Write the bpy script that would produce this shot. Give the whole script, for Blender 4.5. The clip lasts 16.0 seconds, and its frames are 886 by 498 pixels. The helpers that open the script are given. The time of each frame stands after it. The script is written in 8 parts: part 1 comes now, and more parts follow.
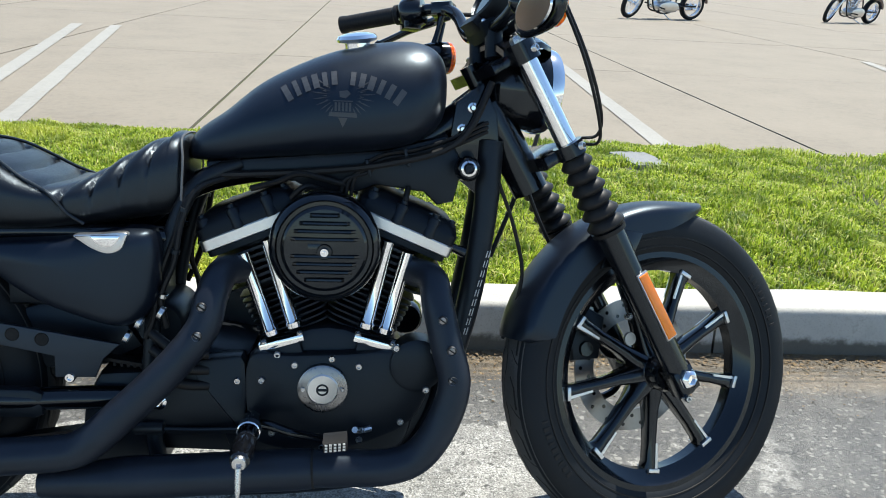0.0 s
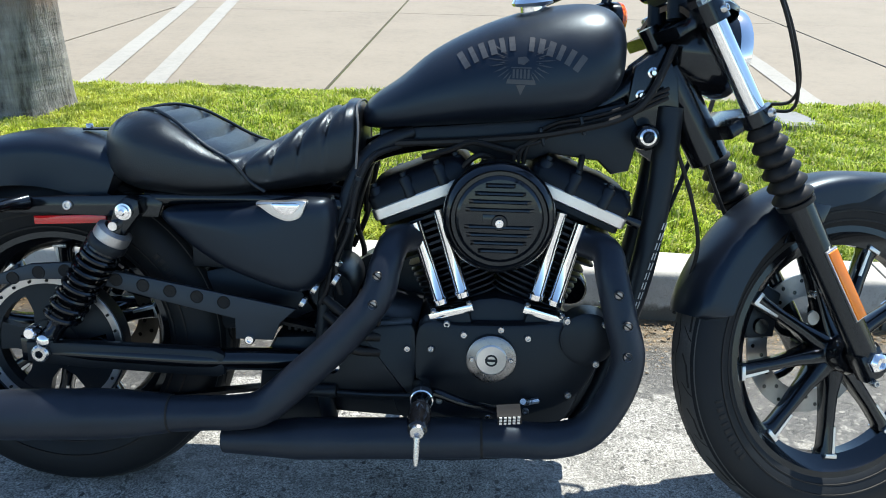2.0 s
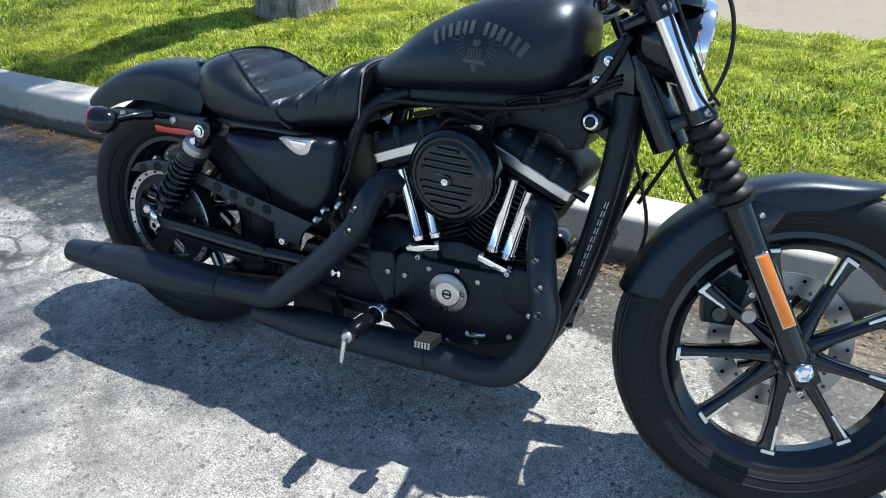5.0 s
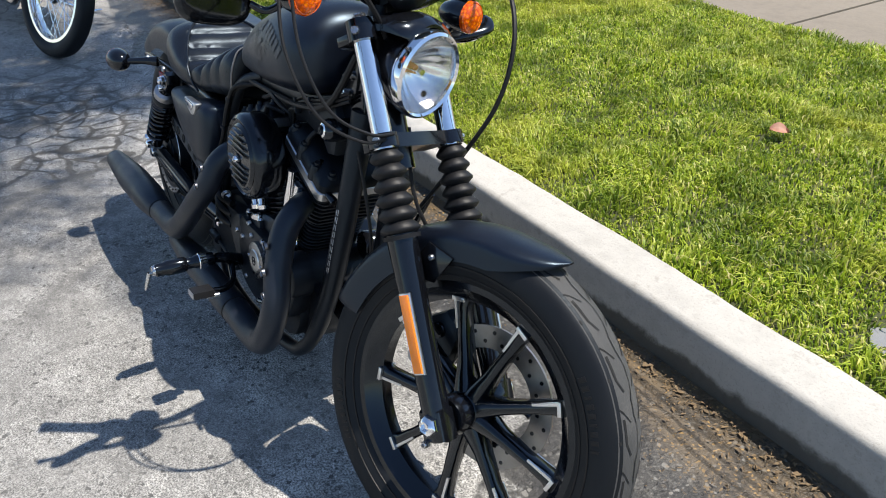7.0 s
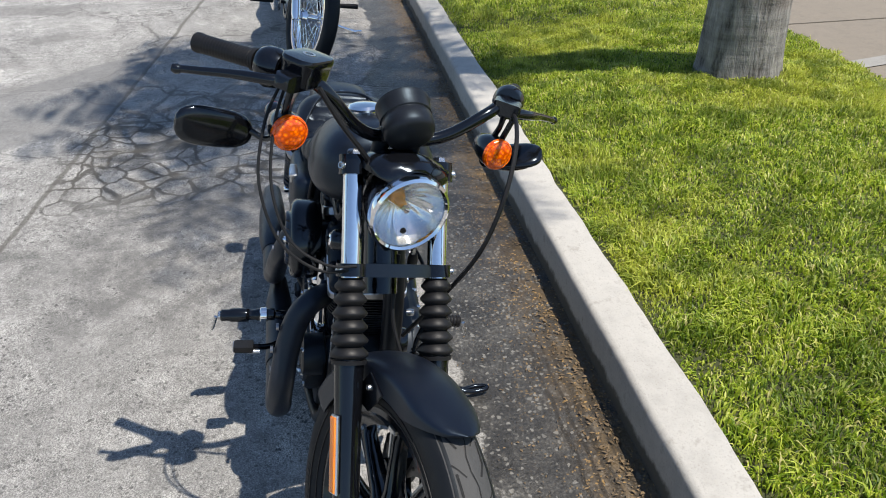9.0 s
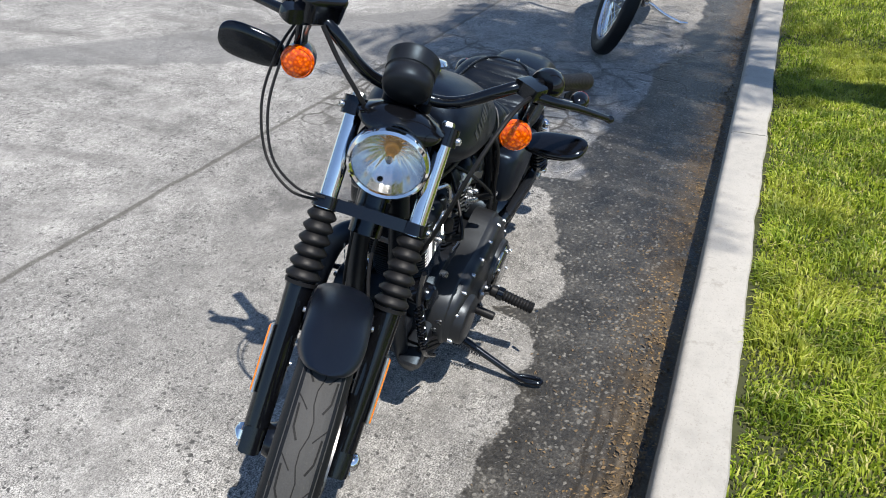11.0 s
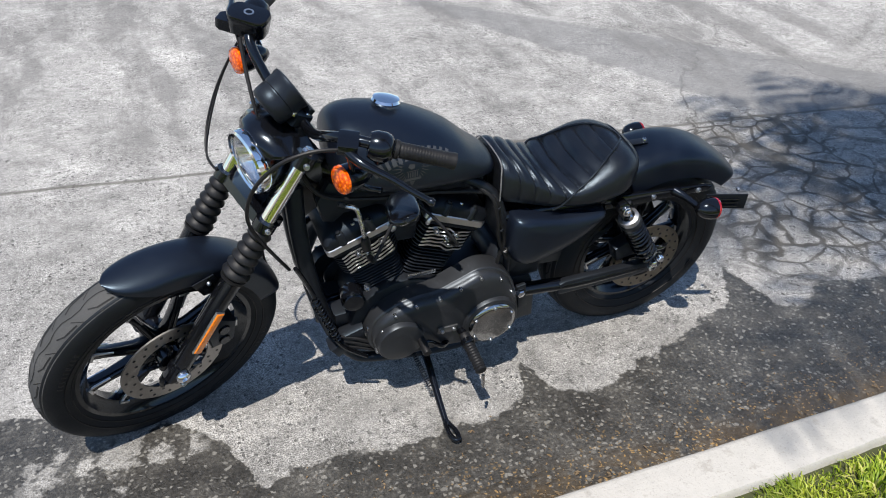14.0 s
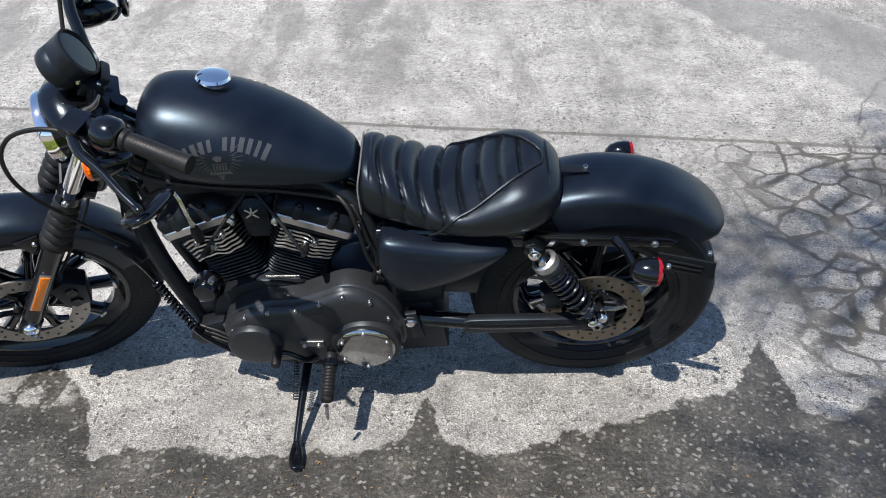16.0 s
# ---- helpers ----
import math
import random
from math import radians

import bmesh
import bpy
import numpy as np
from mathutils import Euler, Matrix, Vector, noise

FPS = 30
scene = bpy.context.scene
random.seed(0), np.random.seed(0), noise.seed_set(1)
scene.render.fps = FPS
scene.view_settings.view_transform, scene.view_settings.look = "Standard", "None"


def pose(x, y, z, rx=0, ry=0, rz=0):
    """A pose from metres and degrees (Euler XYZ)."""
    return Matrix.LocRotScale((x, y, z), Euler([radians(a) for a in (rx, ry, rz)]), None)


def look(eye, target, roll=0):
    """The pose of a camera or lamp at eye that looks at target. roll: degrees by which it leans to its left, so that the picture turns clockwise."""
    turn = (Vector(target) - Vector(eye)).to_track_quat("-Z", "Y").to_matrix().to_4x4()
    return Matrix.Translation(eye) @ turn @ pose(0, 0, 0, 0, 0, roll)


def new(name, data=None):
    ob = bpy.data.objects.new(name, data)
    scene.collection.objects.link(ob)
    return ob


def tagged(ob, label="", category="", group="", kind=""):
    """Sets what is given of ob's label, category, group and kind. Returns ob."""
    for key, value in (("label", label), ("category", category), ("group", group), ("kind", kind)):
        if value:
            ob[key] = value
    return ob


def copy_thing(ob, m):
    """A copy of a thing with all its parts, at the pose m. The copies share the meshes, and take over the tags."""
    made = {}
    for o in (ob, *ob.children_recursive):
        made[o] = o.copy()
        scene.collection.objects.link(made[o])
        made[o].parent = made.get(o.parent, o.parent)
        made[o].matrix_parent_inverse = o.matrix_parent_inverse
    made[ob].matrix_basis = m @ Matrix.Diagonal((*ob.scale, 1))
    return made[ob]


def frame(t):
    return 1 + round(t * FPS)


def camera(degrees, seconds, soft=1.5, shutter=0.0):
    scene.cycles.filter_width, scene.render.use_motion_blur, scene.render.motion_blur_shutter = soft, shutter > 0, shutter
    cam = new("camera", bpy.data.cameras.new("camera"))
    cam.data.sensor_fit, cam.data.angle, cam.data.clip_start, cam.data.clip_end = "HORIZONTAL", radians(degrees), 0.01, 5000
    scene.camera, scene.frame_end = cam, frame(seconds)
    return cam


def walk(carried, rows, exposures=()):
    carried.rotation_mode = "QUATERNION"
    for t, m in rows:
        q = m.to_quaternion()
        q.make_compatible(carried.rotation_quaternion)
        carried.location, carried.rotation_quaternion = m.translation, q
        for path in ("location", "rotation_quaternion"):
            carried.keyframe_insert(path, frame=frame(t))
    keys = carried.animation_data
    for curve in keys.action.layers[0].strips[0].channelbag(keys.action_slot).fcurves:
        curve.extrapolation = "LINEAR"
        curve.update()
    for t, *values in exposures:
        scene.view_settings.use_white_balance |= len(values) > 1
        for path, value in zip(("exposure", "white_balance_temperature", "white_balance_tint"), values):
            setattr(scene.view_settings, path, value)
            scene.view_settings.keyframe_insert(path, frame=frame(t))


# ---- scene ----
cam = camera(57.0, 16.0, 1.0)
EXPOSURES = [(0.0, 0.75, 6550, 4), (1.0, 0.85, 6550, 4), (2.5, 1.0, 6420, 4), (4.0, 1.08, 6280, 3), (5.0, 0.82, 6400, 6),
             (7.5, 0.45, 6720, 10), (8.3, 0.33, 6720, 10), (9.0, 0.26, 6700, 10), (10.0, 0.22, 6650, 10), (12.5, 0.26, 6550, 11), (14.0, 0.29, 6550, 11), (16.0, 0.42, 6600, 11)]
PATH = [
    (0, (0.92, -1.381, 1.107), (1.098, 0.497, 0.442), 3.3),
    (0.5, (0.914, -1.373, 1.109), (1.022, 0.5, 0.416), 2.9),
    (1, (0.889, -1.358, 1.113), (0.937, 0.508, 0.394), 2.4),
    (1.5, (0.847, -1.345, 1.11), (0.838, 0.511, 0.366), 2.0),
    (2, (0.809, -1.345, 1.116), (0.72, 0.497, 0.343), 1.3),
    (2.5, (0.76, -1.321, 1.114), (0.574, 0.499, 0.306), 0.7),
    (3, (0.741, -1.255, 1.096), (0.431, 0.532, 0.252), 0.0),
    (3.5, (0.76, -1.191, 1.097), (0.336, 0.556, 0.222), -0.5),
    (4, (0.903, -1.196, 1.114), (0.356, 0.494, 0.196), -0.6),
    (4.5, (1.196, -1.242, 1.17), (0.483, 0.365, 0.217), -1.0),
    (5, (1.542, -1.338, 1.327), (0.714, 0.177, 0.318), -1.3),
    (5.2, (1.715, -1.349, 1.404), (0.822, 0.113, 0.37), -1.4),
    (7.3, (2.563, -0.393, 1.381), (1.062, 0.408, 0.331), -2.6),
    (7.5, (2.6, -0.341, 1.409), (1.084, 0.414, 0.347), -3.1),
    (8, (2.702, -0.152, 1.51), (1.097, 0.427, 0.466), -2.2),
    (8.5, (2.72, -0.042, 1.567), (1.051, 0.385, 0.551), -1.7),
    (9, (2.637, 0.081, 1.607), (0.928, 0.339, 0.6), -1.2),
    (9.5, (2.588, 0.214, 1.612), (0.864, 0.304, 0.602), -0.9),
    (10, (2.616, 0.387, 1.566), (0.896, 0.287, 0.549), -0.4),
    (10.2, (2.624, 0.462, 1.53), (0.917, 0.257, 0.508), -0.1),
    (12.3, (2.339, 1.483, 1.692), (1.044, 0.396, 0.623), 3.3),
    (12.5, (2.269, 1.547, 1.693), (1.032, 0.398, 0.621), 3.4),
    (13, (2.018, 1.718, 1.738), (0.981, 0.395, 0.655), 3.2),
    (13.5, (1.754, 1.86, 1.751), (0.917, 0.411, 0.657), 2.8),
    (14, (1.488, 1.99, 1.794), (0.836, 0.46, 0.683), 2.2),
    (14.5, (1.247, 1.988, 1.775), (0.761, 0.416, 0.639), 1.8),
    (15, (0.957, 1.939, 1.771), (0.635, 0.341, 0.613), 1.0),
    (15.5, (0.647, 1.853, 1.756), (0.514, 0.256, 0.559), -0.0),
    (16, (0.341, 1.797, 1.743), (0.392, 0.214, 0.522), -1.2),
]
walk(cam, [(t, look(eye, target, roll)) for t, eye, target, roll in PATH], EXPOSURES)

# ---------- light ----------
SUN_AZ, SUN_EL = radians(52), radians(64)
SUN_DIR = Vector((math.cos(SUN_EL) * math.cos(SUN_AZ), math.cos(SUN_EL) * math.sin(SUN_AZ), math.sin(SUN_EL)))
sky_world = bpy.data.worlds.new("sky")
scene.world = sky_world
sky_world.use_nodes = True
wn = sky_world.node_tree
sky_tex = wn.nodes.new("ShaderNodeTexSky")
sky_tex.sky_type = "NISHITA"
sky_tex.sun_disc = False
sky_tex.sun_elevation = SUN_EL
sky_tex.sun_rotation = radians(90) - SUN_AZ
sky_tex.air_density, sky_tex.dust_density, sky_tex.ozone_density = 1.0, 0.2, 3.0
wn.nodes["Background"].inputs["Strength"].default_value = 0.13
wn.links.new(sky_tex.outputs["Color"], wn.nodes["Background"].inputs["Color"])
sun_data = bpy.data.lights.new("sun", "SUN")
sun_data.energy, sun_data.angle, sun_data.color = 5.2, radians(0.53), (1.0, 0.955, 0.89)
sun = new("sun", sun_data)
sun.matrix_world = look(SUN_DIR * 20, (0, 0, 0))

# ---------- material helpers ----------


def nd(nt, kind, **inputs):
    n = nt.nodes.new(kind)
    for k, v in inputs.items():
        n.inputs[k.replace("_", " ")].default_value = v
    return n


def noise_of(nt, scale, detail=4.0, rough=0.6, coord="Object", stretch=None):
    tc = nt.nodes.new("ShaderNodeTexCoord")
    n = nd(nt, "ShaderNodeTexNoise", Scale=scale, Detail=detail, Roughness=rough)
    if stretch:
        mp = nt.nodes.new("ShaderNodeMapping")
        mp.inputs["Scale"].default_value = stretch
        nt.links.new(tc.outputs[coord], mp.inputs["Vector"])
        nt.links.new(mp.outputs["Vector"], n.inputs["Vector"])
    else:
        nt.links.new(tc.outputs[coord], n.inputs["Vector"])
    return n.outputs["Fac"]


def ramp(nt, fac, stops):
    r = nt.nodes.new("ShaderNodeValToRGB")
    e = r.color_ramp.elements
    while len(e) < len(stops):
        e.new(0.5)
    for el, (p, c) in zip(e, stops):
        el.position = p
        el.color = (*c, 1) if len(c) == 3 else c
    nt.links.new(fac, r.inputs["Fac"])
    return r.outputs["Color"]


def mix(nt, fac, a, b, mode="MIX"):
    m = nt.nodes.new("ShaderNodeMix")
    m.data_type, m.blend_type = "RGBA", mode
    for sock, v in ((m.inputs[0], fac), (m.inputs[6], a), (m.inputs[7], b)):
        if isinstance(v, bpy.types.NodeSocket):
            nt.links.new(v, sock)
        elif isinstance(v, (int, float)):
            sock.default_value = v
        else:
            sock.default_value = (*v, 1)
    return m.outputs[2]


def calc(nt, op, a, b=0.0, clamp=False):
    m = nt.nodes.new("ShaderNodeMath")
    m.operation, m.use_clamp = op, clamp
    for sock, v in zip(m.inputs, (a, b)):
        if isinstance(v, bpy.types.NodeSocket):
            nt.links.new(v, sock)
        else:
            sock.default_value = v
    return m.outputs[0]


def span(nt, v, lo, hi, a=0.0, b=1.0):
    m = nt.nodes.new("ShaderNodeMapRange")
    m.interpolation_type = "SMOOTHSTEP"
    nt.links.new(v, m.inputs["Value"])
    for k, x in (("From Min", lo), ("From Max", hi), ("To Min", a), ("To Max", b)):
        m.inputs[k].default_value = x
    return m.outputs["Result"]


def bump(nt, height, strength, dist):
    b = nd(nt, "ShaderNodeBump", Strength=strength, Distance=dist)
    nt.links.new(height, b.inputs["Height"])
    return b.outputs["Normal"]


def blank(name):
    m = bpy.data.materials.new(name)
    m.use_nodes = True
    return m, m.node_tree, m.node_tree.nodes["Principled BSDF"]


def surface(name, base, rough=0.5, metal=0.0, vary=0.25, fine=180.0, coarse=9.0, relief=0.0, coat=0.0, dust=0.0, spec=0.5, sky_tint=0.0):
    """A surface with colour and gloss varied at two scales, fine relief and a little dust."""
    m, nt, p = blank(name)
    big = noise_of(nt, coarse, 3)
    small = noise_of(nt, fine, 3)
    both = calc(nt, "ADD", calc(nt, "MULTIPLY", big, 0.6), calc(nt, "MULTIPLY", small, 0.4))
    lo = tuple(c * (1 - vary) for c in base)
    hi = tuple(min(1, c * (1 + vary)) for c in base)
    col = ramp(nt, both, [(0.3, lo), (0.7, hi)])
    if dust:
        d = calc(nt, "MULTIPLY", span(nt, calc(nt, "ADD", calc(nt, "MULTIPLY", small, 0.5), calc(nt, "MULTIPLY", big, 0.5)), 0.5, 0.72), dust)
        col = mix(nt, d, col, (0.25, 0.23, 0.2))
    nt.links.new(col, p.inputs["Base Color"])
    nt.links.new(span(nt, both, 0.3, 0.7, max(0.02, rough * 0.82), min(1, rough * 1.18)), p.inputs["Roughness"])
    p.inputs["Metallic"].default_value = metal
    p.inputs["Specular IOR Level"].default_value = spec
    # blue specular tint puts a sky reflection into the paint itself
    p.inputs["Specular Tint"].default_value = (1 - 0.4 * sky_tint, 1 - 0.2 * sky_tint, 1, 1)
    p.inputs["Coat Weight"].default_value = coat
    p.inputs["Coat Roughness"].default_value = 0.06
    if relief:
        nt.links.new(bump(nt, small, 0.5, relief), p.inputs["Normal"])
    return m


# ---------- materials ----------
# bases of these blacks lean blue too, in place of reflected sky
MATTE = surface("matte_black_paint", (0.0045, 0.0063, 0.0118), 0.36, vary=0.12, fine=900, relief=0.0002, spec=0.46, dust=0.006, sky_tint=1)
GLOSS = surface("gloss_black_paint", (0.0035, 0.0038, 0.005), 0.16, vary=0.2, coat=0.25, dust=0.004, spec=0.4, sky_tint=0.7)
WRINKLE = surface("black_powder_coat", (0.006, 0.0066, 0.0085), 0.42, vary=0.2, fine=700, relief=0.0005, dust=0.006, spec=0.24, sky_tint=1)
CASE = surface("satin_black_engine_paint", (0.01, 0.0108, 0.013), 0.38, vary=0.15, fine=500, relief=0.0003, dust=0.006, spec=0.3, sky_tint=1)
# engine paint made paler, sunlight on the left covers put into its colour
CASE_SUNLIT = surface("satin_case_paint_sunlit", (0.017, 0.0178, 0.0195), 0.4, vary=0.15, fine=500, relief=0.0003, dust=0.015, spec=0.45, sky_tint=0.5)
EXHAUST = surface("matte_black_exhaust_coating", (0.0135, 0.0155, 0.022), 0.4, vary=0.25, fine=600, coarse=14, relief=0.0003, dust=0.01, spec=0.36, sky_tint=1)
RUBBER = surface("black_rubber", (0.009, 0.009, 0.0098), 0.5, vary=0.25, fine=300, relief=0.0005, dust=0.012, spec=0.25)
TYRE = surface("dusty_tyre_rubber", (0.052, 0.052, 0.051), 0.8, vary=0.35, fine=240, relief=0.0008, dust=0.12)
SIDEWALL = surface("tyre_sidewall", (0.007, 0.0072, 0.008), 0.6, vary=0.25, fine=240, relief=0.0004, dust=0.008, spec=0.28, sky_tint=0.6)
# near-black for the shade inside grooves, holes and slots, drawn as solid pieces
GROOVE = surface("recess_shade_black", (0.007, 0.007, 0.007), 0.9)
CHROME = surface("chrome", (0.82, 0.83, 0.85), 0.07, metal=1.0, vary=0.05, coarse=20)
STEEL = surface("brushed_steel", (0.55, 0.56, 0.57), 0.28, metal=1.0, vary=0.12, relief=0.0002)
ALU = surface("machined_aluminium", (0.62, 0.63, 0.64), 0.34, metal=1.0, vary=0.08)
DISC = surface("drilled_disc_steel", (0.30, 0.29, 0.28), 0.38, metal=1.0, vary=0.2, fine=60)
BRASSY = surface("tarnished_brake_rotor", (0.22, 0.195, 0.16), 0.42, metal=1.0, vary=0.2, fine=60)
SCREW = surface("zinc_screw", (0.52, 0.53, 0.54), 0.28, metal=1.0, vary=0.1)
DULL_SCREW = surface("dull_slotted_screw", (0.24, 0.24, 0.25), 0.35, metal=1.0, vary=0.1)
LEATHER = surface("black_vinyl_seat", (0.007, 0.0077, 0.0095), 0.33, vary=0.2, fine=420, relief=0.0008, spec=0.5, dust=0.006, sky_tint=0.8)
GRAPHIC = surface("grey_tank_graphic", (0.042, 0.046, 0.054), 0.45, vary=0.2)
REDGLASS = surface("red_reflector", (0.55, 0.012, 0.015), 0.15, vary=0.15, coat=0.5)
ORANGE = surface("orange_reflector", (0.9, 0.22, 0.008), 0.2, vary=0.12, fine=500, relief=0.0012, coat=0.5)


def lens_material(name, col, rough=0.05, trans=0.6):
    m, nt, p = blank(name)
    cells = nt.nodes.new("ShaderNodeTexVoronoi")
    cells.inputs["Scale"].default_value = 130
    tc = nt.nodes.new("ShaderNodeTexCoord")
    nt.links.new(tc.outputs["Object"], cells.inputs["Vector"])
    # each cell runs from bright to deep, a facet sparkle painted into the colour
    nt.links.new(ramp(nt, cells.outputs["Distance"], [(0.0, (col[0], col[1] * 2.4, col[2])), (0.3, col), (0.6, (col[0] * 0.62, col[1] * 0.45, col[2]))]), p.inputs["Base Color"])
    nt.links.new(bump(nt, cells.outputs["Distance"], 0.5, 0.002), p.inputs["Normal"])
    p.inputs["Roughness"].default_value = rough
    p.inputs["Transmission Weight"].default_value = trans
    p.inputs["Coat Weight"].default_value = 0.5
    return m


AMBER = lens_material("amber_lens", (0.95, 0.14, 0.0), trans=0.0)
REDLENS = lens_material("red_lens", (0.5, 0.01, 0.012), trans=0.2)
GLASS, gnt, gp = blank("clear_headlamp_glass")
gp.inputs["Transmission Weight"].default_value = 1.0
gp.inputs["Roughness"].default_value = 0.02
gp.inputs["IOR"].default_value = 1.3
gp.inputs["Base Color"].default_value = (0.97, 0.98, 1, 1)
REFLECTOR = surface("headlamp_reflector", (0.74, 0.74, 0.72), 0.14, metal=1.0, vary=0.05, fine=30)
BULB = surface("amber_bulb_glass", (0.75, 0.38, 0.12), 0.15, vary=0.1)
DIAL = surface("dial_glass", (0.008, 0.009, 0.011), 0.12, vary=0.1, spec=0.3)


def wet_shore(nt, x):
    """How far from the kerb the spilt water has run, along the street: lobes with two narrow tongues."""
    outline = [(-2.6, 0.44), (-1.45, 0.335), (-1.02, 0.24), (-0.85, 0.19), (-0.76, 0.27), (-0.67, 0.3), (-0.59, 0.25),
               (-0.555, -0.02), (-0.49, 0.08), (-0.43, 0.19), (-0.34, 0.21), (-0.22, 0.255), (-0.09, 0.31), (0.07, 0.35),
               (0.19, 0.41), (0.3, 0.42), (0.39, 0.38), (0.42, 0.29), (0.455, 0.19), (0.49, 0.35), (0.61, 0.42),
               (0.97, 0.43), (1.18, 0.4), (1.34, 0.45), (1.4, 0.26), (1.49, 0.15), (1.64, 0.05), (2.0, -0.06), (2.4, -0.2)]
    node = nt.nodes.new("ShaderNodeValToRGB")
    el = node.color_ramp.elements
    for k, (px, py) in enumerate(outline):
        e = el[k] if k < 2 else el.new(1.0)
        e.position = (px + 2.6) / 5.0
        g = py + 0.4
        e.color = (g, g, g, 1.0)
    nt.links.new(calc(nt, "DIVIDE", calc(nt, "ADD", x, 2.6), 5.0, True), node.inputs[0])
    return calc(nt, "SUBTRACT", node.outputs[0], 0.4)


def road_material():
    """Pale worn concrete-like paving with dark aggregate, cracks, a tar joint, a darker patch and a wet strip along the gutter."""
    m, nt, p = blank("worn_road_paving")
    tc = nt.nodes.new("ShaderNodeTexCoord")
    sep = nt.nodes.new("ShaderNodeSeparateXYZ")
    nt.links.new(tc.outputs["Object"], sep.inputs[0])
    X, Y = sep.outputs["X"], sep.outputs["Y"]
    broad = noise_of(nt, 0.9, 6, 0.7)
    mid = noise_of(nt, 7.0, 6, 0.72)
    grit = noise_of(nt, 95.0, 4, 0.75)
    shake = nd(nt, "ShaderNodeTexNoise", Scale=34.0, Detail=3.0)
    nt.links.new(tc.outputs["Object"], shake.inputs["Vector"])
    ragged = nt.nodes.new("ShaderNodeVectorMath")
    ragged.operation = "MULTIPLY_ADD"
    nt.links.new(shake.outputs["Color"], ragged.inputs[0])
    ragged.inputs[1].default_value = (0.03, 0.03, 0.0)
    nt.links.new(tc.outputs["Object"], ragged.inputs[2])
    stone = nt.nodes.new("ShaderNodeTexVoronoi")
    stone.inputs["Scale"].default_value = 52
    nt.links.new(ragged.outputs[0], stone.inputs["Vector"])
    tone = calc(nt, "ADD", calc(nt, "MULTIPLY", broad, 0.5), calc(nt, "MULTIPLY", mid, 0.5))
    col = ramp(nt, tone, [(0.36, (0.145, 0.141, 0.132)), (0.47, (0.25, 0.243, 0.228)), (0.55, (0.32, 0.311, 0.292)), (0.64, (0.43, 0.42, 0.395))])
    speck = span(nt, grit, 0.38, 0.46, 1.0, 0.0)
    col = mix(nt, calc(nt, "MULTIPLY", speck, 0.42), col, (0.11, 0.105, 0.1))
    pale = span(nt, grit, 0.55, 0.62)
    col = mix(nt, calc(nt, "MULTIPLY", pale, 0.45), col, (0.56, 0.55, 0.525))
    pits = span(nt, stone.outputs["Distance"], 0.25, 0.33, 1.0, 0.0)
    rnd = nt.nodes.new("ShaderNodeSeparateColor")
    nt.links.new(stone.outputs["Color"], rnd.inputs[0])
    holes = nt.nodes.new("ShaderNodeTexVoronoi")
    holes.inputs["Scale"].default_value = 27
    nt.links.new(ragged.outputs[0], holes.inputs["Vector"])
    hrnd = nt.nodes.new("ShaderNodeSeparateColor")
    nt.links.new(holes.outputs["Color"], hrnd.inputs[0])
    hole = calc(nt, "MULTIPLY", span(nt, calc(nt, "ADD", holes.outputs["Distance"], calc(nt, "MULTIPLY", grit, 0.3)), 0.2, 0.33, 1.0, 0.0), span(nt, hrnd.outputs[0], 0.4, 0.75))
    col = mix(nt, span(nt, Y, -1.55, -1.25, 0.05, 0.2), col, (0.02, 0.02, 0.02))
    gran = noise_of(nt, 210.0, 2, 0.7)
    harsh = span(nt, noise_of(nt, 2.3, 4, 0.65), 0.36, 0.6, 0.45, 1.0)
    col = mix(nt, harsh, col, ramp(nt, gran, [(0.4, (0.42, 0.42, 0.42)), (0.49, (1.02, 1.02, 1.02)), (0.58, (1.65, 1.65, 1.65))]), "MULTIPLY")
    col = mix(nt, calc(nt, "MULTIPLY", calc(nt, "MULTIPLY", pits, span(nt, rnd.outputs[0], 0.3, 0.85)), calc(nt, "MULTIPLY", harsh, 0.95)), col, (0.05, 0.049, 0.047))
    col = mix(nt, calc(nt, "MULTIPLY", hole, 0.85), col, (0.035, 0.033, 0.03))
    clump = noise_of(nt, 42.0, 3, 0.7)
    blotch = noise_of(nt, 19.0, 4, 0.7)
    col = mix(nt, harsh, col, ramp(nt, clump, [(0.38, (0.74, 0.74, 0.74)), (0.5, (1.06, 1.06, 1.06)), (0.62, (1.22, 1.22, 1.22))]), "MULTIPLY")
    col = mix(nt, 0.8, col, ramp(nt, blotch, [(0.36, (0.87, 0.87, 0.875)), (0.5, (1.05, 1.05, 1.05)), (0.64, (1.13, 1.13, 1.12))]), "MULTIPLY")
    # cracks
    wob = nd(nt, "ShaderNodeTexNoise", Scale=2.2, Detail=5.0)
    nt.links.new(tc.outputs["Object"], wob.inputs["Vector"])
    vm = nt.nodes.new("ShaderNodeVectorMath")
    vm.operation = "MULTIPLY_ADD"
    nt.links.new(wob.outputs["Color"], vm.inputs[0])
    vm.inputs[1].default_value = (0.7, 0.7, 0.0)
    nt.links.new(tc.outputs["Object"], vm.inputs[2])
    cr = nt.nodes.new("ShaderNodeTexVoronoi")
    cr.feature = "DISTANCE_TO_EDGE"
    cr.inputs["Scale"].default_value = 0.75
    nt.links.new(vm.outputs[0], cr.inputs["Vector"])
    crack = span(nt, cr.outputs["Distance"], 0.0, 0.012, 1.0, 0.0)
    farther = calc(nt, "MULTIPLY", span(nt, X, -1.3, -0.7, 0.8, 0.06), span(nt, Y, -2.6, -1.5, 0.5, 1.0))
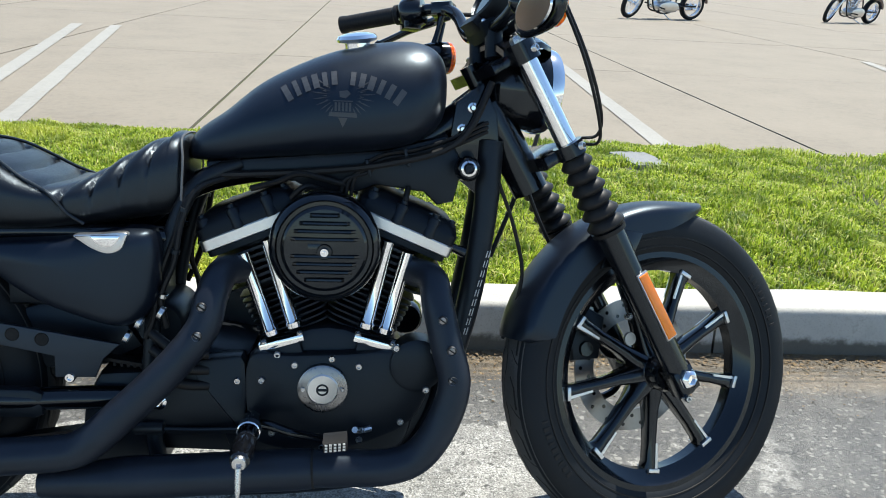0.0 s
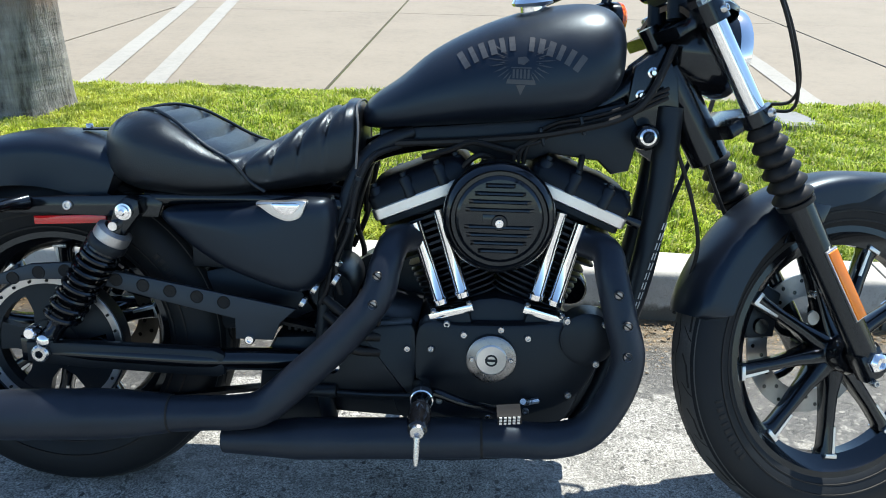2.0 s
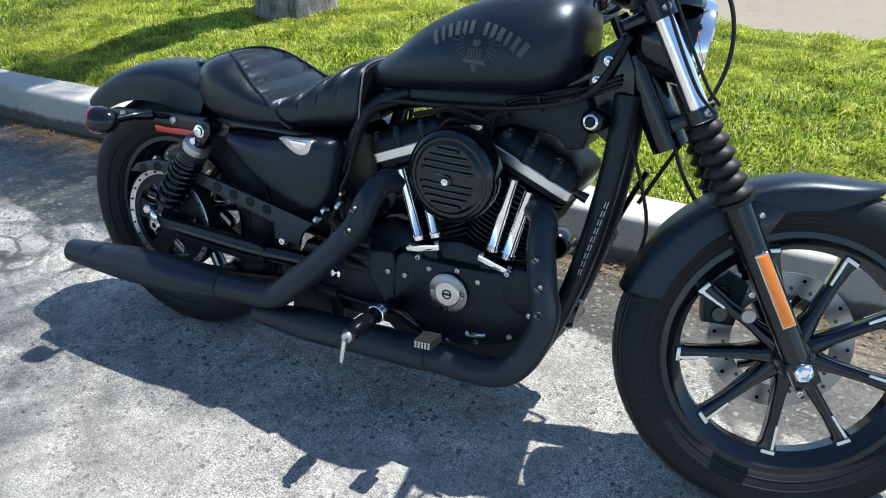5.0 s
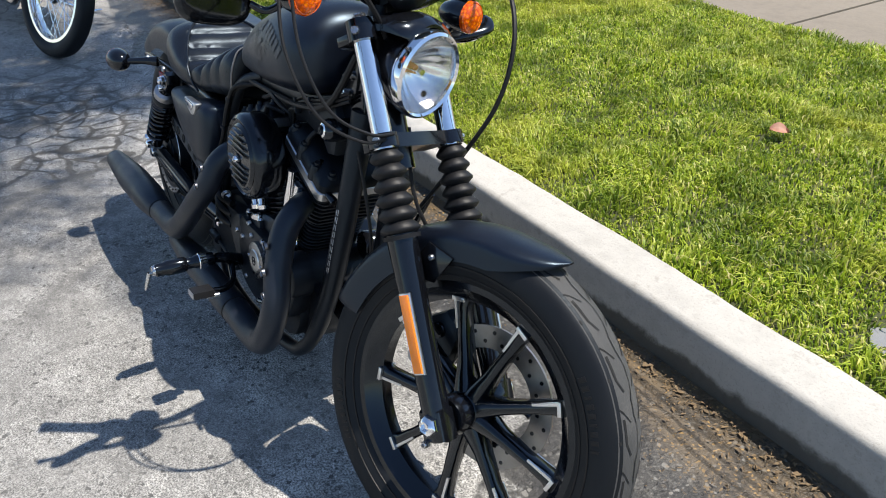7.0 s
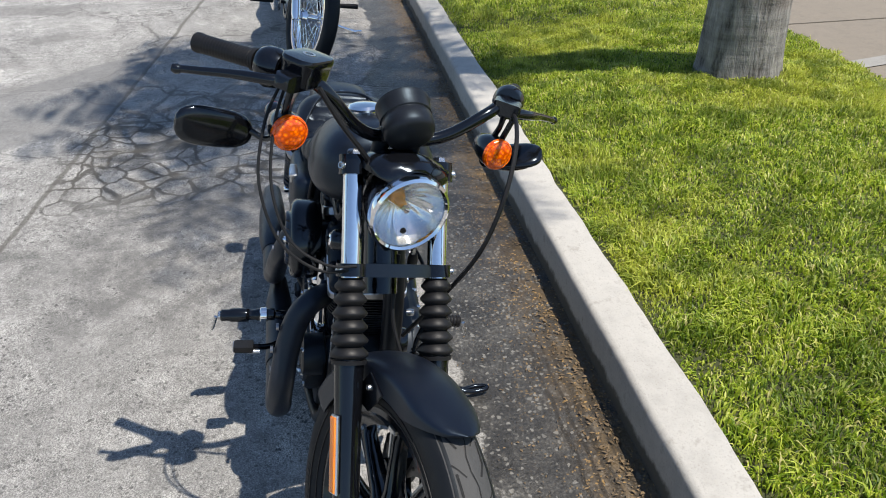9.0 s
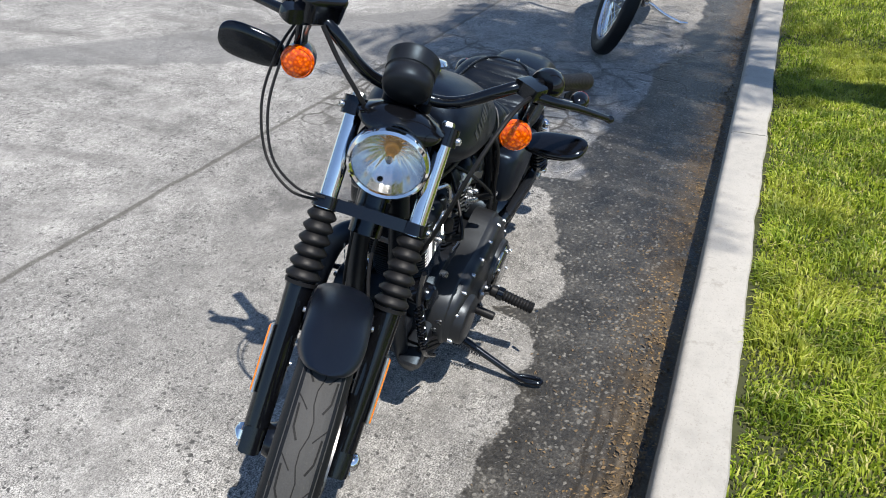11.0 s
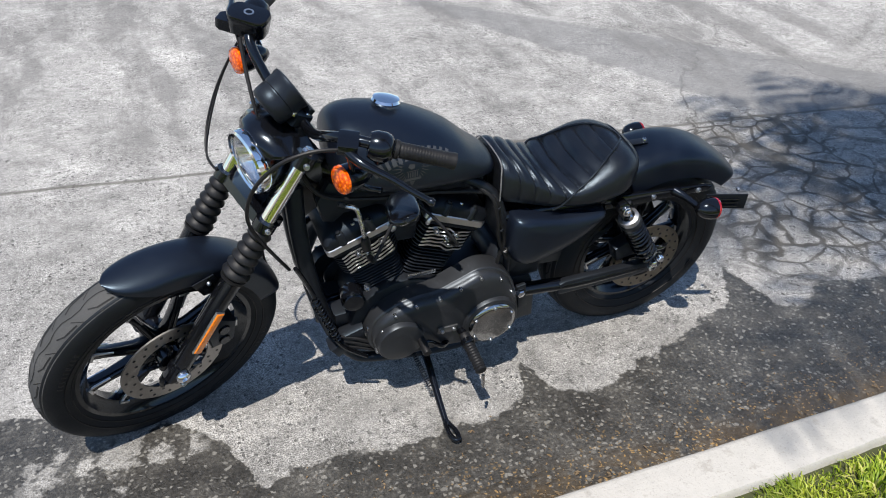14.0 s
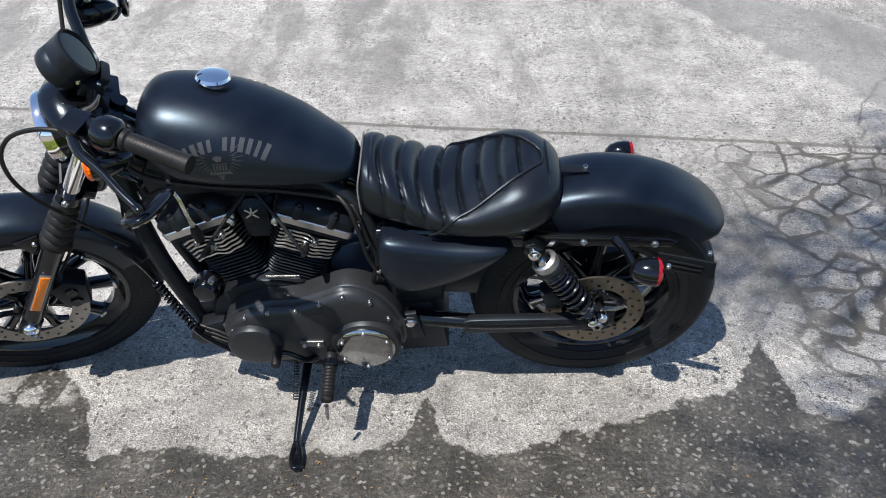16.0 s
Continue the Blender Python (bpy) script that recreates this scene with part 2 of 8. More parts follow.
    crack = calc(nt, "MULTIPLY", crack, farther)
    kink = nt.nodes.new("ShaderNodeVectorMath")
    kink.operation = "MULTIPLY_ADD"
    nt.links.new(wob.outputs["Color"], kink.inputs[0])
    kink.inputs[1].default_value = (0.36, 0.36, 0.0)
    nt.links.new(tc.outputs["Object"], kink.inputs[2])
    cr2 = nt.nodes.new("ShaderNodeTexVoronoi")
    cr2.feature = "DISTANCE_TO_EDGE"
    cr2.inputs["Scale"].default_value = 3.4
    nt.links.new(kink.outputs[0], cr2.inputs["Vector"])
    zone = calc(nt, "MULTIPLY", span(nt, X, -0.75, -0.5, 1.0, 0.0), span(nt, X, -2.6, -2.0, 0.0, 1.0))
    zone = calc(nt, "MULTIPLY", zone, calc(nt, "MULTIPLY", span(nt, Y, -1.3, -0.9, 0.0, 1.0), span(nt, noise_of(nt, 1.6, 3), 0.36, 0.5)))
    webs = calc(nt, "MULTIPLY", span(nt, calc(nt, "ADD", cr2.outputs["Distance"], calc(nt, "MULTIPLY", calc(nt, "SUBTRACT", grit, 0.5), 0.14)), 0.012, 0.075, 1.0, 0.0), zone)
    col = mix(nt, calc(nt, "MULTIPLY", webs, 0.68), col, (0.07, 0.066, 0.06))
    cr3 = nt.nodes.new("ShaderNodeTexVoronoi")
    cr3.feature = "DISTANCE_TO_EDGE"
    cr3.inputs["Scale"].default_value = 7.5
    nt.links.new(kink.outputs[0], cr3.inputs["Vector"])
    plot = calc(nt, "MULTIPLY", span(nt, X, -0.85, -0.5, 1.0, 0.0), span(nt, X, -2.1, -1.6, 0.0, 1.0))
    plot = calc(nt, "MULTIPLY", plot, calc(nt, "MULTIPLY", span(nt, Y, -1.3, -1.1, 0.0, 1.0), span(nt, Y, 0.0, 0.3, 1.0, 0.0)))
    plot = calc(nt, "MULTIPLY", plot, span(nt, noise_of(nt, 2.4, 3), 0.33, 0.47))
    flakes = calc(nt, "MULTIPLY", span(nt, calc(nt, "ADD", cr3.outputs["Distance"], calc(nt, "MULTIPLY", calc(nt, "SUBTRACT", mid, 0.5), 0.2)), 0.025, 0.1, 1.0, 0.0), plot)
    col = mix(nt, calc(nt, "MULTIPLY", flakes, 0.9), col, (0.055, 0.05, 0.042))
    col = mix(nt, calc(nt, "MULTIPLY", crack, 0.75), col, (0.06, 0.056, 0.05))
    old = calc(nt, "MULTIPLY", calc(nt, "MULTIPLY", span(nt, X, -1.1, -0.6, 0.0, 1.0), span(nt, X, 0.05, 0.5, 1.0, 0.0)), calc(nt, "MULTIPLY", span(nt, Y, -1.15, -0.8, 0.0, 1.0), span(nt, calc(nt, "ADD", Y, calc(nt, "MULTIPLY", mid, 0.3)), -0.1, 0.08, 1.0, 0.0)))
    col = mix(nt, calc(nt, "MULTIPLY", old, span(nt, noise_of(nt, 5.0, 6, 0.75), 0.4, 0.62, 0.25, 0.75)), col, (0.1, 0.097, 0.093))
    # even grey blend, this stretch is darker than the paving around it
    worn = calc(nt, "MULTIPLY", calc(nt, "MULTIPLY", span(nt, X, -0.1, 0.4), span(nt, X, 1.1, 1.5, 1.0, 0.0)), calc(nt, "MULTIPLY", span(nt, Y, -1.1, -0.8), span(nt, calc(nt, "ADD", Y, calc(nt, "MULTIPLY", mid, 0.3)), -0.1, 0.08, 1.0, 0.0)))
    col = mix(nt, calc(nt, "MULTIPLY", worn, 0.3), col, (0.15, 0.147, 0.14))
    # tar joint along the street
    wav = calc(nt, "MULTIPLY", calc(nt, "SUBTRACT", noise_of(nt, 3.0, 5), 0.5), 0.05)
    line = calc(nt, "ABSOLUTE", calc(nt, "ADD", calc(nt, "ADD", Y, calc(nt, "ADD", calc(nt, "MULTIPLY", X, 0.1), 1.28)), wav))
    joint = span(nt, line, 0.006, 0.02, 1.0, 0.0)
    col = mix(nt, calc(nt, "MULTIPLY", joint, 0.75), col, (0.08, 0.073, 0.062))
    # older grey tarmac patches beyond
    near_side = calc(nt, "ADD", calc(nt, "ADD", X, calc(nt, "MULTIPLY", Y, 0.51)), calc(nt, "MULTIPLY", mid, 0.25))
    far_side = calc(nt, "ADD", calc(nt, "ADD", X, Y), calc(nt, "MULTIPLY", mid, 0.25))
    patch = calc(nt, "MULTIPLY", span(nt, near_side, -2.2, -2.12, 1.0, 0.0), span(nt, far_side, -4.13, -4.03))
    patch = calc(nt, "MULTIPLY", patch, span(nt, calc(nt, "ADD", Y, calc(nt, "MULTIPLY", X, 0.1)), -1.3, -1.27, 1.0, 0.0))
    col = mix(nt, calc(nt, "MULTIPLY", patch, 0.62), col, (0.15, 0.149, 0.147))
    # an oily run across the far lane
    drip = calc(nt, "ADD", calc(nt, "ABSOLUTE", calc(nt, "ADD", calc(nt, "SUBTRACT", X, 0.95), calc(nt, "MULTIPLY", calc(nt, "SUBTRACT", broad, 0.5), 0.5))), calc(nt, "MULTIPLY", calc(nt, "SUBTRACT", mid, 0.5), 0.25))
    run = calc(nt, "MULTIPLY", span(nt, calc(nt, "ADD", drip, span(nt, Y, -2.9, -1.75, -0.05, 0.12)), 0.02, 0.15, 1.0, 0.0), span(nt, Y, -2.0, -1.7, 1.0, 0.0))
    run = calc(nt, "MULTIPLY", run, span(nt, Y, -3.5, -3.1))
    col = mix(nt, calc(nt, "MULTIPLY", run, 0.5), col, (0.09, 0.088, 0.084))
    streaks = span(nt, noise_of(nt, 1.0, 5, 0.65, stretch=(1.9, 0.5, 1)), 0.49, 0.6)
    col = mix(nt, calc(nt, "MULTIPLY", calc(nt, "MULTIPLY", streaks, span(nt, Y, -1.9, -1.3, 1.0, 0.0)), 0.6), col, (0.13, 0.125, 0.118))
    # wet strip
    frill = calc(nt, "MULTIPLY", calc(nt, "SUBTRACT", noise_of(nt, 16.0, 4, 0.65), 0.5), 0.11)
    jog = calc(nt, "ADD", X, calc(nt, "MULTIPLY", calc(nt, "SUBTRACT", noise_of(nt, 21.0, 3, 0.6), 0.5), 0.05))
    away = calc(nt, "ADD", span(nt, X, 1.9, 2.8), span(nt, X, -2.4, -1.5, 1.0, 0.0))
    sweep = calc(nt, "MULTIPLY", calc(nt, "MULTIPLY", calc(nt, "SUBTRACT", noise_of(nt, 1.3, 3, 0.5), 0.5), 0.7), away)
    shore = calc(nt, "ADD", wet_shore(nt, jog), sweep)
    edge = calc(nt, "ADD", calc(nt, "ADD", calc(nt, "SUBTRACT", Y, shore), 0.39), frill)
    wet = span(nt, edge, 0.385, 0.4)
    spot = calc(nt, "MULTIPLY", calc(nt, "MULTIPLY", span(nt, X, 1.42, 1.5), span(nt, X, 1.9, 2.0, 1.0, 0.0)), calc(nt, "MULTIPLY", span(nt, Y, 0.06, 0.12), span(nt, Y, 0.34, 0.42, 1.0, 0.0)))
    wet = calc(nt, "MULTIPLY", wet, calc(nt, "SUBTRACT", 1.0, calc(nt, "MULTIPLY", spot, span(nt, noise_of(nt, 7.5, 4, 0.6), 0.52, 0.58, 0.0, 0.85))))
    damp = span(nt, edge, 0.33, 0.4)
    col = mix(nt, calc(nt, "MULTIPLY", damp, 0.25), col, (0.2, 0.19, 0.17))
    wetcol = ramp(nt, calc(nt, "ADD", calc(nt, "MULTIPLY", mid, 0.5), calc(nt, "MULTIPLY", grit, 0.5)), [(0.38, (0.016, 0.015, 0.013)), (0.5, (0.045, 0.042, 0.037)), (0.58, (0.085, 0.08, 0.07)), (0.65, (0.2, 0.19, 0.172))])
    peb = nt.nodes.new("ShaderNodeTexVoronoi")
    peb.inputs["Scale"].default_value = 64
    nt.links.new(ragged.outputs[0], peb.inputs["Vector"])
    prnd = nt.nodes.new("ShaderNodeSeparateColor")
    nt.links.new(peb.outputs["Color"], prnd.inputs[0])
    pebbles = calc(nt, "MULTIPLY", span(nt, peb.outputs["Distance"], 0.3, 0.42, 1.0, 0.0), span(nt, prnd.outputs[1], 0.4, 0.9))
    wetcol = mix(nt, calc(nt, "MULTIPLY", pebbles, 0.75), wetcol, (0.23, 0.22, 0.195))
    dirt = calc(nt, "MULTIPLY", span(nt, Y, 0.6, 0.82), span(nt, noise_of(nt, 9.0, 6, 0.75), 0.4, 0.56))
    wetcol = mix(nt, calc(nt, "MULTIPLY", dirt, 0.85), wetcol, (0.1, 0.066, 0.03))
    clods = calc(nt, "MULTIPLY", calc(nt, "MULTIPLY", span(nt, calc(nt, "SUBTRACT", Y, span(nt, X, 0.6, 1.8, 0.17, 0.0)), 0.56, 0.66), span(nt, X, 0.2, 0.9)), span(nt, calc(nt, "ADD", calc(nt, "MULTIPLY", mid, 0.5), calc(nt, "MULTIPLY", grit, 0.5)), 0.42, 0.54))
    wetcol = mix(nt, calc(nt, "MULTIPLY", clods, 0.55), wetcol, (0.165, 0.12, 0.07))
    bits = nt.nodes.new("ShaderNodeTexVoronoi")
    bits.inputs["Scale"].default_value = 95
    nt.links.new(ragged.outputs[0], bits.inputs["Vector"])
    brnd = nt.nodes.new("ShaderNodeSeparateColor")
    nt.links.new(bits.outputs["Color"], brnd.inputs[0])
    litter = calc(nt, "MULTIPLY", span(nt, bits.outputs["Distance"], 0.28, 0.4, 1.0, 0.0), span(nt, calc(nt, "ADD", brnd.outputs[0], span(nt, noise_of(nt, 4.0, 5, 0.7), 0.35, 0.65, -0.35, 0.25)), 0.62, 0.7))
    litter = calc(nt, "MULTIPLY", litter, span(nt, Y, 0.48, 0.78))
    wetcol = mix(nt, calc(nt, "MULTIPLY", litter, 0.9), wetcol, (0.34, 0.21, 0.075))
    sway = calc(nt, "MULTIPLY", calc(nt, "SUBTRACT", noise_of(nt, 5.0, 4, 0.6), 0.5), 0.04)
    for track, wide in ((0.735, 0.008), (0.785, 0.01), (0.665, 0.004), (0.7, 0.0035)):
        off = calc(nt, "ABSOLUTE", calc(nt, "ADD", calc(nt, "SUBTRACT", Y, track), sway))
        wetcol = mix(nt, calc(nt, "MULTIPLY", span(nt, off, wide, wide * 2.2, 1.0, 0.0), calc(nt, "MULTIPLY", calc(nt, "MULTIPLY", span(nt, grit, 0.35, 0.55), span(nt, X, 0.2, 1.0)), 0.85)), wetcol, (0.022, 0.017, 0.01))
    col = mix(nt, wet, col, wetcol)
    nt.links.new(col, p.inputs["Base Color"])
    nt.links.new(span(nt, calc(nt, "ADD", wet, calc(nt, "MULTIPLY", calc(nt, "SUBTRACT", mid, 0.5), 0.6)), 0.0, 1.0, 0.88, 0.42), p.inputs["Roughness"])
    h = calc(nt, "SUBTRACT", calc(nt, "ADD", calc(nt, "ADD", calc(nt, "MULTIPLY", gran, 0.5), calc(nt, "MULTIPLY", grit, 0.5)), calc(nt, "MULTIPLY", mid, 0.6)), calc(nt, "MULTIPLY", calc(nt, "ADD", crack, flakes), 1.5))
    h = calc(nt, "SUBTRACT", h, calc(nt, "MULTIPLY", calc(nt, "ADD", pits, hole), 0.6))
    nt.links.new(bump(nt, h, 0.55, 0.006), p.inputs["Normal"])
    return m


def slab_material(name, base, stain, fine=160.0):
    m, nt, p = blank(name)
    a = noise_of(nt, 1.3, 5, 0.65)
    b = noise_of(nt, 18.0, 4, 0.65)
    c = noise_of(nt, fine, 3, 0.7)
    tone = calc(nt, "ADD", calc(nt, "MULTIPLY", a, 0.5), calc(nt, "MULTIPLY", b, 0.5))
    col = ramp(nt, tone, [(0.3, tuple(v * 0.78 for v in base)), (0.5, base), (0.7, tuple(min(1, v * 1.14) for v in base))])
    col = mix(nt, calc(nt, "MULTIPLY", span(nt, b, 0.56, 0.72), 0.5), col, stain)
    col = mix(nt, calc(nt, "MULTIPLY", span(nt, c, 0.36, 0.44, 1.0, 0.0), 0.35), col, stain)
    nt.links.new(col, p.inputs["Base Color"])
    p.inputs["Roughness"].default_value = 0.88
    nt.links.new(bump(nt, calc(nt, "ADD", calc(nt, "MULTIPLY", c, 0.4), b), 0.5, 0.004), p.inputs["Normal"])
    return m


ROAD = road_material()


def stain_foot(m, low, high, col):
    """Dark grime along the foot of a curb, with a ragged upper edge."""
    nt = m.node_tree
    p = nt.nodes["Principled BSDF"]
    was = p.inputs["Base Color"].links[0].from_socket
    tc = nt.nodes.new("ShaderNodeTexCoord")
    sep = nt.nodes.new("ShaderNodeSeparateXYZ")
    nt.links.new(tc.outputs["Object"], sep.inputs[0])
    edge = calc(nt, "ADD", sep.outputs["Z"], calc(nt, "MULTIPLY", calc(nt, "SUBTRACT", noise_of(nt, 12.0, 5, 0.7), 0.5), 0.07))
    nt.links.new(mix(nt, span(nt, edge, low, high, 0.85, 0.0), was, col), p.inputs["Base Color"])


CURB_MAT = slab_material("weathered_curb_concrete", (0.44, 0.42, 0.38), (0.24, 0.22, 0.19))
stain_foot(CURB_MAT, 0.035, 0.06, (0.05, 0.043, 0.032))
LOT_MAT = slab_material("pale_parking_concrete", (0.208, 0.178, 0.14), (0.165, 0.138, 0.102), 90)
STRIPE_MAT = slab_material("worn_white_stripe_paint", (0.27, 0.26, 0.238), (0.2, 0.18, 0.148), 60)
SCREEN_MAT = slab_material("pale_screen", (0.78, 0.74, 0.66), (0.62, 0.57, 0.5), 20)
BOX_MAT = slab_material("grey_utility_box_lid", (0.2, 0.205, 0.21), (0.13, 0.13, 0.13), 220)
SOIL = slab_material("dark_garden_soil", (0.045, 0.052, 0.016), (0.028, 0.026, 0.012))


def grass_material():
    m, nt, p = blank("lawn_blade")
    geo = nt.nodes.new("ShaderNodeNewGeometry")
    one = geo.outputs["Random Per Island"]
    big = noise_of(nt, 1.1, 4, 0.6)
    mid = noise_of(nt, 5.0, 3, 0.6)
    col = ramp(nt, one, [(0.0, (0.055, 0.1, 0.009)), (0.14, (0.12, 0.2, 0.014)), (0.3, (0.27, 0.385, 0.026)), (0.62, (0.47, 0.57, 0.05)), (0.86, (0.64, 0.68, 0.13)), (1.0, (0.76, 0.66, 0.32))])
    col = mix(nt, span(nt, big, 0.47, 0.62, 0.0, 0.55), col, (0.56, 0.57, 0.09))
    col = mix(nt, span(nt, mid, 0.47, 0.6, 0.0, 0.58), col, (0.1, 0.17, 0.014))
    nt.links.new(col, p.inputs["Base Color"])
    p.inputs["Roughness"].default_value = 0.5
    tr = nt.nodes.new("ShaderNodeBsdfTranslucent")
    nt.links.new(col, tr.inputs["Color"])
    ms = nt.nodes.new("ShaderNodeMixShader")
    ms.inputs[0].default_value = 0.45
    nt.links.new(p.outputs[0], ms.inputs[1])
    nt.links.new(tr.outputs[0], ms.inputs[2])
    nt.links.new(ms.outputs[0], nt.nodes["Material Output"].inputs["Surface"])
    return m


GRASS = grass_material()


def bark_material():
    m, nt, p = blank("grey_palm_bark")
    tc = nt.nodes.new("ShaderNodeTexCoord")
    sep = nt.nodes.new("ShaderNodeSeparateXYZ")
    nt.links.new(tc.outputs["Object"], sep.inputs[0])
    fibre = noise_of(nt, 26.0, 5, 0.7, stretch=(1, 1, 0.16))
    big = noise_of(nt, 4.0, 4, 0.6)
    rings = noise_of(nt, 14.0, 4, 0.65, stretch=(0.15, 0.15, 1))
    t = calc(nt, "ADD", calc(nt, "MULTIPLY", fibre, 0.5), calc(nt, "ADD", calc(nt, "MULTIPLY", big, 0.25), calc(nt, "MULTIPLY", rings, 0.25)))
    col = ramp(nt, t, [(0.38, (0.05, 0.043, 0.036)), (0.47, (0.18, 0.167, 0.15)), (0.54, (0.26, 0.245, 0.222)), (0.62, (0.38, 0.362, 0.335))])
    brown = calc(nt, "MULTIPLY", span(nt, calc(nt, "ADD", sep.outputs["Z"], calc(nt, "MULTIPLY", big, 0.35)), 0.7, 1.0), span(nt, big, 0.35, 0.55, 0.6, 1.0))
    col = mix(nt, calc(nt, "MULTIPLY", brown, 0.85), col, (0.17, 0.09, 0.05))
    nt.links.new(col, p.inputs["Base Color"])
    p.inputs["Roughness"].default_value = 0.9
    nt.links.new(bump(nt, t, 1.0, 0.035), p.inputs["Normal"])
    return m


BARK = bark_material()
FROND = surface("palm_frond_green", (0.07, 0.11, 0.025), 0.5, vary=0.4)
LITTER = surface("dry_leaf_litter", (0.16, 0.11, 0.06), 0.85, vary=0.6, fine=40, coarse=25)

# ---------- mesh helpers ----------


def spline(pts, n, closed=False):
    """Points along a smooth curve through pts."""
    P = [Vector(p) for p in pts]
    out = []
    k = len(P)
    for i in range(k if closed else k - 1):
        a, b, c, d = (P[(i + j) % k] if closed else P[min(max(i + j, 0), k - 1)] for j in (-1, 0, 1, 2))
        for s in range(n):
            t = s / n
            out.append(0.5 * (2 * b + (c - a) * t + (2 * a - 5 * b + 4 * c - d) * t * t + (3 * b - a - 3 * c + d) * t ** 3))
    if not closed:
        out.append(P[-1].copy())
    return out


def loft(bm, rings, caps=True, closed=True):
    vs = [[bm.verts.new(p) for p in r] for r in rings]
    n = len(rings[0])
    for a, b in zip(vs, vs[1:]):
        for i in range(n if closed else n - 1):
            bm.faces.new((a[i], a[(i + 1) % n], b[(i + 1) % n], b[i]))
    if caps and closed:
        bm.faces.new(vs[0][::-1])
        bm.faces.new(vs[-1])
    return vs


def tube(bm, pts, r, seg=12, n=5, caps=True, closed=False):
    """A round tube along a smooth curve; r is one radius, or one for each control point."""
    path = spline(pts, n, closed)
    if isinstance(r, (int, float)):
        rad = [r] * len(path)
    else:
        rad = [v[0] for v in spline([(q, 0, 0) for q in r], n, closed)]
    up = Vector((0, 0, 1))
    rings = []
    prev = None
    m = len(path)
    for i, p in enumerate(path):
        d = (path[(i + 1) % m] - path[i - 1]) if closed else (path[min(i + 1, m - 1)] - path[max(i - 1, 0)])
        d.normalize()
        if prev is None:
            u = d.cross(up if abs(d.z) < 0.9 else Vector((0, 1, 0))).normalized()
        else:
            u = (prev - d * prev.dot(d)).normalized()
        prev = u
        v = d.cross(u)
        rings.append([p + (u * math.cos(a) + v * math.sin(a)) * rad[i] for a in (2 * math.pi * j / seg for j in range(seg))])
    if closed:
        rings.append(rings[0])
        loft(bm, rings, caps=False)
        bmesh.ops.remove_doubles(bm, verts=bm.verts, dist=1e-6)
    else:
        loft(bm, rings, caps)
    return bm


def basis(o, axis):
    """A matrix that takes z to axis and the origin to o."""
    return Matrix.Translation(o) @ Vector(axis).to_track_quat("Z", "Y").to_matrix().to_4x4()


def lathe(bm, prof, o=(0, 0, 0), axis=(0, 0, 1), seg=40, close=False, caps=True):
    """Turns a profile of (radius, height) round an axis."""
    m = basis(o, axis)
    prof = list(prof) + ([prof[0]] if close else [])
    rings = []
    for r, h in prof:
        if r < 1e-6:
            rings.append([bm.verts.new(m @ Vector((0, 0, h)))])
        else:
            rings.append([bm.verts.new(m @ Vector((r * math.cos(a), r * math.sin(a), h))) for a in (2 * math.pi * i / seg for i in range(seg))])
    for a, b in zip(rings, rings[1:]):
        for i in range(seg):
            j = (i + 1) % seg
            if len(a) == 1 and len(b) > 1:
                bm.faces.new((a[0], b[i], b[j]))
            elif len(b) == 1 and len(a) > 1:
                bm.faces.new((a[i], a[j], b[0]))
            elif len(a) > 1:
                bm.faces.new((a[i], a[j], b[j], b[i]))
    if not close and caps:
        for r, rev in ((rings[0], True), (rings[-1], False)):
            if len(r) > 1:
                bm.faces.new(r[::-1] if rev else r)
    return bm


def inset(poly, d):
    n = len(poly)
    area = sum(poly[i][0] * poly[(i + 1) % n][1] - poly[(i + 1) % n][0] * poly[i][1] for i in range(n))
    sg = 1 if area > 0 else -1
    out = []
    for i in range(n):
        a, b, c = (Vector(poly[(i + k) % n][:2]) for k in (-1, 0, 1))
        e1, e2 = (b - a).normalized(), (c - b).normalized()
        n1, n2 = Vector((-e1.y, e1.x)) * sg, Vector((-e2.y, e2.x)) * sg
        s = n1 + n2
        s = s / max(s.length_squared * 0.5, 0.35) if s.length > 1e-6 else n1
        out.append(b + s * d)
    return out


def prism(bm, poly, y0, y1, bev=0.003, m=None, steps=2):
    """An outline in x and z given thickness from y0 to y1, with rounded edges."""
    rings = []
    for side in (0, 1):
        for k in range(steps + 1):
            a = math.pi / 2 * (k / steps if side == 0 else 1 - k / steps)
            ins, dep = bev * (1 - math.sin(a)), bev * (1 - math.cos(a))
            y = y0 + dep if side == 0 else y1 - dep
            rings.append([Vector((q[0], y, q[1])) for q in inset(poly, ins)])
    if m:
        rings = [[m @ v for v in r] for r in rings]
    loft(bm, rings)
    return bm


def block(bm, c, size, bev=0.003, rot=None, steps=2):
    sx, sy, sz = (s / 2 for s in size)
    m = Matrix.Translation(c)
    if rot is not None:
        m = m @ rot.to_4x4()
    return prism(bm, [(-sx, -sz), (sx, -sz), (sx, sz), (-sx, sz)], -sy, sy, bev, m, steps)


def rot_y(deg):
    return Matrix.Rotation(radians(deg), 4, "Y")


def bolt_head(bm, o, axis, r=0.007, h=0.006):
    lathe(bm, [(0, h * 0.55), (r * 0.42, h * 0.55), (r * 0.5, h), (r * 0.8, h), (r, h * 0.7), (r, -0.004)], o, axis, 14)


SINGLY = ("screw", "bolt", "hole", "stud", "fork_clamp", "hose_clamp", "tip", "slat", "piston_cap", "lettering", "crest", "decal", "sidewall_mark", "fin_edge", "horn_star")


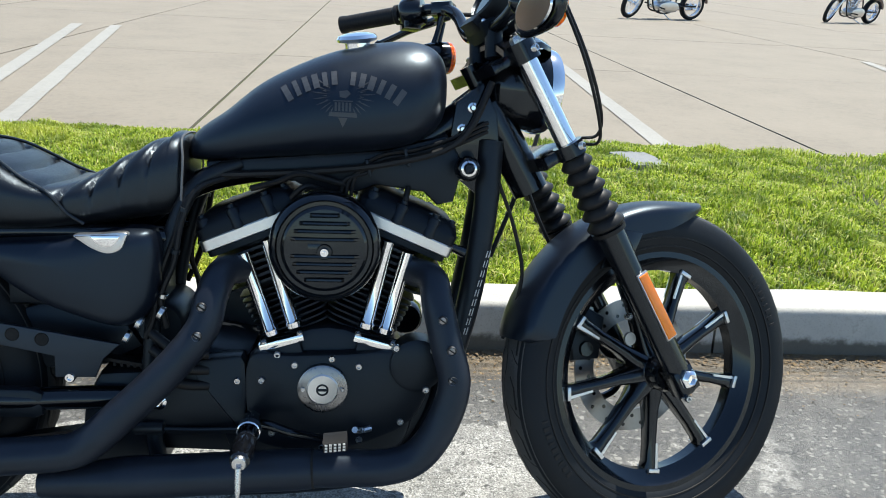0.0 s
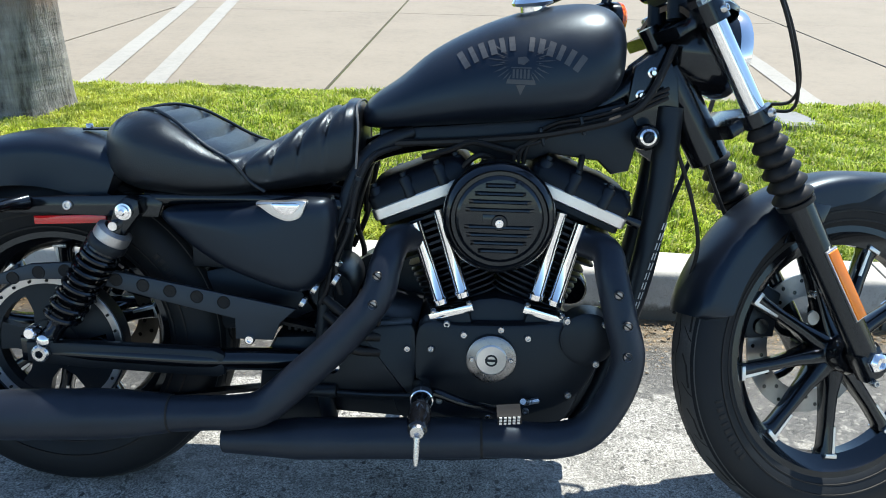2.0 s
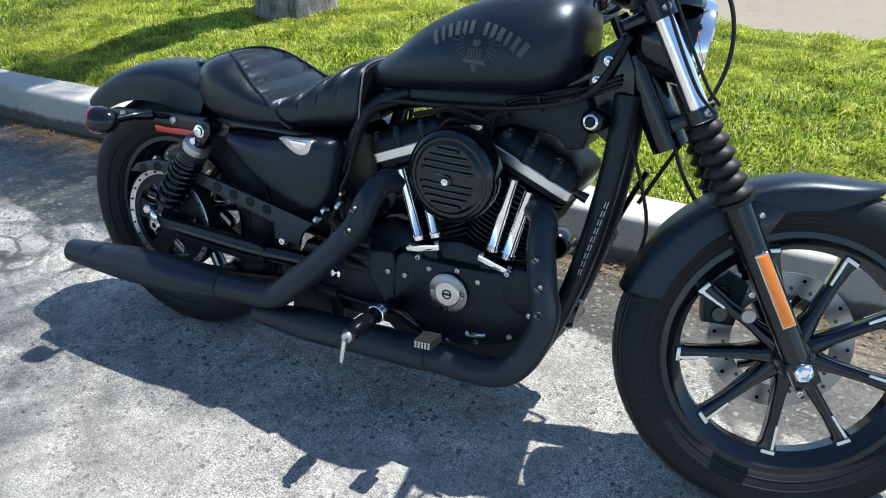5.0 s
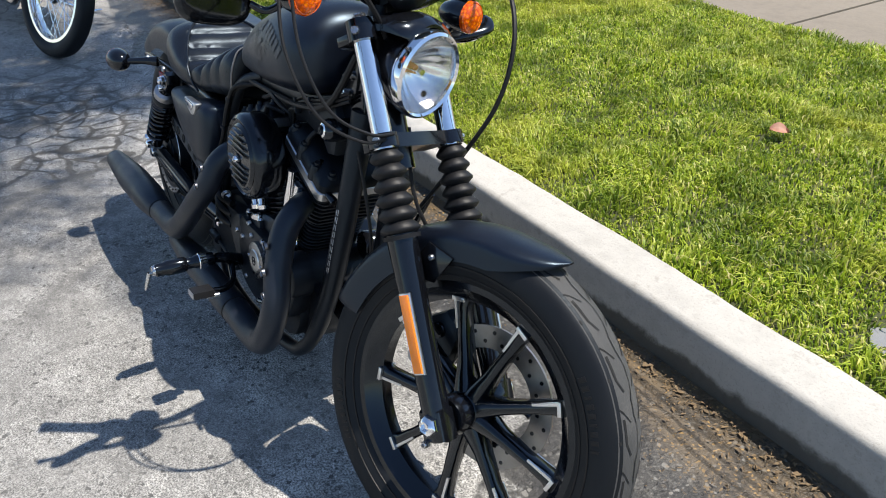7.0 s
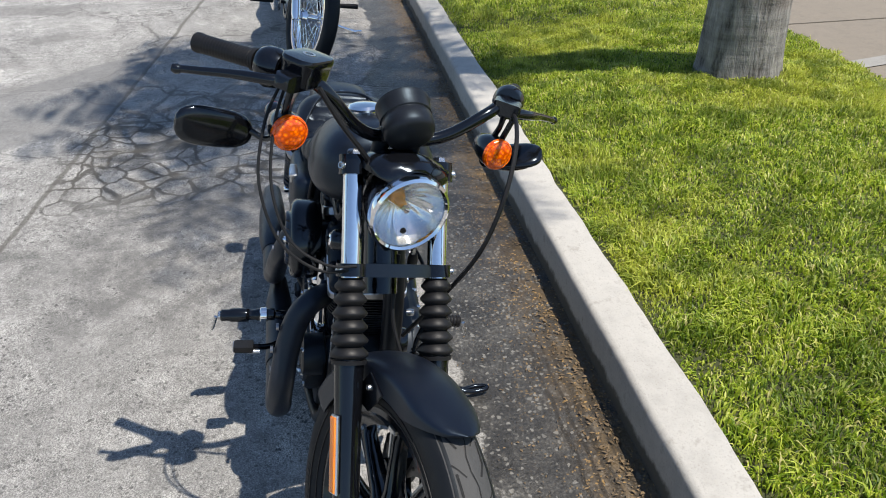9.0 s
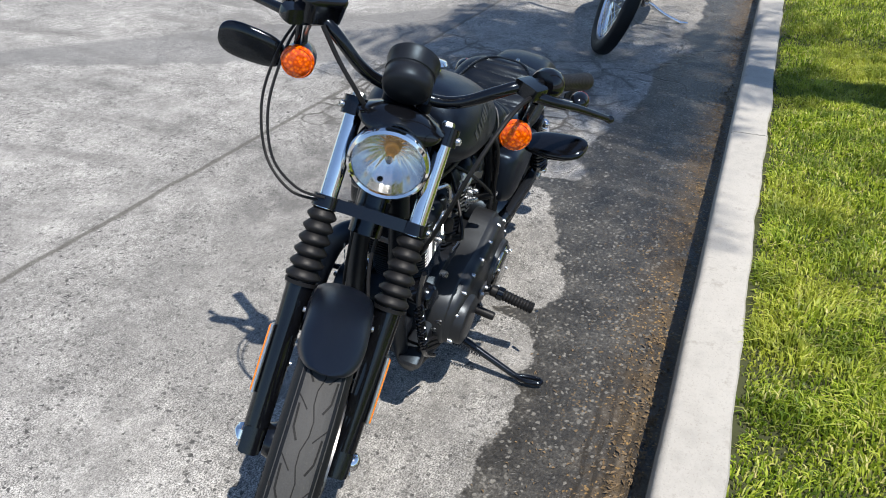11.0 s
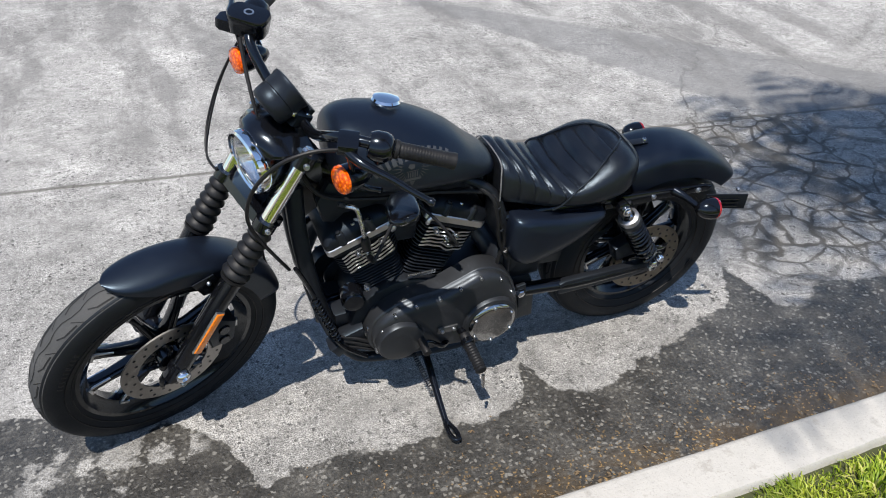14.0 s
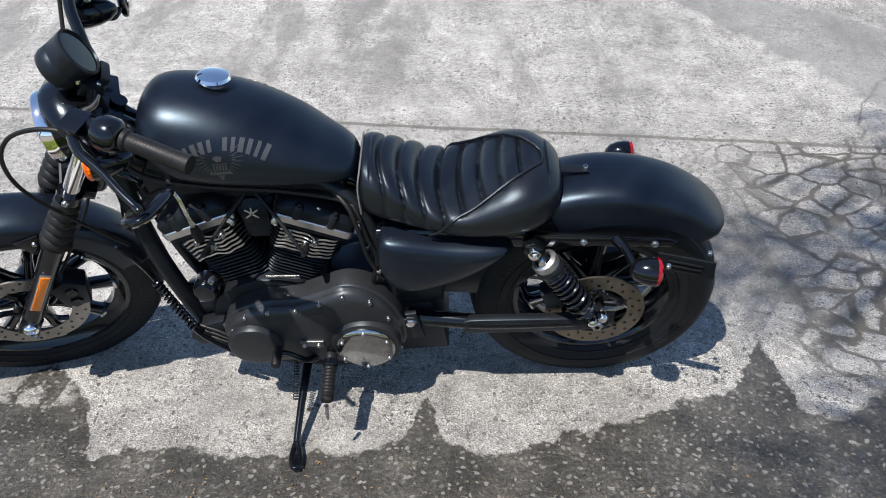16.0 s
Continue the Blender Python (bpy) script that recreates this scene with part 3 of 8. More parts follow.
def islands(bm):
    """The separate pieces of a bmesh, each as a bmesh of its own."""
    left = set(bm.verts)
    out = []
    while left:
        todo, got = [left.pop()], []
        while todo:
            v = todo.pop()
            got.append(v)
            for e in v.link_edges:
                w = e.other_vert(v)
                if w in left:
                    left.discard(w)
                    todo.append(w)
        one = bmesh.new()
        new_of = {v: one.verts.new(v.co) for v in got}
        for f in {f for v in got for f in v.link_faces}:
            one.faces.new([new_of[v] for v in f.verts])
        out.append(one)
    return out


def part(name, bm, material, parent, label="", m=None, smooth=38):
    """Links a bmesh as one mesh object under a thing or a part; small repeats become one object each."""
    if m is not None:
        bm.transform(m)
    if name.endswith(SINGLY):
        pieces = islands(bm)
        if len(pieces) > 1:
            bm.free()
            return [part(name, one, material, parent, label, None, smooth) for one in pieces][0]
    bmesh.ops.recalc_face_normals(bm, faces=bm.faces)
    me = bpy.data.meshes.new(name)
    bm.to_mesh(me)
    bm.free()
    me.materials.append(material)
    me.shade_smooth()
    me.set_sharp_from_angle(angle=radians(smooth))
    ob = new(name, me)
    ob.parent = parent
    if label:
        tagged(ob, label)
    return ob


def B():
    return bmesh.new()

# ---------- setting ----------
CURB_Y0, CURB_Y1, CURB_H = 0.847, 1.005, 0.15
LAWN_Y1 = 2.95


def lawn_height(x, y):
    t = min(max((y - CURB_Y1) / (LAWN_Y1 - CURB_Y1), 0), 1)
    return CURB_H - 0.035 + 0.075 * t + 0.012 * noise.noise((x * 1.3, y * 1.3, 0)) + 0.045 * math.sin(math.pi * t)


def make_road():
    bm = B()
    xs = [-400, -60, -12, -5, 0, 5, 12, 60, 400]
    ys = [-400, -60, -12, -4, -1, CURB_Y0 + 0.06]
    grid = [[bm.verts.new((x, y, 0)) for y in ys] for x in xs]
    for a, b in zip(grid, grid[1:]):
        for j in range(len(ys) - 1):
            bm.faces.new((a[j], b[j], b[j + 1], a[j + 1]))
    return tagged(part("road", bm, ROAD, None), "pale worn street paving with cracks and a wet gutter strip", "road", kind="structure")


road = make_road()


def make_curb():
    """A run of curb stones with a rounded front edge, chipped a little, and narrow joints between them."""
    base = tagged(new("curb"), "weathered grey concrete curb between street and lawn", "curb", kind="structure")
    rng = random.Random(5)
    length = 3.05
    for k in range(-12, 11):
        x0 = 1.99 + k * length
        bm = B()
        n = 60
        rings = []
        for i in range(n + 1):
            x = x0 + 0.004 + (length - 0.008) * i / n
            w = 0.006 * noise.noise((x * 3, 1, 0)) + 0.004 * noise.noise((x * 11, 4, 0))
            h = CURB_H + 0.002 * noise.noise((x * 5, 7, 0))
            back = CURB_Y1 + 0.02 * noise.noise((x * 2.3, 9, 0)) + 0.006 * noise.noise((x * 9, 3, 0))
            r = 0.022
            ring = [Vector((x, CURB_Y0 - 0.012, -0.05)), Vector((x, CURB_Y0 - 0.008 + w * 0.4, 0.03))]
            for a in (0, 30, 60, 90):
                ring.append(Vector((x, CURB_Y0 + r - r * math.cos(radians(a)) + w * 0.5, h - r + r * math.sin(radians(a)))))
            ring += [Vector((x, back - 0.006, h + 0.002)), Vector((x, back, h - 0.008)), Vector((x, back, -0.05))]
            rings.append(ring)
        loft(bm, rings)
        part("curb_stone", bm, CURB_MAT, base)
    return base


curb = make_curb()


def make_lawn_soil():
    bm = B()
    xs = [-30, -14] + [-8 + 0.25 * i for i in range(65)] + [14, 30]
    ys = [CURB_Y1 - 0.03 + (LAWN_Y1 - CURB_Y1 + 0.03) * j / 14 for j in range(15)]
    g = [[bm.verts.new((x, y, lawn_height(x, y))) for y in ys] for x in xs]
    for a, b in zip(g, g[1:]):
        for j in range(len(ys) - 1):
            bm.faces.new((a[j], b[j], b[j + 1], a[j + 1]))
    return tagged(part("ground", bm, SOIL, None), "dark soil bed under the lawn strip", "ground", kind="structure")


lawn_soil = make_lawn_soil()
LOT_Z = 0.145


def make_lot():
    base = tagged(new("parking_lot"), "pale concrete parking lot in large slabs", "pavement", kind="structure")
    rng = random.Random(3)
    xe = [-400, -60, -31.2, -21.6, -12.2, -8.4, -4.6, -2.3, -0.1, 3.6, 7.5, 10.8, 14.0, 24, 36, 60, 400]
    ye = [LAWN_Y1, 6.9, 11.3, 16, 24, 60, 400]
    for i in range(len(xe) - 1):
        for j in range(len(ye) - 1):
            bm = B()
            z = LOT_Z + rng.uniform(-0.0015, 0.0015)
            prism(bm, [(xe[i] + 0.011, -0.12), (xe[i + 1] - 0.011, -0.12), (xe[i + 1] - 0.011, 0), (xe[i] + 0.011, 0)], ye[j] + 0.006, ye[j + 1] - 0.006, 0.004, Matrix.Translation((0, 0, z)), 1)
            part("slab", bm, LOT_MAT, base)
    bm = B()
    block(bm, (0, LAWN_Y1 + 198, LOT_Z - 0.1), (800, 396, 0.18), 0.002)
    part("joint_filler", bm, SOIL, base)
    return base


lot = make_lot()


# added screen that covers the bright band of sky over the lot
def make_horizon_screen():
    bm = B()
    block(bm, (0, 95, LOT_Z + 3.0), (700, 0.6, 6.0), 0.02)
    return tagged(part("horizon_screen", bm, SCREEN_MAT, None), "plain pale screen added to hide the sky band beyond the lot", "wall", kind="structure")


make_horizon_screen()


def make_stripe(x0, y0, x1, y1, w):
    bm = B()
    d = Vector((x1 - x0, y1 - y0, 0))
    s = Vector((-d.y, d.x, 0)).normalized() * w / 2
    a, b = Vector((x0, y0, LOT_Z + 0.006)), Vector((x1, y1, LOT_Z + 0.006))
    n = 40
    top = [a.lerp(b, i / n) for i in range(n + 1)]
    L = [p + s * (1 + 0.08 * noise.noise((p.x * 9, p.y * 9, 0))) for p in top]
    R = [p - s * (1 + 0.08 * noise.noise((p.x * 9, p.y * 9, 5))) for p in top]
    vl, vr = [bm.verts.new(p) for p in L], [bm.verts.new(p) for p in R]
    for i in range(n):
        bm.faces.new((vr[i], vr[i + 1], vl[i + 1], vl[i]))
    return tagged(part("parking_stripe", bm, STRIPE_MAT, None), "worn white painted stripe on the parking concrete", "road marking", "parking stripes", "structure")


for sx0, sx1 in ((-1.06, -2.24), (-1.42, -2.7), (2.62, 2.95), (5.6, 7.4), (6.05, 7.85), (-4.5, -6.2), (-4.05, -5.75)):
    make_stripe(sx0, LAWN_Y1 + 0.08, sx1, 9.2, 0.13)

# ---------- the motorcycle ----------
LEAN, HEADING = 8.3, 0.75
moto = tagged(new("motorcycle"), "matte black cruiser motorcycle leaning on its side stand beside the curb", "motorcycle")
moto.matrix_world = Matrix.Translation((-0.001, 0.0435, 0.002)) @ Matrix.Rotation(radians(HEADING), 4, "Z") @ Matrix.Rotation(radians(-LEAN), 4, "X")
RAKE = radians(30)
AXLE_F, AXLE_R = Vector((1.525, 0, 0.32)), Vector((0, 0, 0.312))
FORK_UP, FORK_FWD = Vector((-math.sin(RAKE), 0, math.cos(RAKE))), Vector((math.cos(RAKE), 0, math.sin(RAKE)))
STEM = AXLE_F - FORK_FWD * 0.064
STEER = Matrix.Translation(STEM) @ Matrix.Rotation(radians(19.5), 4, FORK_UP) @ Matrix.Translation(-STEM)
LEFT = Vector((0, 1, 0))


def on_fork(s, y=0.0, f=0.0):
    return AXLE_F + FORK_UP * s + FORK_FWD * f + LEFT * y


def tyre_profile(R, w, rim):
    """Cross-section of a tyre as (radius, offset) from bead to bead."""
    h = w / 2
    pts = [(rim, -h * 0.66), (rim + 0.012, -h * 0.82), (rim + (R - rim) * 0.4, -h), (rim + (R - rim) * 0.66, -h * 0.97), (R - w * 0.13, -h * 0.8), (R - w * 0.045, -h * 0.5), (R, 0)]
    full = pts + [(r, -o) for r, o in pts[-2::-1]]
    return [(v[0], v[1]) for v in spline([(r, o, 0) for r, o in full], 3)]


def tyre_at(R, w, rim, lat):
    """Radius and offset on the outer tyre for a place across the tread from -1 to 1."""
    h = w / 2
    a = abs(lat)
    keys = [(0, R, 0), (0.5, R - w * 0.045, 0.5 * h), (0.8, R - w * 0.13, 0.8 * h), (1.0, rim + (R - rim) * 0.66, 0.97 * h)]
    for (l0, r0, o0), (l1, r1, o1) in zip(keys, keys[1:]):
        if a <= l1:
            t = (a - l0) / (l1 - l0)
            return r0 + (r1 - r0) * t, math.copysign(o0 + (o1 - o0) * t, lat)
    return keys[-1][1], math.copysign(keys[-1][2], lat)


def make_wheel(name, R, w, rimr, label, phase, at, m):
    """A cast wheel with nine spokes; its axle runs along y."""
    place = (m if m is not None else Matrix()) @ Matrix.Translation(at)
    rw = w * 0.36
    bm = B()
    lathe(bm, [(rimr + 0.004, -rw), (rimr + 0.006, -rw + 0.006), (rimr - 0.012, -rw + 0.014), (rimr - 0.026, -0.014), (rimr - 0.026, 0.014), (rimr - 0.012, rw - 0.014), (rimr + 0.006, rw - 0.006), (rimr + 0.004, rw), (rimr - 0.008, rw), (rimr - 0.022, rw - 0.016), (rimr - 0.036, 0.014), (rimr - 0.036, -0.014), (rimr - 0.022, -rw + 0.016), (rimr - 0.008, -rw)], (0, 0, 0), (0, 1, 0), 72, close=True)
    lathe(bm, [(0.016, -0.07), (0.034, -0.07), (0.04, -0.055), (0.036, -0.03), (0.05, -0.018), (0.05, 0.018), (0.036, 0.03), (0.042, 0.05), (0.042, 0.066), (0.016, 0.066)], (0, 0, 0), (0, 1, 0), 36, close=True)
    wheel = part(name, bm, GLOSS, moto, label, place)
    bm = B()
    lathe(bm, tyre_profile(R, w, rimr), (0, 0, 0), (0, 1, 0), 96, close=True)
    tyre = part("tyre", bm, SIDEWALL, wheel, "black rubber tyre, worn and dusty", place, 60)
    # tread band a shade above the carcass
    bm = B()
    rings = []
    for k in range(97):
        a = 2 * math.pi * k / 96
        ring = []
        for l in [i / 8 for i in range(-7, 8)]:
            r, o = tyre_at(R + 0.0012, w, rimr, l)
            ring.append(Vector((r * math.cos(a), o, r * math.sin(a))))
        rings.append(ring)
    loft(bm, rings, caps=False, closed=False)
    bmesh.ops.remove_doubles(bm, verts=bm.verts, dist=1e-6)
    part("tread", bm, TYRE, wheel, "grey dusty tyre tread", place, 60)
    # raised bands and rows of plain marks on the sidewalls
    for sd in (-1, 1):
        bm = B()
        h = w / 2
        for rr, oo in ((rimr + 0.016, h * 0.86), (rimr + (R - rimr) * 0.36, h * 0.992)):
            lathe(bm, [(rr - 0.002, oo * sd - 0.001 * sd), (rr - 0.0014, (oo + 0.0014) * sd), (rr + 0.0014, (oo + 0.0015) * sd), (rr + 0.002, oo * sd - 0.001 * sd)], (0, 0, 0), (0, 1, 0), 96, close=True)
        part("sidewall_rib", bm, RUBBER, wheel, "raised rubber ribs round the sidewall", place, 60)
        bm = B()
        r0 = rimr + (R - rimr) * 0.42
        for start in (0.3, 3.4):
            for k in range(9):
                a = start + k * 0.052
                rot = Matrix.Rotation(-a, 4, "Y")
                block(bm, rot @ Vector((r0 + 0.008, sd * h * 1.0, 0)), (0.014, 0.0024, 0.009 if k % 3 else 0.005), 0.0006, rot)
        part("sidewall_mark", bm, RUBBER, wheel, "plain raised mark on the sidewall", place)
    bm = B()
    count = 20

    def groove(path, wide):
        """A flat dark strip laid on the tread for a shaded groove, along a path of (across the tread, angle)."""
        fine = []
        for (l0, a0), (l1, a1) in zip(path, path[1:]):
            fine += [(l0 + (l1 - l0) * t / 4, a0 + (a1 - a0) * t / 4) for t in range(4)]
        fine.append(path[-1])
        prev = None
        for i, (l, a) in enumerate(fine):
            la, aa = fine[max(i - 1, 0)]
            lb, ab = fine[min(i + 1, len(fine) - 1)]
            dl, da = (lb - la) * w / 2, (ab - aa) * R
            n = math.hypot(dl, da)
            pair = []
            for dd in (-1, 1):
                ll = l - dd * wide * da / n / (w / 2)
                r, o = tyre_at(R + 0.0022, w, rimr, ll)
                ang = a + dd * wide * dl / n / R
                pair.append(bm.verts.new((r * math.cos(ang), o, r * math.sin(ang))))
            if prev:
                bm.faces.new((prev[0], prev[1], pair[1], pair[0]))
            prev = pair

    step = 2 * math.pi / count
    groove([(0.05 * math.sin(i * 1.571 + 0.6) + (0.05 if i % 4 < 2 else -0.03), i * step / 4) for i in range(4 * count + 1)], 0.0011)
    for k in range(count):
        for sd in (-1, 1):
            a0 = step * (k + (0.5 if sd > 0 else 0))
            groove([(sd * 0.3, a0 - step * 0.1), (sd * 0.5, a0 + step * 0.1), (sd * 0.54, a0 + step * 0.5)], 0.0019)
            groove([(sd * 0.24, a0 + step * 0.42), (sd * 0.62, a0 + step * 0.66)], 0.0011)
            groove([(sd * 0.7, a0 + step * 0.1), (sd * 0.72, a0 + step * 0.17)], 0.0018)
    tagged(part("tread_groove", bm, GROOVE, wheel, "zigzag dark strips laid on the tread for the shade in grooves", place), kind="stuff")
    spoke_len = rimr - 0.03
    for k in range(9):
        a = 2 * math.pi * k / 9 + phase
        turn = place @ Matrix.Rotation(-a, 4, "Y")
        bm = B()
        rings = []
        for x, hw, d0, d1 in ((0.038, 0.019, -0.03, 0.03), (0.09, 0.0125, -0.02, 0.02), (spoke_len * 0.7, 0.0105, -0.017, 0.017), (spoke_len * 0.9, 0.013, -0.016, 0.016), (spoke_len, 0.02, -0.016, 0.016)):
            rings.append([Vector((x, d0, -hw * 0.6)), Vector((x, d0 * 0.7, -hw)), Vector((x, d1 * 0.7, -hw)), Vector((x, d1, -hw * 0.6)), Vector((x, d1, hw * 0.6)), Vector((x, d1 * 0.7, hw)), Vector((x, d0 * 0.7, hw)), Vector((x, d0, hw * 0.6))])
        loft(bm, rings)
        part("spoke", bm, GLOSS, wheel, "", turn, 50)
        bm = B()
        for sd in (-1, 1):
            rw2 = 0.0175
            loft(bm, [[Vector((spoke_len * 0.72, sd * rw2, 0.010)), Vector((spoke_len * 0.72, sd * rw2, 0.0055)), Vector((spoke_len * 0.72, sd * (rw2 - 0.004), 0.0055)), Vector((spoke_len * 0.72, sd * (rw2 - 0.004), 0.010))], [Vector((spoke_len * 0.97, sd * rw2, 0.0115)), Vector((spoke_len * 0.97, sd * rw2, 0.0055)), Vector((spoke_len * 0.97, sd * (rw2 - 0.004), 0.0055)), Vector((spoke_len * 0.97, sd * (rw2 - 0.004), 0.013))]])
            block(bm, (spoke_len * 0.985, sd * (rw2 + 0.001), 0), (0.008, 0.007, 0.027), 0.001, rot_y(8))
        part("spoke_tip", bm, ALU, wheel, "bare machined silver spoke end", turn)
    return wheel


front_wheel = make_wheel("front_wheel", 0.343, 0.106, 0.247, "black nine-spoke cast front wheel", -0.19, AXLE_F, STEER)
rear_wheel = make_wheel("rear_wheel", 0.328, 0.155, 0.208, "black nine-spoke cast rear wheel", 0.26, AXLE_R, None)


def make_disc(name, wheel, r0, r1, y, material, place, holes=18):
    """A brake disc with two rows of drilled holes and a spider."""
    bm = B()
    lathe(bm, [(r0, y - 0.0025), (r1, y - 0.0025), (r1, y + 0.0025), (r0, y + 0.0025)], (0, 0, 0), (0, 1, 0), 72, close=True)
    disc = part(name, bm, material, wheel, "drilled steel brake disc", place)
    bm = B()
    # black plugs stand for the dark of the drilled holes
    for k in range(holes * 2):
        a = math.pi * k / holes
        rr = r0 + (r1 - r0) * (0.3 if k % 2 else 0.72)
        lathe(bm, [(0, -0.0032), (0.0042, -0.0032), (0.0042, 0.0032), (0, 0.0032)], (rr * math.cos(a), y, rr * math.sin(a)), (0, 1, 0), 10)
    for k in range(5):
        a = 2 * math.pi * k / 5
        tube(bm, [(0.03 * math.cos(a), y * 0.9, 0.03 * math.sin(a)), (0.07 * math.cos(a + 0.25), y, 0.07 * math.sin(a + 0.25)), (r0 * math.cos(a + 0.1), y, r0 * math.sin(a + 0.1))], 0.008, 8, 3)
    part("disc_carrier", bm, GLOSS, wheel, "", place)
    return disc


FRONT_PLACE = STEER @ Matrix.Translation(AXLE_F)
make_disc("brake_disc", front_wheel, 0.1, 0.146, 0.066, DISC, FRONT_PLACE)
make_disc("brake_disc", rear_wheel, 0.085, 0.13, 0.098, BRASSY, Matrix.Translation(AXLE_R))

# rear belt pulley with its bright ring
PULLEY = AXLE_R + Vector((0, -0.012, 0))
bm = B()
lathe(bm, [(0.106, -0.09), (0.132, -0.09), (0.14, -0.094), (0.14, -0.062), (0.132, -0.066), (0.106, -0.066)], PULLEY, (0, 1, 0), 72, close=True)
arms = []
for k in range(5):
    a = 2 * math.pi * k / 5 + 0.5
    arms.append(B())
    loft(arms[-1], [[PULLEY + Vector((r * math.cos(a) - w * math.sin(a) * s, y, r * math.sin(a) + w * math.cos(a) * s)) for s, y in ((-1, -0.088), (1, -0.088), (1, -0.07), (-1, -0.07))] for r, w in ((0.03, 0.03), (0.07, 0.022), (0.11, 0.03))])
pulley = part("belt_pulley", bm, CASE, rear_wheel, "black rear belt pulley")
bm = B()
lathe(bm, [(0.012, -0.095), (0.05, -0.092), (0.055, -0.07), (0.012, -0.06)], PULLEY, (0, 1, 0), 40, close=True)
part("pulley_hub", bm, CASE, rear_wheel)
for arm in arms:
    part("pulley_arm", arm, CASE, rear_wheel)
bm = B()
lathe(bm, [(0.122, -0.0915), (0.135, -0.0945), (0.137, -0.0915), (0.122, -0.089)], PULLEY, (0, 1, 0), 72, close=True)
part("pulley_ring", bm, ALU, rear_wheel, "bare bright edge of the belt pulley")
bm = B()
for k in range(24):
    a = 2 * math.pi * k / 24
    lathe(bm, [(0, -0.0965), (0.0028, -0.0965), (0.0028, -0.09)], PULLEY + Vector((0.1285 * math.cos(a), 0, 0.1285 * math.sin(a))), (0, 1, 0), 8)
part("pulley_hole", bm, GROOVE, rear_wheel)


# ---- fuel tank ----
def ring_of(x, hw, zt, zc, zb, nt=2.3, nb=2.6, seg=56, yc=0.0):
    out = []
    for i in range(seg):
        a = 2 * math.pi * i / seg
        c, s = math.cos(a), math.sin(a)
        e = nt if s >= 0 else nb
        yy = hw * math.copysign(abs(c) ** (2 / e), c)
        zz = zc + ((zt - zc) if s >= 0 else (zc - zb)) * math.copysign(abs(s) ** (2 / e), s)
        out.append(Vector((x, yc + yy, zz)))
    return out


def keyed(keys, x):
    """Smooth value from rows of (x, values...)."""
    for a, b in zip(keys, keys[1:]):
        if x <= b[0]:
            t = (x - a[0]) / (b[0] - a[0])
            t = min(max(t, 0), 1)
            return [u + (v - u) * t for u, v in zip(a[1:], b[1:])]
    return list(keys[-1][1:])


def smooth_keys(keys, n=8):
    return [tuple(r) for r in zip(*[[p[0] for p in spline([(k[c], 0, 0) for k in keys], n)] for c in range(len(keys[0]))])]


TANK = smooth_keys([
    (0.585, 0.022, 0.765, 0.752, 0.742), (0.592, 0.05, 0.782, 0.756, 0.738), (0.61, 0.072, 0.8, 0.764, 0.736), (0.655, 0.096, 0.832, 0.778, 0.738),
    (0.72, 0.117, 0.884, 0.796, 0.744), (0.81, 0.134, 0.93, 0.816, 0.752), (0.895, 0.141, 0.957, 0.83, 0.76), (0.975, 0.136, 0.968, 0.846, 0.772),
    (1.02, 0.12, 0.962, 0.864, 0.792), (1.045, 0.096, 0.944, 0.874, 0.816), (1.055, 0.06, 0.918, 0.878, 0.84), (1.057, 0.02, 0.89, 0.876, 0.862)], 6)
bm = B()
loft(bm, [ring_of(k[0], k[1], k[2], k[3], k[4], 2.25, 2.5) for k in TANK])
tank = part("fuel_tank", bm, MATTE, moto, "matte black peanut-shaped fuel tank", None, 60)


def tank_side(x, z, sd, lift=0.0012):
    """The point on the tank's flank at x and z, just above the paint."""
    hw, zt, zc, zb = keyed(TANK, x)
    if z >= zc:
        s, e = min((z - zc) / (zt - zc), 0.999), 2.25
    else:
        s, e = min((zc - z) / (zc - zb), 0.999), 2.5
    y = hw * (1 - s ** e) ** (1 / e)
    return Vector((x, sd * (y + lift), z + (lift if z > zc else 0)))


def graphic_patch(bm, poly, sd):
    bm.faces.new([bm.verts.new(tank_side(x, z, sd)) for x, z in poly])


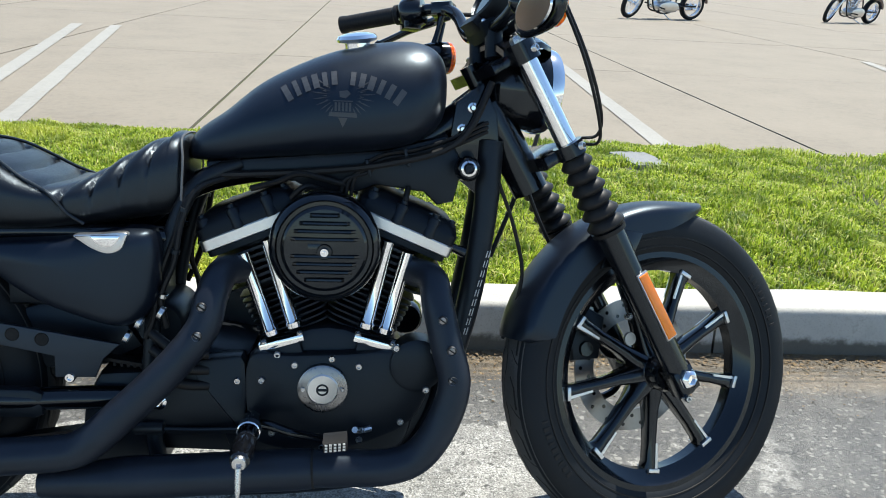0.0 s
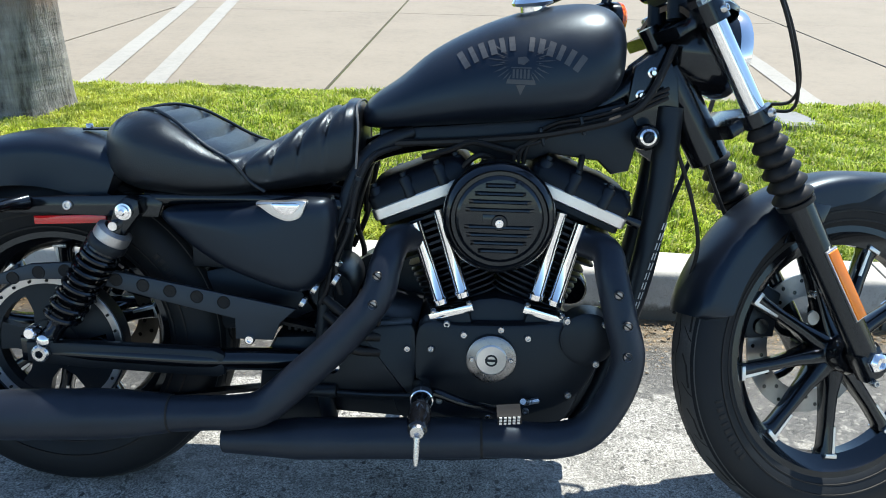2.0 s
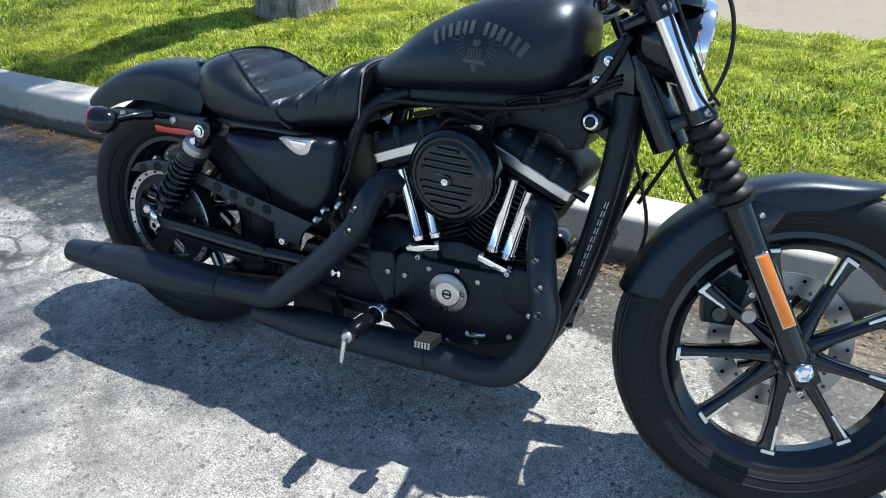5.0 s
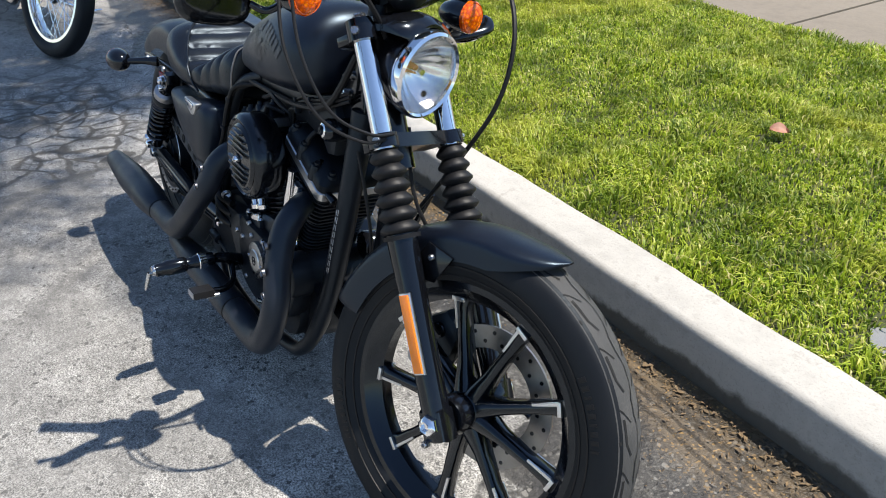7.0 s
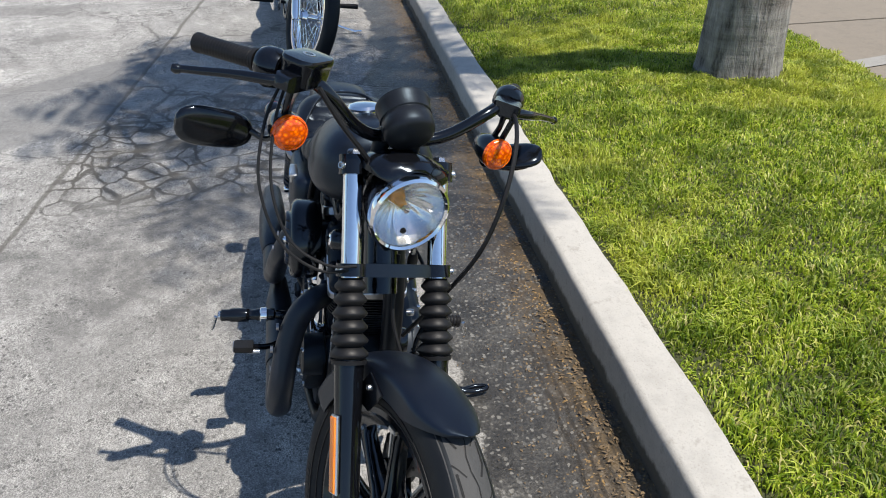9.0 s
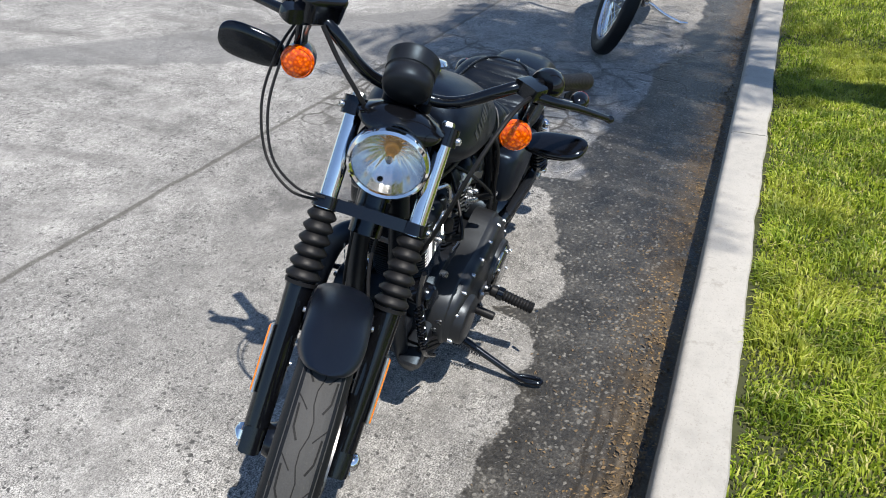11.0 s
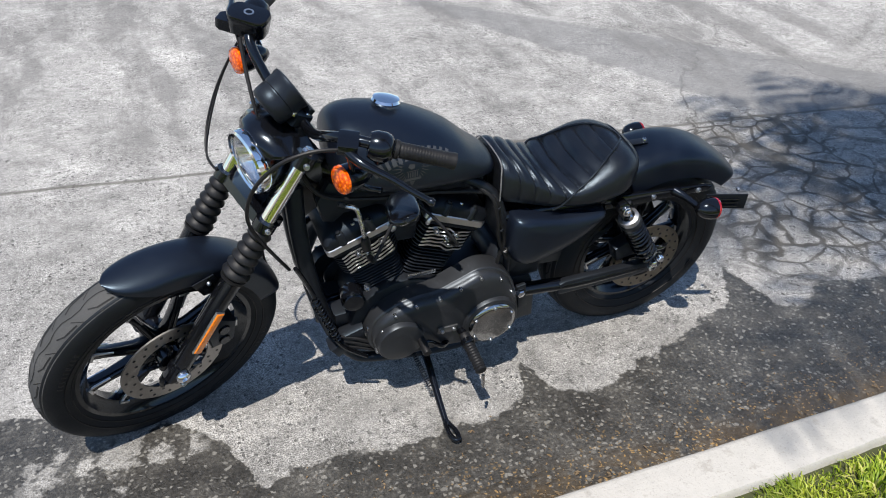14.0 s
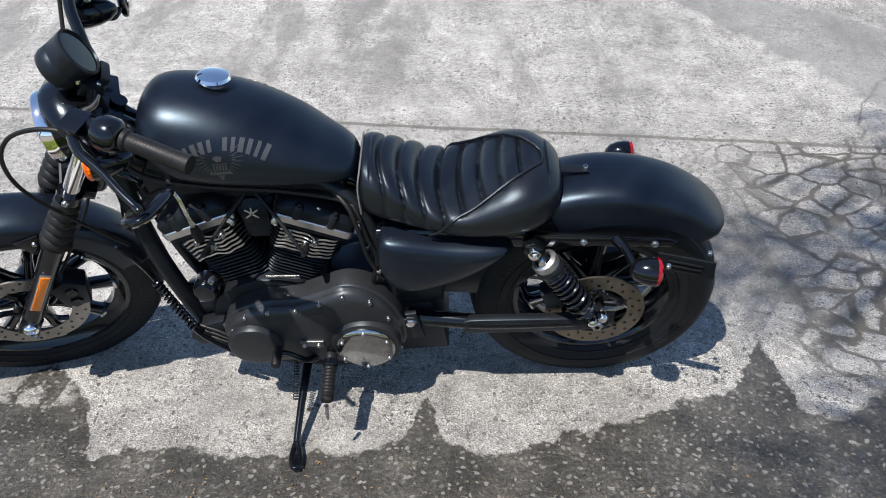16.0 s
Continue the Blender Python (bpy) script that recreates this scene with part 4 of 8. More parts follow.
for sd in (-1, 1):
    # an arched row of plain letter-sized bars, each turned with the arch
    bm = B()
    for i in range(13):
        if i == 6:
            continue
        t = (i - 6) / 6
        cx, cz = 0.868 + t * 0.098, 0.895 - 0.03 * t * t
        tilt = -0.6 * t
        hw, hh = (0.0056, 0.0044, 0.0051)[i % 3], 0.0115 + 0.003 * t * t
        for z0, z1 in ((-hh, -hh / 3), (-hh / 3, hh / 3), (hh / 3, hh)):
            graphic_patch(bm, [(cx + u * math.cos(tilt) - v * math.sin(tilt), cz + u * math.sin(tilt) + v * math.cos(tilt)) for u, v in ((-hw, z0), (hw, z0), (hw, z1), (-hw, z1))], sd)
    part("tank_lettering", bm, GRAPHIC, tank, "faded grey arched lettering drawn as bars")
    # a plain winged crest below it: fanned feathers, a shield and a ribbon
    bm = B()
    for w in (-1, 1):
        for row, (count, reach) in enumerate(((8, 0.05), (6, 0.028))):
            for i in range(count):
                th = radians(32 - 96 * i / (count - 1))
                L = reach * (1 - 0.45 * (i / (count - 1)) ** 1.4)
                rx, rz = 0.868 + w * (0.011 + 0.0015 * row), 0.869 - 0.0018 * i
                d, n = (w * math.cos(th), math.sin(th)), (-math.sin(th) * w, math.cos(th))
                s0 = 0.012 + 0.004 * row
                graphic_patch(bm, [(rx + d[0] * s0, rz + d[1] * s0), (rx + d[0] * L * 0.7 - n[0] * 0.0012, rz + d[1] * L * 0.7 - n[1] * 0.0012), (rx + d[0] * L, rz + d[1] * L), (rx + d[0] * L * 0.7 + n[0] * 0.0012, rz + d[1] * L * 0.7 + n[1] * 0.0012)], sd)
    graphic_patch(bm, [(0.861, 0.872), (0.875, 0.874), (0.881, 0.868), (0.872, 0.86), (0.862, 0.862)], sd)
    for k in range(5):
        graphic_patch(bm, [(0.8535 + 0.0062 * k, 0.853), (0.8572 + 0.0062 * k, 0.853), (0.8572 + 0.0062 * k, 0.838), (0.8535 + 0.0062 * k, 0.838)], sd)
    graphic_patch(bm, [(0.851, 0.8565), (0.885, 0.8565), (0.885, 0.8545), (0.851, 0.8545)], sd)
    graphic_patch(bm, [(0.845, 0.836), (0.891, 0.836), (0.893, 0.829), (0.843, 0.829)], sd)
    graphic_patch(bm, [(0.86, 0.827), (0.876, 0.827), (0.868, 0.811)], sd)
    part("tank_crest", bm, surface("dark_grey_tank_crest", (0.034, 0.037, 0.043), 0.45), tank, "faint dark grey winged crest")

bm = B()
cap_o = Vector((0.89, -0.02, 0.955))
lathe(bm, [(0.024, -0.01), (0.024, 0.006), (0.036, 0.009), (0.038, 0.014), (0.034, 0.02), (0.02, 0.024), (0, 0.025)], cap_o, (-0.12, -0.1, 1), 40)
part("fuel_cap", bm, CHROME, tank, "polished round fuel cap")

# ---- seat ----
SEAT = smooth_keys([
    (0.112, 0.0279, 0.715, 0.69, 0.668), (0.122, 0.0791, 0.735, 0.695, 0.64), (0.15, 0.1163, 0.755, 0.69, 0.622), (0.19, 0.1414, 0.768, 0.688, 0.612), (0.235, 0.1507, 0.765, 0.684, 0.608),
    (0.285, 0.1535, 0.742, 0.676, 0.606), (0.335, 0.1507, 0.714, 0.67, 0.608), (0.38, 0.1432, 0.702, 0.668, 0.612), (0.43, 0.133, 0.722, 0.672, 0.618),
    (0.485, 0.1218, 0.757, 0.69, 0.626), (0.535, 0.1116, 0.784, 0.706, 0.634), (0.565, 0.1042, 0.79, 0.712, 0.642), (0.582, 0.0911, 0.782, 0.714, 0.656), (0.59, 0.0558, 0.75, 0.714, 0.68)], 12)


def rib(x):
    """Depth of the stitched channels across the seat."""
    d = 0.0
    for c in (0.215, 0.262, 0.31, 0.358, 0.406, 0.454, 0.5, 0.545):
        d += math.exp(-((x - c) / 0.0048) ** 2) + 0.45 * math.exp(-((x - c) / 0.013) ** 2)
    return 0.0085 * d


def insert_half(x):
    """Half-width of the ribbed insert at x."""
    if x > 0.36:
        return 1.0
    t = (x - 0.155) / 0.205
    return max(0.0, min(1.0, t)) ** 0.55 * 0.92


bm = B()
rings = []
for k in SEAT:
    ring = ring_of(k[0], k[1], k[2], k[3], k[4], 2.6, 3.2, 72)
    hi = insert_half(k[0])
    for v in ring:
        f = abs(v.y) / max(k[1], 1e-4)
        bow = k[0] + 0.02 * f * f
        low = max(0.0, min(1.0, (v.z - k[4] - 0.008) / 0.045))
        if f < hi or k[0] > 0.36:
            v.y *= 1 - 0.62 * low * rib(bow) / 0.16
        if v.z > k[3] - 0.03:
            if f < hi or k[0] > 0.36:
                v.z -= rib(bow) * min(1, (v.z - k[3] + 0.03) / 0.05)
            # a shallow dish across the middle
            v.z -= 0.008 * (1 - f * f) * (1 if 0.15 < k[0] < 0.56 else 0.3)
    rings.append(ring)
loft(bm, rings)
seat = part("seat", bm, LEATHER, moto, "black ribbed solo seat with stitched channels", None, 70)
bm = B()
for sd in (-1, 1):
    pts = []
    for x in (0.165, 0.18, 0.21, 0.25, 0.29, 0.325, 0.355, 0.375):
        hw, zt, zc, zb = keyed(SEAT, x)
        f = min(insert_half(x), 0.985)
        y = hw * f
        z = zc + (zt - zc) * (1 - f ** 2.9) ** (1 / 2.9)
        pts.append((x, sd * y, z - 0.006 * (1 - f * f)))
    hw, zt, zc, zb = keyed(SEAT, 0.4)
    pts.append((0.4, sd * hw * 1.0, zc - 0.02))
    hw, zt, zc, zb = keyed(SEAT, 0.425)
    pts.append((0.425, sd * hw * 0.985, zb + 0.012))
    tube(bm, pts, 0.0032, 8, 6)
hw, zt, zc, zb = keyed(SEAT, 0.165)
tube(bm, [(0.165, -hw * 0.2, zt - 0.006), (0.160, 0, zt - 0.006), (0.165, hw * 0.2, zt - 0.006)], 0.0032, 8, 6)
part("seat_piping", bm, LEATHER, seat, "raised piping round the ribbed insert")
bm = B()
tube(bm, [(0.583, -0.1, 0.67), (0.586, -0.094, 0.74), (0.58, -0.06, 0.78), (0.58, 0.06, 0.78), (0.586, 0.094, 0.74), (0.583, 0.1, 0.67)], 0.0022, 6, 6)
part("seat_seam", bm, surface("grey_stitching", (0.16, 0.16, 0.16), 0.7), seat, "grey stitched front seam")

# ---- rear fender and its struts ----


def arc_fender(R0, centre, a0, a1, keys, hw, thick, skirt0, skirt1, m=None, flat=2.4, lift=0.0, nose=0.16):
    """A wheel guard: an arched U section swept round the wheel."""
    bm = B()
    outer = []
    n = 44
    for i in range(n + 1):
        t = i / n
        a = radians(a0 + (a1 - a0) * t)
        R = R0 + lift * max(0, 1 - t * 5) ** 2
        sk = skirt0 + (skirt1 - skirt0) * t
        e0, e1 = 1 - min(1, t / nose), 1 - min(1, (1 - t) / 0.06)
        w = hw * (0.12 + 0.88 * math.sqrt(1 - e0 * e0)) * (0.72 + 0.28 * math.sqrt(1 - e1 * e1))
        sk *= min(1, t / nose) * min(1.0, 0.25 + (1 - t) / 0.06)
        rad = Vector((math.cos(a), 0, math.sin(a)))
        ring = []
        for sgn_in in (0, 1):
            tt = thick * sgn_in
            cols = []
            for k in range(-14, 15):
                u = k / 14
                if abs(u) > 0.72:
                    y = math.copysign(w - tt, u)
                    drop = w * 0.42 + (sk) * (abs(u) - 0.72) / 0.28
                else:
                    ang = u / 0.72 * math.pi / 2
                    y = (w - tt) * math.copysign(abs(math.sin(ang)) ** (2 / flat), ang)
                    drop = w * 0.42 * (1 - abs(math.cos(ang)) ** (2 / flat))
                cols.append(centre + rad * (R - drop - (tt if abs(u) < 0.9 else 0)) + LEFT * y)
            ring += cols if sgn_in == 0 else cols[::-1]
        outer.append(ring)
    loft(bm, outer)
    if m is not None:
        bm.transform(m)
    return bm


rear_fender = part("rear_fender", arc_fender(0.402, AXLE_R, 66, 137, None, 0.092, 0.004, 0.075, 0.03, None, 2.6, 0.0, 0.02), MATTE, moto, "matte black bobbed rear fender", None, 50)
for sd in (-1, 1):
    bm = B()
    prism(bm, [(0.225, 0.572), (0.235, 0.6), (0.21, 0.614), (0.02, 0.604), (-0.14, 0.592), (-0.165, 0.583), (-0.15, 0.566), (0.02, 0.572), (0.12, 0.57)], 0.103, 0.117, 0.004)
    strut = part("fender_strut", bm, GLOSS, moto, "gloss black fender strut", Matrix.Diagonal((1, sd, 1, 1)))
    bm = B()
    for bx, bz in ((0.06, 0.589), (-0.11, 0.58)):
        bolt_head(bm, (bx, sd * 0.117, bz), (0, sd, 0), 0.009, 0.007)
    part("strut_bolt", bm, SCREW, strut, "bright strut bolt")
    if sd < 0:
        bm = B()
        block(bm, (0.06, sd * 0.112, 0.562), (0.135, 0.008, 0.016), 0.002, rot_y(-3))
        part("side_reflector", bm, REDGLASS, strut, "narrow red side reflector")
    # rear turn signal
    bm = B()
    lathe(bm, [(0, -0.03), (0.01, -0.028), (0.023, -0.017), (0.0305, 0.0), (0.034, 0.018), (0.034, 0.03), (0.03, 0.032)], (-0.063, sd * 0.212, 0.588), (-1, sd * 0.05, -0.08), 32)
    lamp = part("rear_turn_signal", bm, GLOSS, moto, "black bullet turn signal with a red lens")
    bm = B()
    lathe(bm, [(0.031, 0.028), (0.034, 0.031), (0.033, 0.038), (0.024, 0.044), (0, 0.047)], (-0.063, sd * 0.212, 0.588), (-1, sd * 0.05, -0.08), 32)
    part("signal_lens", bm, REDLENS, lamp, "red lens")
    bm = B()
    tube(bm, [(-0.02, sd * 0.115, 0.592), (-0.035, sd * 0.15, 0.592), (-0.048, sd * 0.203, 0.59)], [0.016, 0.011, 0.009], 12)
    part("signal_stem", bm, GLOSS, lamp)
bm = B()
block(bm, (0.085, 0, 0.716), (0.075, 0.026, 0.004), 0.0015, rot_y(-2))
lathe(bm, [(0.006, 0), (0.006, 0.008), (0.003, 0.01), (0, 0.01)], (0.055, 0, 0.714), (0, 0, 1), 14)
part("seat_strap", bm, CASE, moto, "black seat mounting strap on the fender")
bm = B()
bolt_head(bm, (0.056, 0, 0.717), (0, 0, 1), 0.007, 0.008)
bolt_head(bm, (-0.085, 0, 0.697), (-0.25, 0, 1), 0.006, 0.005)
part("fender_screw", bm, SCREW, rear_fender, "bright screw")

# side-mounted plate carrier at the tail
bm = B()
rotp = Matrix.Rotation(radians(-20), 4, "Z")
block(bm, (-0.175, 0.178, 0.567), (0.13, 0.006, 0.055), 0.002, rotp @ rot_y(4))
carrier = part("plate_carrier", bm, WRINKLE, moto, "black slotted licence plate carrier")
bm = B()
for i in range(3):
    block(bm, (-0.17, 0.184, 0.552 + 0.014 * i), (0.08, 0.004, 0.005), 0.001, rotp @ rot_y(4))
part("carrier_slat", bm, GLOSS, carrier)
bm = B()
for px, py in ((-0.228, 0.161), (-0.125, 0.2)):
    bolt_head(bm, (px, py, 0.59), (0.3, 0.94, 0), 0.006, 0.006)
part("carrier_screw", bm, SCREW, carrier, "bright screw")

# ---- side covers ----
cover_out = [v.to_2d() for v in spline([(0.245, 0.592, 0), (0.39, 0.606, 0), (0.51, 0.624, 0), (0.549, 0.605, 0), (0.548, 0.515, 0), (0.524, 0.464, 0), (0.478, 0.446, 0), (0.4, 0.468, 0), (0.33, 0.5, 0), (0.262, 0.552, 0)], 6, True)]
for sd in (-1, 1):
    bm = B()
    mid = Vector((0.42, 0.55))
    rings = []
    for k, (f, y) in enumerate(((1.0, 0.09), (1.0, 0.122), (0.985, 0.138), (0.94, 0.149), (0.86, 0.157), (0.7, 0.163), (0.4, 0.167), (0.08, 0.168))):
        rings.append([Vector((mid.x + (q.x - mid.x) * f, sd * y, mid.y + (q.y - mid.y) * f)) for q in cover_out])
    loft(bm, rings)
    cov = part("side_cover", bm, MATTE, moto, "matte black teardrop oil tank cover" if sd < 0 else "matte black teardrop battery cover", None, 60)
    if sd < 0:
        bm = B()
        prism(bm, [v.to_2d() for v in spline([(0.418, 0.616, 0), (0.43, 0.604, 0), (0.45, 0.591, 0), (0.473, 0.584, 0), (0.494, 0.591, 0), (0.503, 0.607, 0), (0.504, 0.622, 0), (0.46, 0.619, 0)], 5, True)], -0.168, -0.148, 0.004)
        part("badge_plate", bm, ALU, cov, "bright shield-shaped badge")
        bm = B()
        prism(bm, [v.to_2d() for v in spline([(0.446, 0.6155, 0), (0.455, 0.603, 0), (0.474, 0.596, 0), (0.489, 0.604, 0), (0.495, 0.617, 0), (0.468, 0.617, 0)], 5, True)], -0.1715, -0.164, 0.002)
        part("badge_inlay", bm, CHROME, cov, "polished badge inlay")

# ---- engine ----
CRANK = Vector((0.843, 0, 0.285))
bm = B()
prism(bm, [v.to_2d() for v in spline([(0.66, 0.2, 0), (0.74, 0.165, 0), (0.9, 0.165, 0), (0.99, 0.2, 0), (1.01, 0.3, 0), (0.97, 0.39, 0), (0.845, 0.44, 0), (0.72, 0.39, 0), (0.66, 0.3, 0)], 4, True)], -0.1, 0.1, 0.012)
engine = part("crankcase", bm, CASE, moto, "satin black engine crankcase")
bm = B()
prism(bm, [(0.48, 0.19), (0.7, 0.18), (0.7, 0.38), (0.6, 0.4), (0.5, 0.37)], -0.09, 0.1, 0.015)
part("gearbox_case", bm, CASE, engine)
# dark filler added where bright road showed behind the front pipe
bm = B()
prism(bm, [(0.9, 0.17), (1.0, 0.185), (1.045, 0.24), (1.05, 0.33), (0.95, 0.34)], -0.075, 0.075, 0.012)
part("front_mount", bm, CASE, engine)
# dark filler added to close the bright gap ahead of the rear wheel
bm = B()
prism(bm, [(0.385, 0.15), (0.53, 0.135), (0.53, 0.35), (0.43, 0.345), (0.4, 0.29)], -0.098, 0.095, 0.012)
part("rear_mount", bm, CASE, engine)


def cyl_frame(tilt):
    """Frame of a cylinder: z along the bore, x along the bike."""
    return Matrix.Translation(CRANK) @ rot_y(tilt)


def rounded(w, d, r, n=4):
    out = []
    for cx, cy, a0 in ((w - r, d - r, 0), (-w + r, d - r, 90), (-w + r, -d + r, 180), (w - r, -d + r, 270)):
        for k in range(n + 1):
            a = radians(a0 + 90 * k / n)
            out.append((cx + r * math.cos(a), cy + r * math.sin(a)))
    return out


def slab(bm, m, w, d, r, z0, z1, bev=0.001, dx=0.0, dy=0.0):
    rings = []
    for z, ins in ((z0, bev), (z0 + bev, 0), (z1 - bev, 0), (z1, bev)):
        rings.append([m @ Vector((x * (w - ins) / w + dx, y * (d - ins) / d + dy, z)) for x, y in rounded(w, d, r)])
    loft(bm, rings)


def fin_wave(x):
    """Height of a head fin's wavy outer edge along the bike."""
    return 0.0045 * math.sin(x * 62) + 0.002 * math.sin(x * 140 + 1)


def head_fin(bm, m, w, d, z):
    rows = []
    for i in range(25):
        x = -w + 2 * w * i / 24
        e = fin_wave(x)
        yo = d * (1 - 0.25 * (abs(x) / w) ** 6)
        rows.append([m @ Vector(p) for p in ((x, -yo, z), (x, -yo, z + 0.0045), (x, 0.03, z + 0.0045), (x, yo, z + 0.0045 + e), (x, yo, z + e), (x, 0.03, z))])
    loft(bm, rows)


def fin_rim(bm, m, w, d, z):
    rows = []
    for i in range(21):
        x = -w + 2 * w * i / 20
        e = fin_wave(x) + z
        yo = d * (1 - 0.25 * (abs(x) / 0.089) ** 6)
        rows.append([m @ Vector(p) for p in ((x, yo - 0.001, e + 0.0002), (x, yo + 0.0008, e + 0.0006), (x, yo + 0.0008, e + 0.0052), (x, yo - 0.001, e + 0.0056))])
    loft(bm, rows)


for name, tilt in (("rear_cylinder", -22.5), ("front_cylinder", 22.5)):
    m = cyl_frame(tilt)
    bm = B()
    slab(bm, m, 0.052, 0.055, 0.045, 0.12, 0.36, 0.002)
    cyl = part(name, bm, CASE, moto, "black finned cylinder with its head")
    for k in range(9):
        bm = B()
        z = 0.15 + 0.0115 * k
        slab(bm, m, 0.072 + 0.0008 * k, 0.075, 0.03, z, z + 0.0042)
        part("cooling_fin", bm, CASE, cyl)
    for k in range(6):
        bm = B()
        z = 0.262 + 0.0125 * k
        head_fin(bm, m, 0.086 + 0.001 * k, 0.088, z)
        part("head_fin", bm, CASE, cyl)
        bm = B()
        fin_rim(bm, m, 0.07, 0.088, z)
        part("fin_edge", bm, ALU, cyl, "bare machined fin edge")
    bm = B()
    slab(bm, m, 0.094, 0.088, 0.02, 0.338, 0.3505, 0.001)
    part("head_gasket_band", bm, WRINKLE, cyl)
    bm = B()
    slab(bm, m, 0.1, 0.091, 0.016, 0.3505, 0.373, 0.002)
    part("rocker_band", bm, ALU, cyl, "bare aluminium band round the rocker box")
    bm = B()
    rings = []
    for z, w, d, r in ((0.373, 0.098, 0.088, 0.016), (0.392, 0.099, 0.089, 0.018), (0.404, 0.092, 0.082, 0.02), (0.414, 0.08, 0.07, 0.022), (0.418, 0.066, 0.056, 0.022)):
        rings.append([m @ Vector((x, y, z)) for x, y in rounded(w, d, r)])
    loft(bm, rings)
    rocker = part("rocker_box", bm, WRINKLE, moto, "black rocker box cover")
    for dx, dy in ((-0.078, -0.074), (-0.02, -0.08), (0.045, -0.08), (0.08, -0.06), (-0.04, 0.08), (0.045, 0.08)):
        bm = B()
        lathe(bm, [(0.0135, 0.372), (0.0125, 0.405), (0.01, 0.41), (0.0065, 0.411), (0.006, 0.417), (0.0, 0.418)], m @ Vector((dx, dy, 0)), m.to_3x3() @ Vector((0, 0, 1)), 14)
        part("rocker_lug", bm, CASE, rocker)
    bm = B()
    for dx, dy in ((-0.07, -0.06), (0.07, -0.06), (-0.07, 0.06), (0.07, 0.06), (0, 0.07)):
        bolt_head(bm, m @ Vector((dx, dy, 0.405)), m.to_3x3() @ Vector((0, 0, 1)), 0.007, 0.008)
    part("rocker_screw", bm, SCREW, rocker, "bright rocker screw")
    bm = B()
    tube(bm, [m @ Vector((0, 0.08, 0.29)), m @ Vector((0, 0.105, 0.3)), m @ Vector((0.0, 0.118, 0.31))], [0.012, 0.01, 0.008], 10)
    part("spark_plug", bm, SCREW, cyl, "spark plug with black cap")
    bm = B()
    tip = m @ Vector((0.0, 0.118, 0.31))
    tube(bm, [tip, tip + Vector((0.0, 0.03, 0.02)), Vector((tip.x * 0.5 + 0.42, 0.1, 0.66)), (0.845, 0.045, 0.71)], 0.0045, 8, 6)
    part("plug_lead", bm, RUBBER, cyl, "black ignition lead")
    bm = B()
    lathe(bm, [(0.0, 0), (0.009, 0), (0.009, 0.03), (0.006, 0.045), (0.0, 0.045)], tip - Vector((0, 0.008, 0.004)), (0, 0.8, 0.4), 12)
    part("plug_cap", bm, RUBBER, cyl)
    # lifting eye
    bm = B()
    tube(bm, [m @ Vector((0.085 * (1 if tilt < 0 else -1), 0.088, 0.34)), m @ Vector((0.092 * (1 if tilt < 0 else -1), 0.096, 0.352)), m @ Vector((0.085 * (1 if tilt < 0 else -1), 0.094, 0.37))], 0.007, 10)
    part("engine_mount_boss", bm, ALU, cyl)

# pushrod tubes and tappet blocks
for k, (bx, bz, tx, tz) in enumerate(((0.742, 0.422, 0.69, 0.564), (0.783, 0.438, 0.733, 0.59), (0.917, 0.438, 0.954, 0.592), (0.952, 0.428, 0.991, 0.572))):
    bm = B()
    a, b = Vector((bx, -0.094, bz)), Vector((tx, -0.0955, tz + 0.012))
    d = b - a
    L = d.length
    lathe(bm, [(0.015, 0), (0.016, 0.01), (0.0132, 0.014), (0.0128, L * 0.5), (0.0124, L)], a, d, 22)
    part("pushrod_tube", bm, CHROME, engine, "chrome pushrod tube")
for tx, rt in ((0.762, -16), (0.935, 16)):
    bm = B()
    block(bm, (tx, -0.094, 0.412), (0.084, 0.05, 0.014), 0.003, rot_y(rt))
    tap = part("tappet_plate", bm, CHROME, engine, "chrome tappet block plate")
    bm = B()
    block(bm, (tx + (0.006 if rt < 0 else -0.006), -0.086, 0.382), (0.07, 0.055, 0.05), 0.006, rot_y(rt))
    part("tappet_block", bm, CASE, engine)
    bm = B()
    for dx in (-0.033, 0.033):
        bolt_head(bm, Vector((tx + dx, -0.112, 0.418 + dx * (0.28 if rt < 0 else -0.28))), (0, -0.5, 1), 0.006, 0.007)
    part("tappet_screw", bm, SCREW, engine, "bright screw")

# air cleaner
AIR = Vector((0.841, 0, 0.602))
bm = B()
lathe(bm, [(0.0, 0.1), (0.088, 0.1), (0.094, 0.105), (0.0985, 0.12), (0.0985, 0.158), (0.094, 0.168), (0.086, 0.173), (0.083, 0.169), (0.078, 0.169), (0.0, 0.169)], AIR, (0, -1, 0), 72)
air = part("air_cleaner", bm, GLOSS, moto, "gloss black round air cleaner with louvres")
bm = B()
lathe(bm, [(0.0, 0.166), (0.076, 0.166), (0.0765, 0.17), (0.07, 0.176), (0.03, 0.1785), (0.0, 0.179)], AIR, (0, -1, 0), 64)
part("air_cleaner_insert", bm, GLOSS, air, "satin black ribbed centre plate")
for dz in (-0.054, -0.04, -0.026, -0.012, 0.018, 0.032, 0.046, 0.06):
    half = math.sqrt(max(0.066 ** 2 - dz ** 2, 0.0004)) * 0.92
    bm = B()
    loft(bm, [[Vector((AIR.x + sx, -0.176 - d, AIR.z + dz + h)) for h, d in ((-0.005, 0.0), (-0.001, 0.008 * f), (0.002, 0.0075 * f), (0.004, 0.0))] for sx, f in ((-half, 0.15), (-half * 0.86, 1), (half * 0.86, 1), (half, 0.15))])
    part("louvre", bm, GLOSS, air)
bm = B()
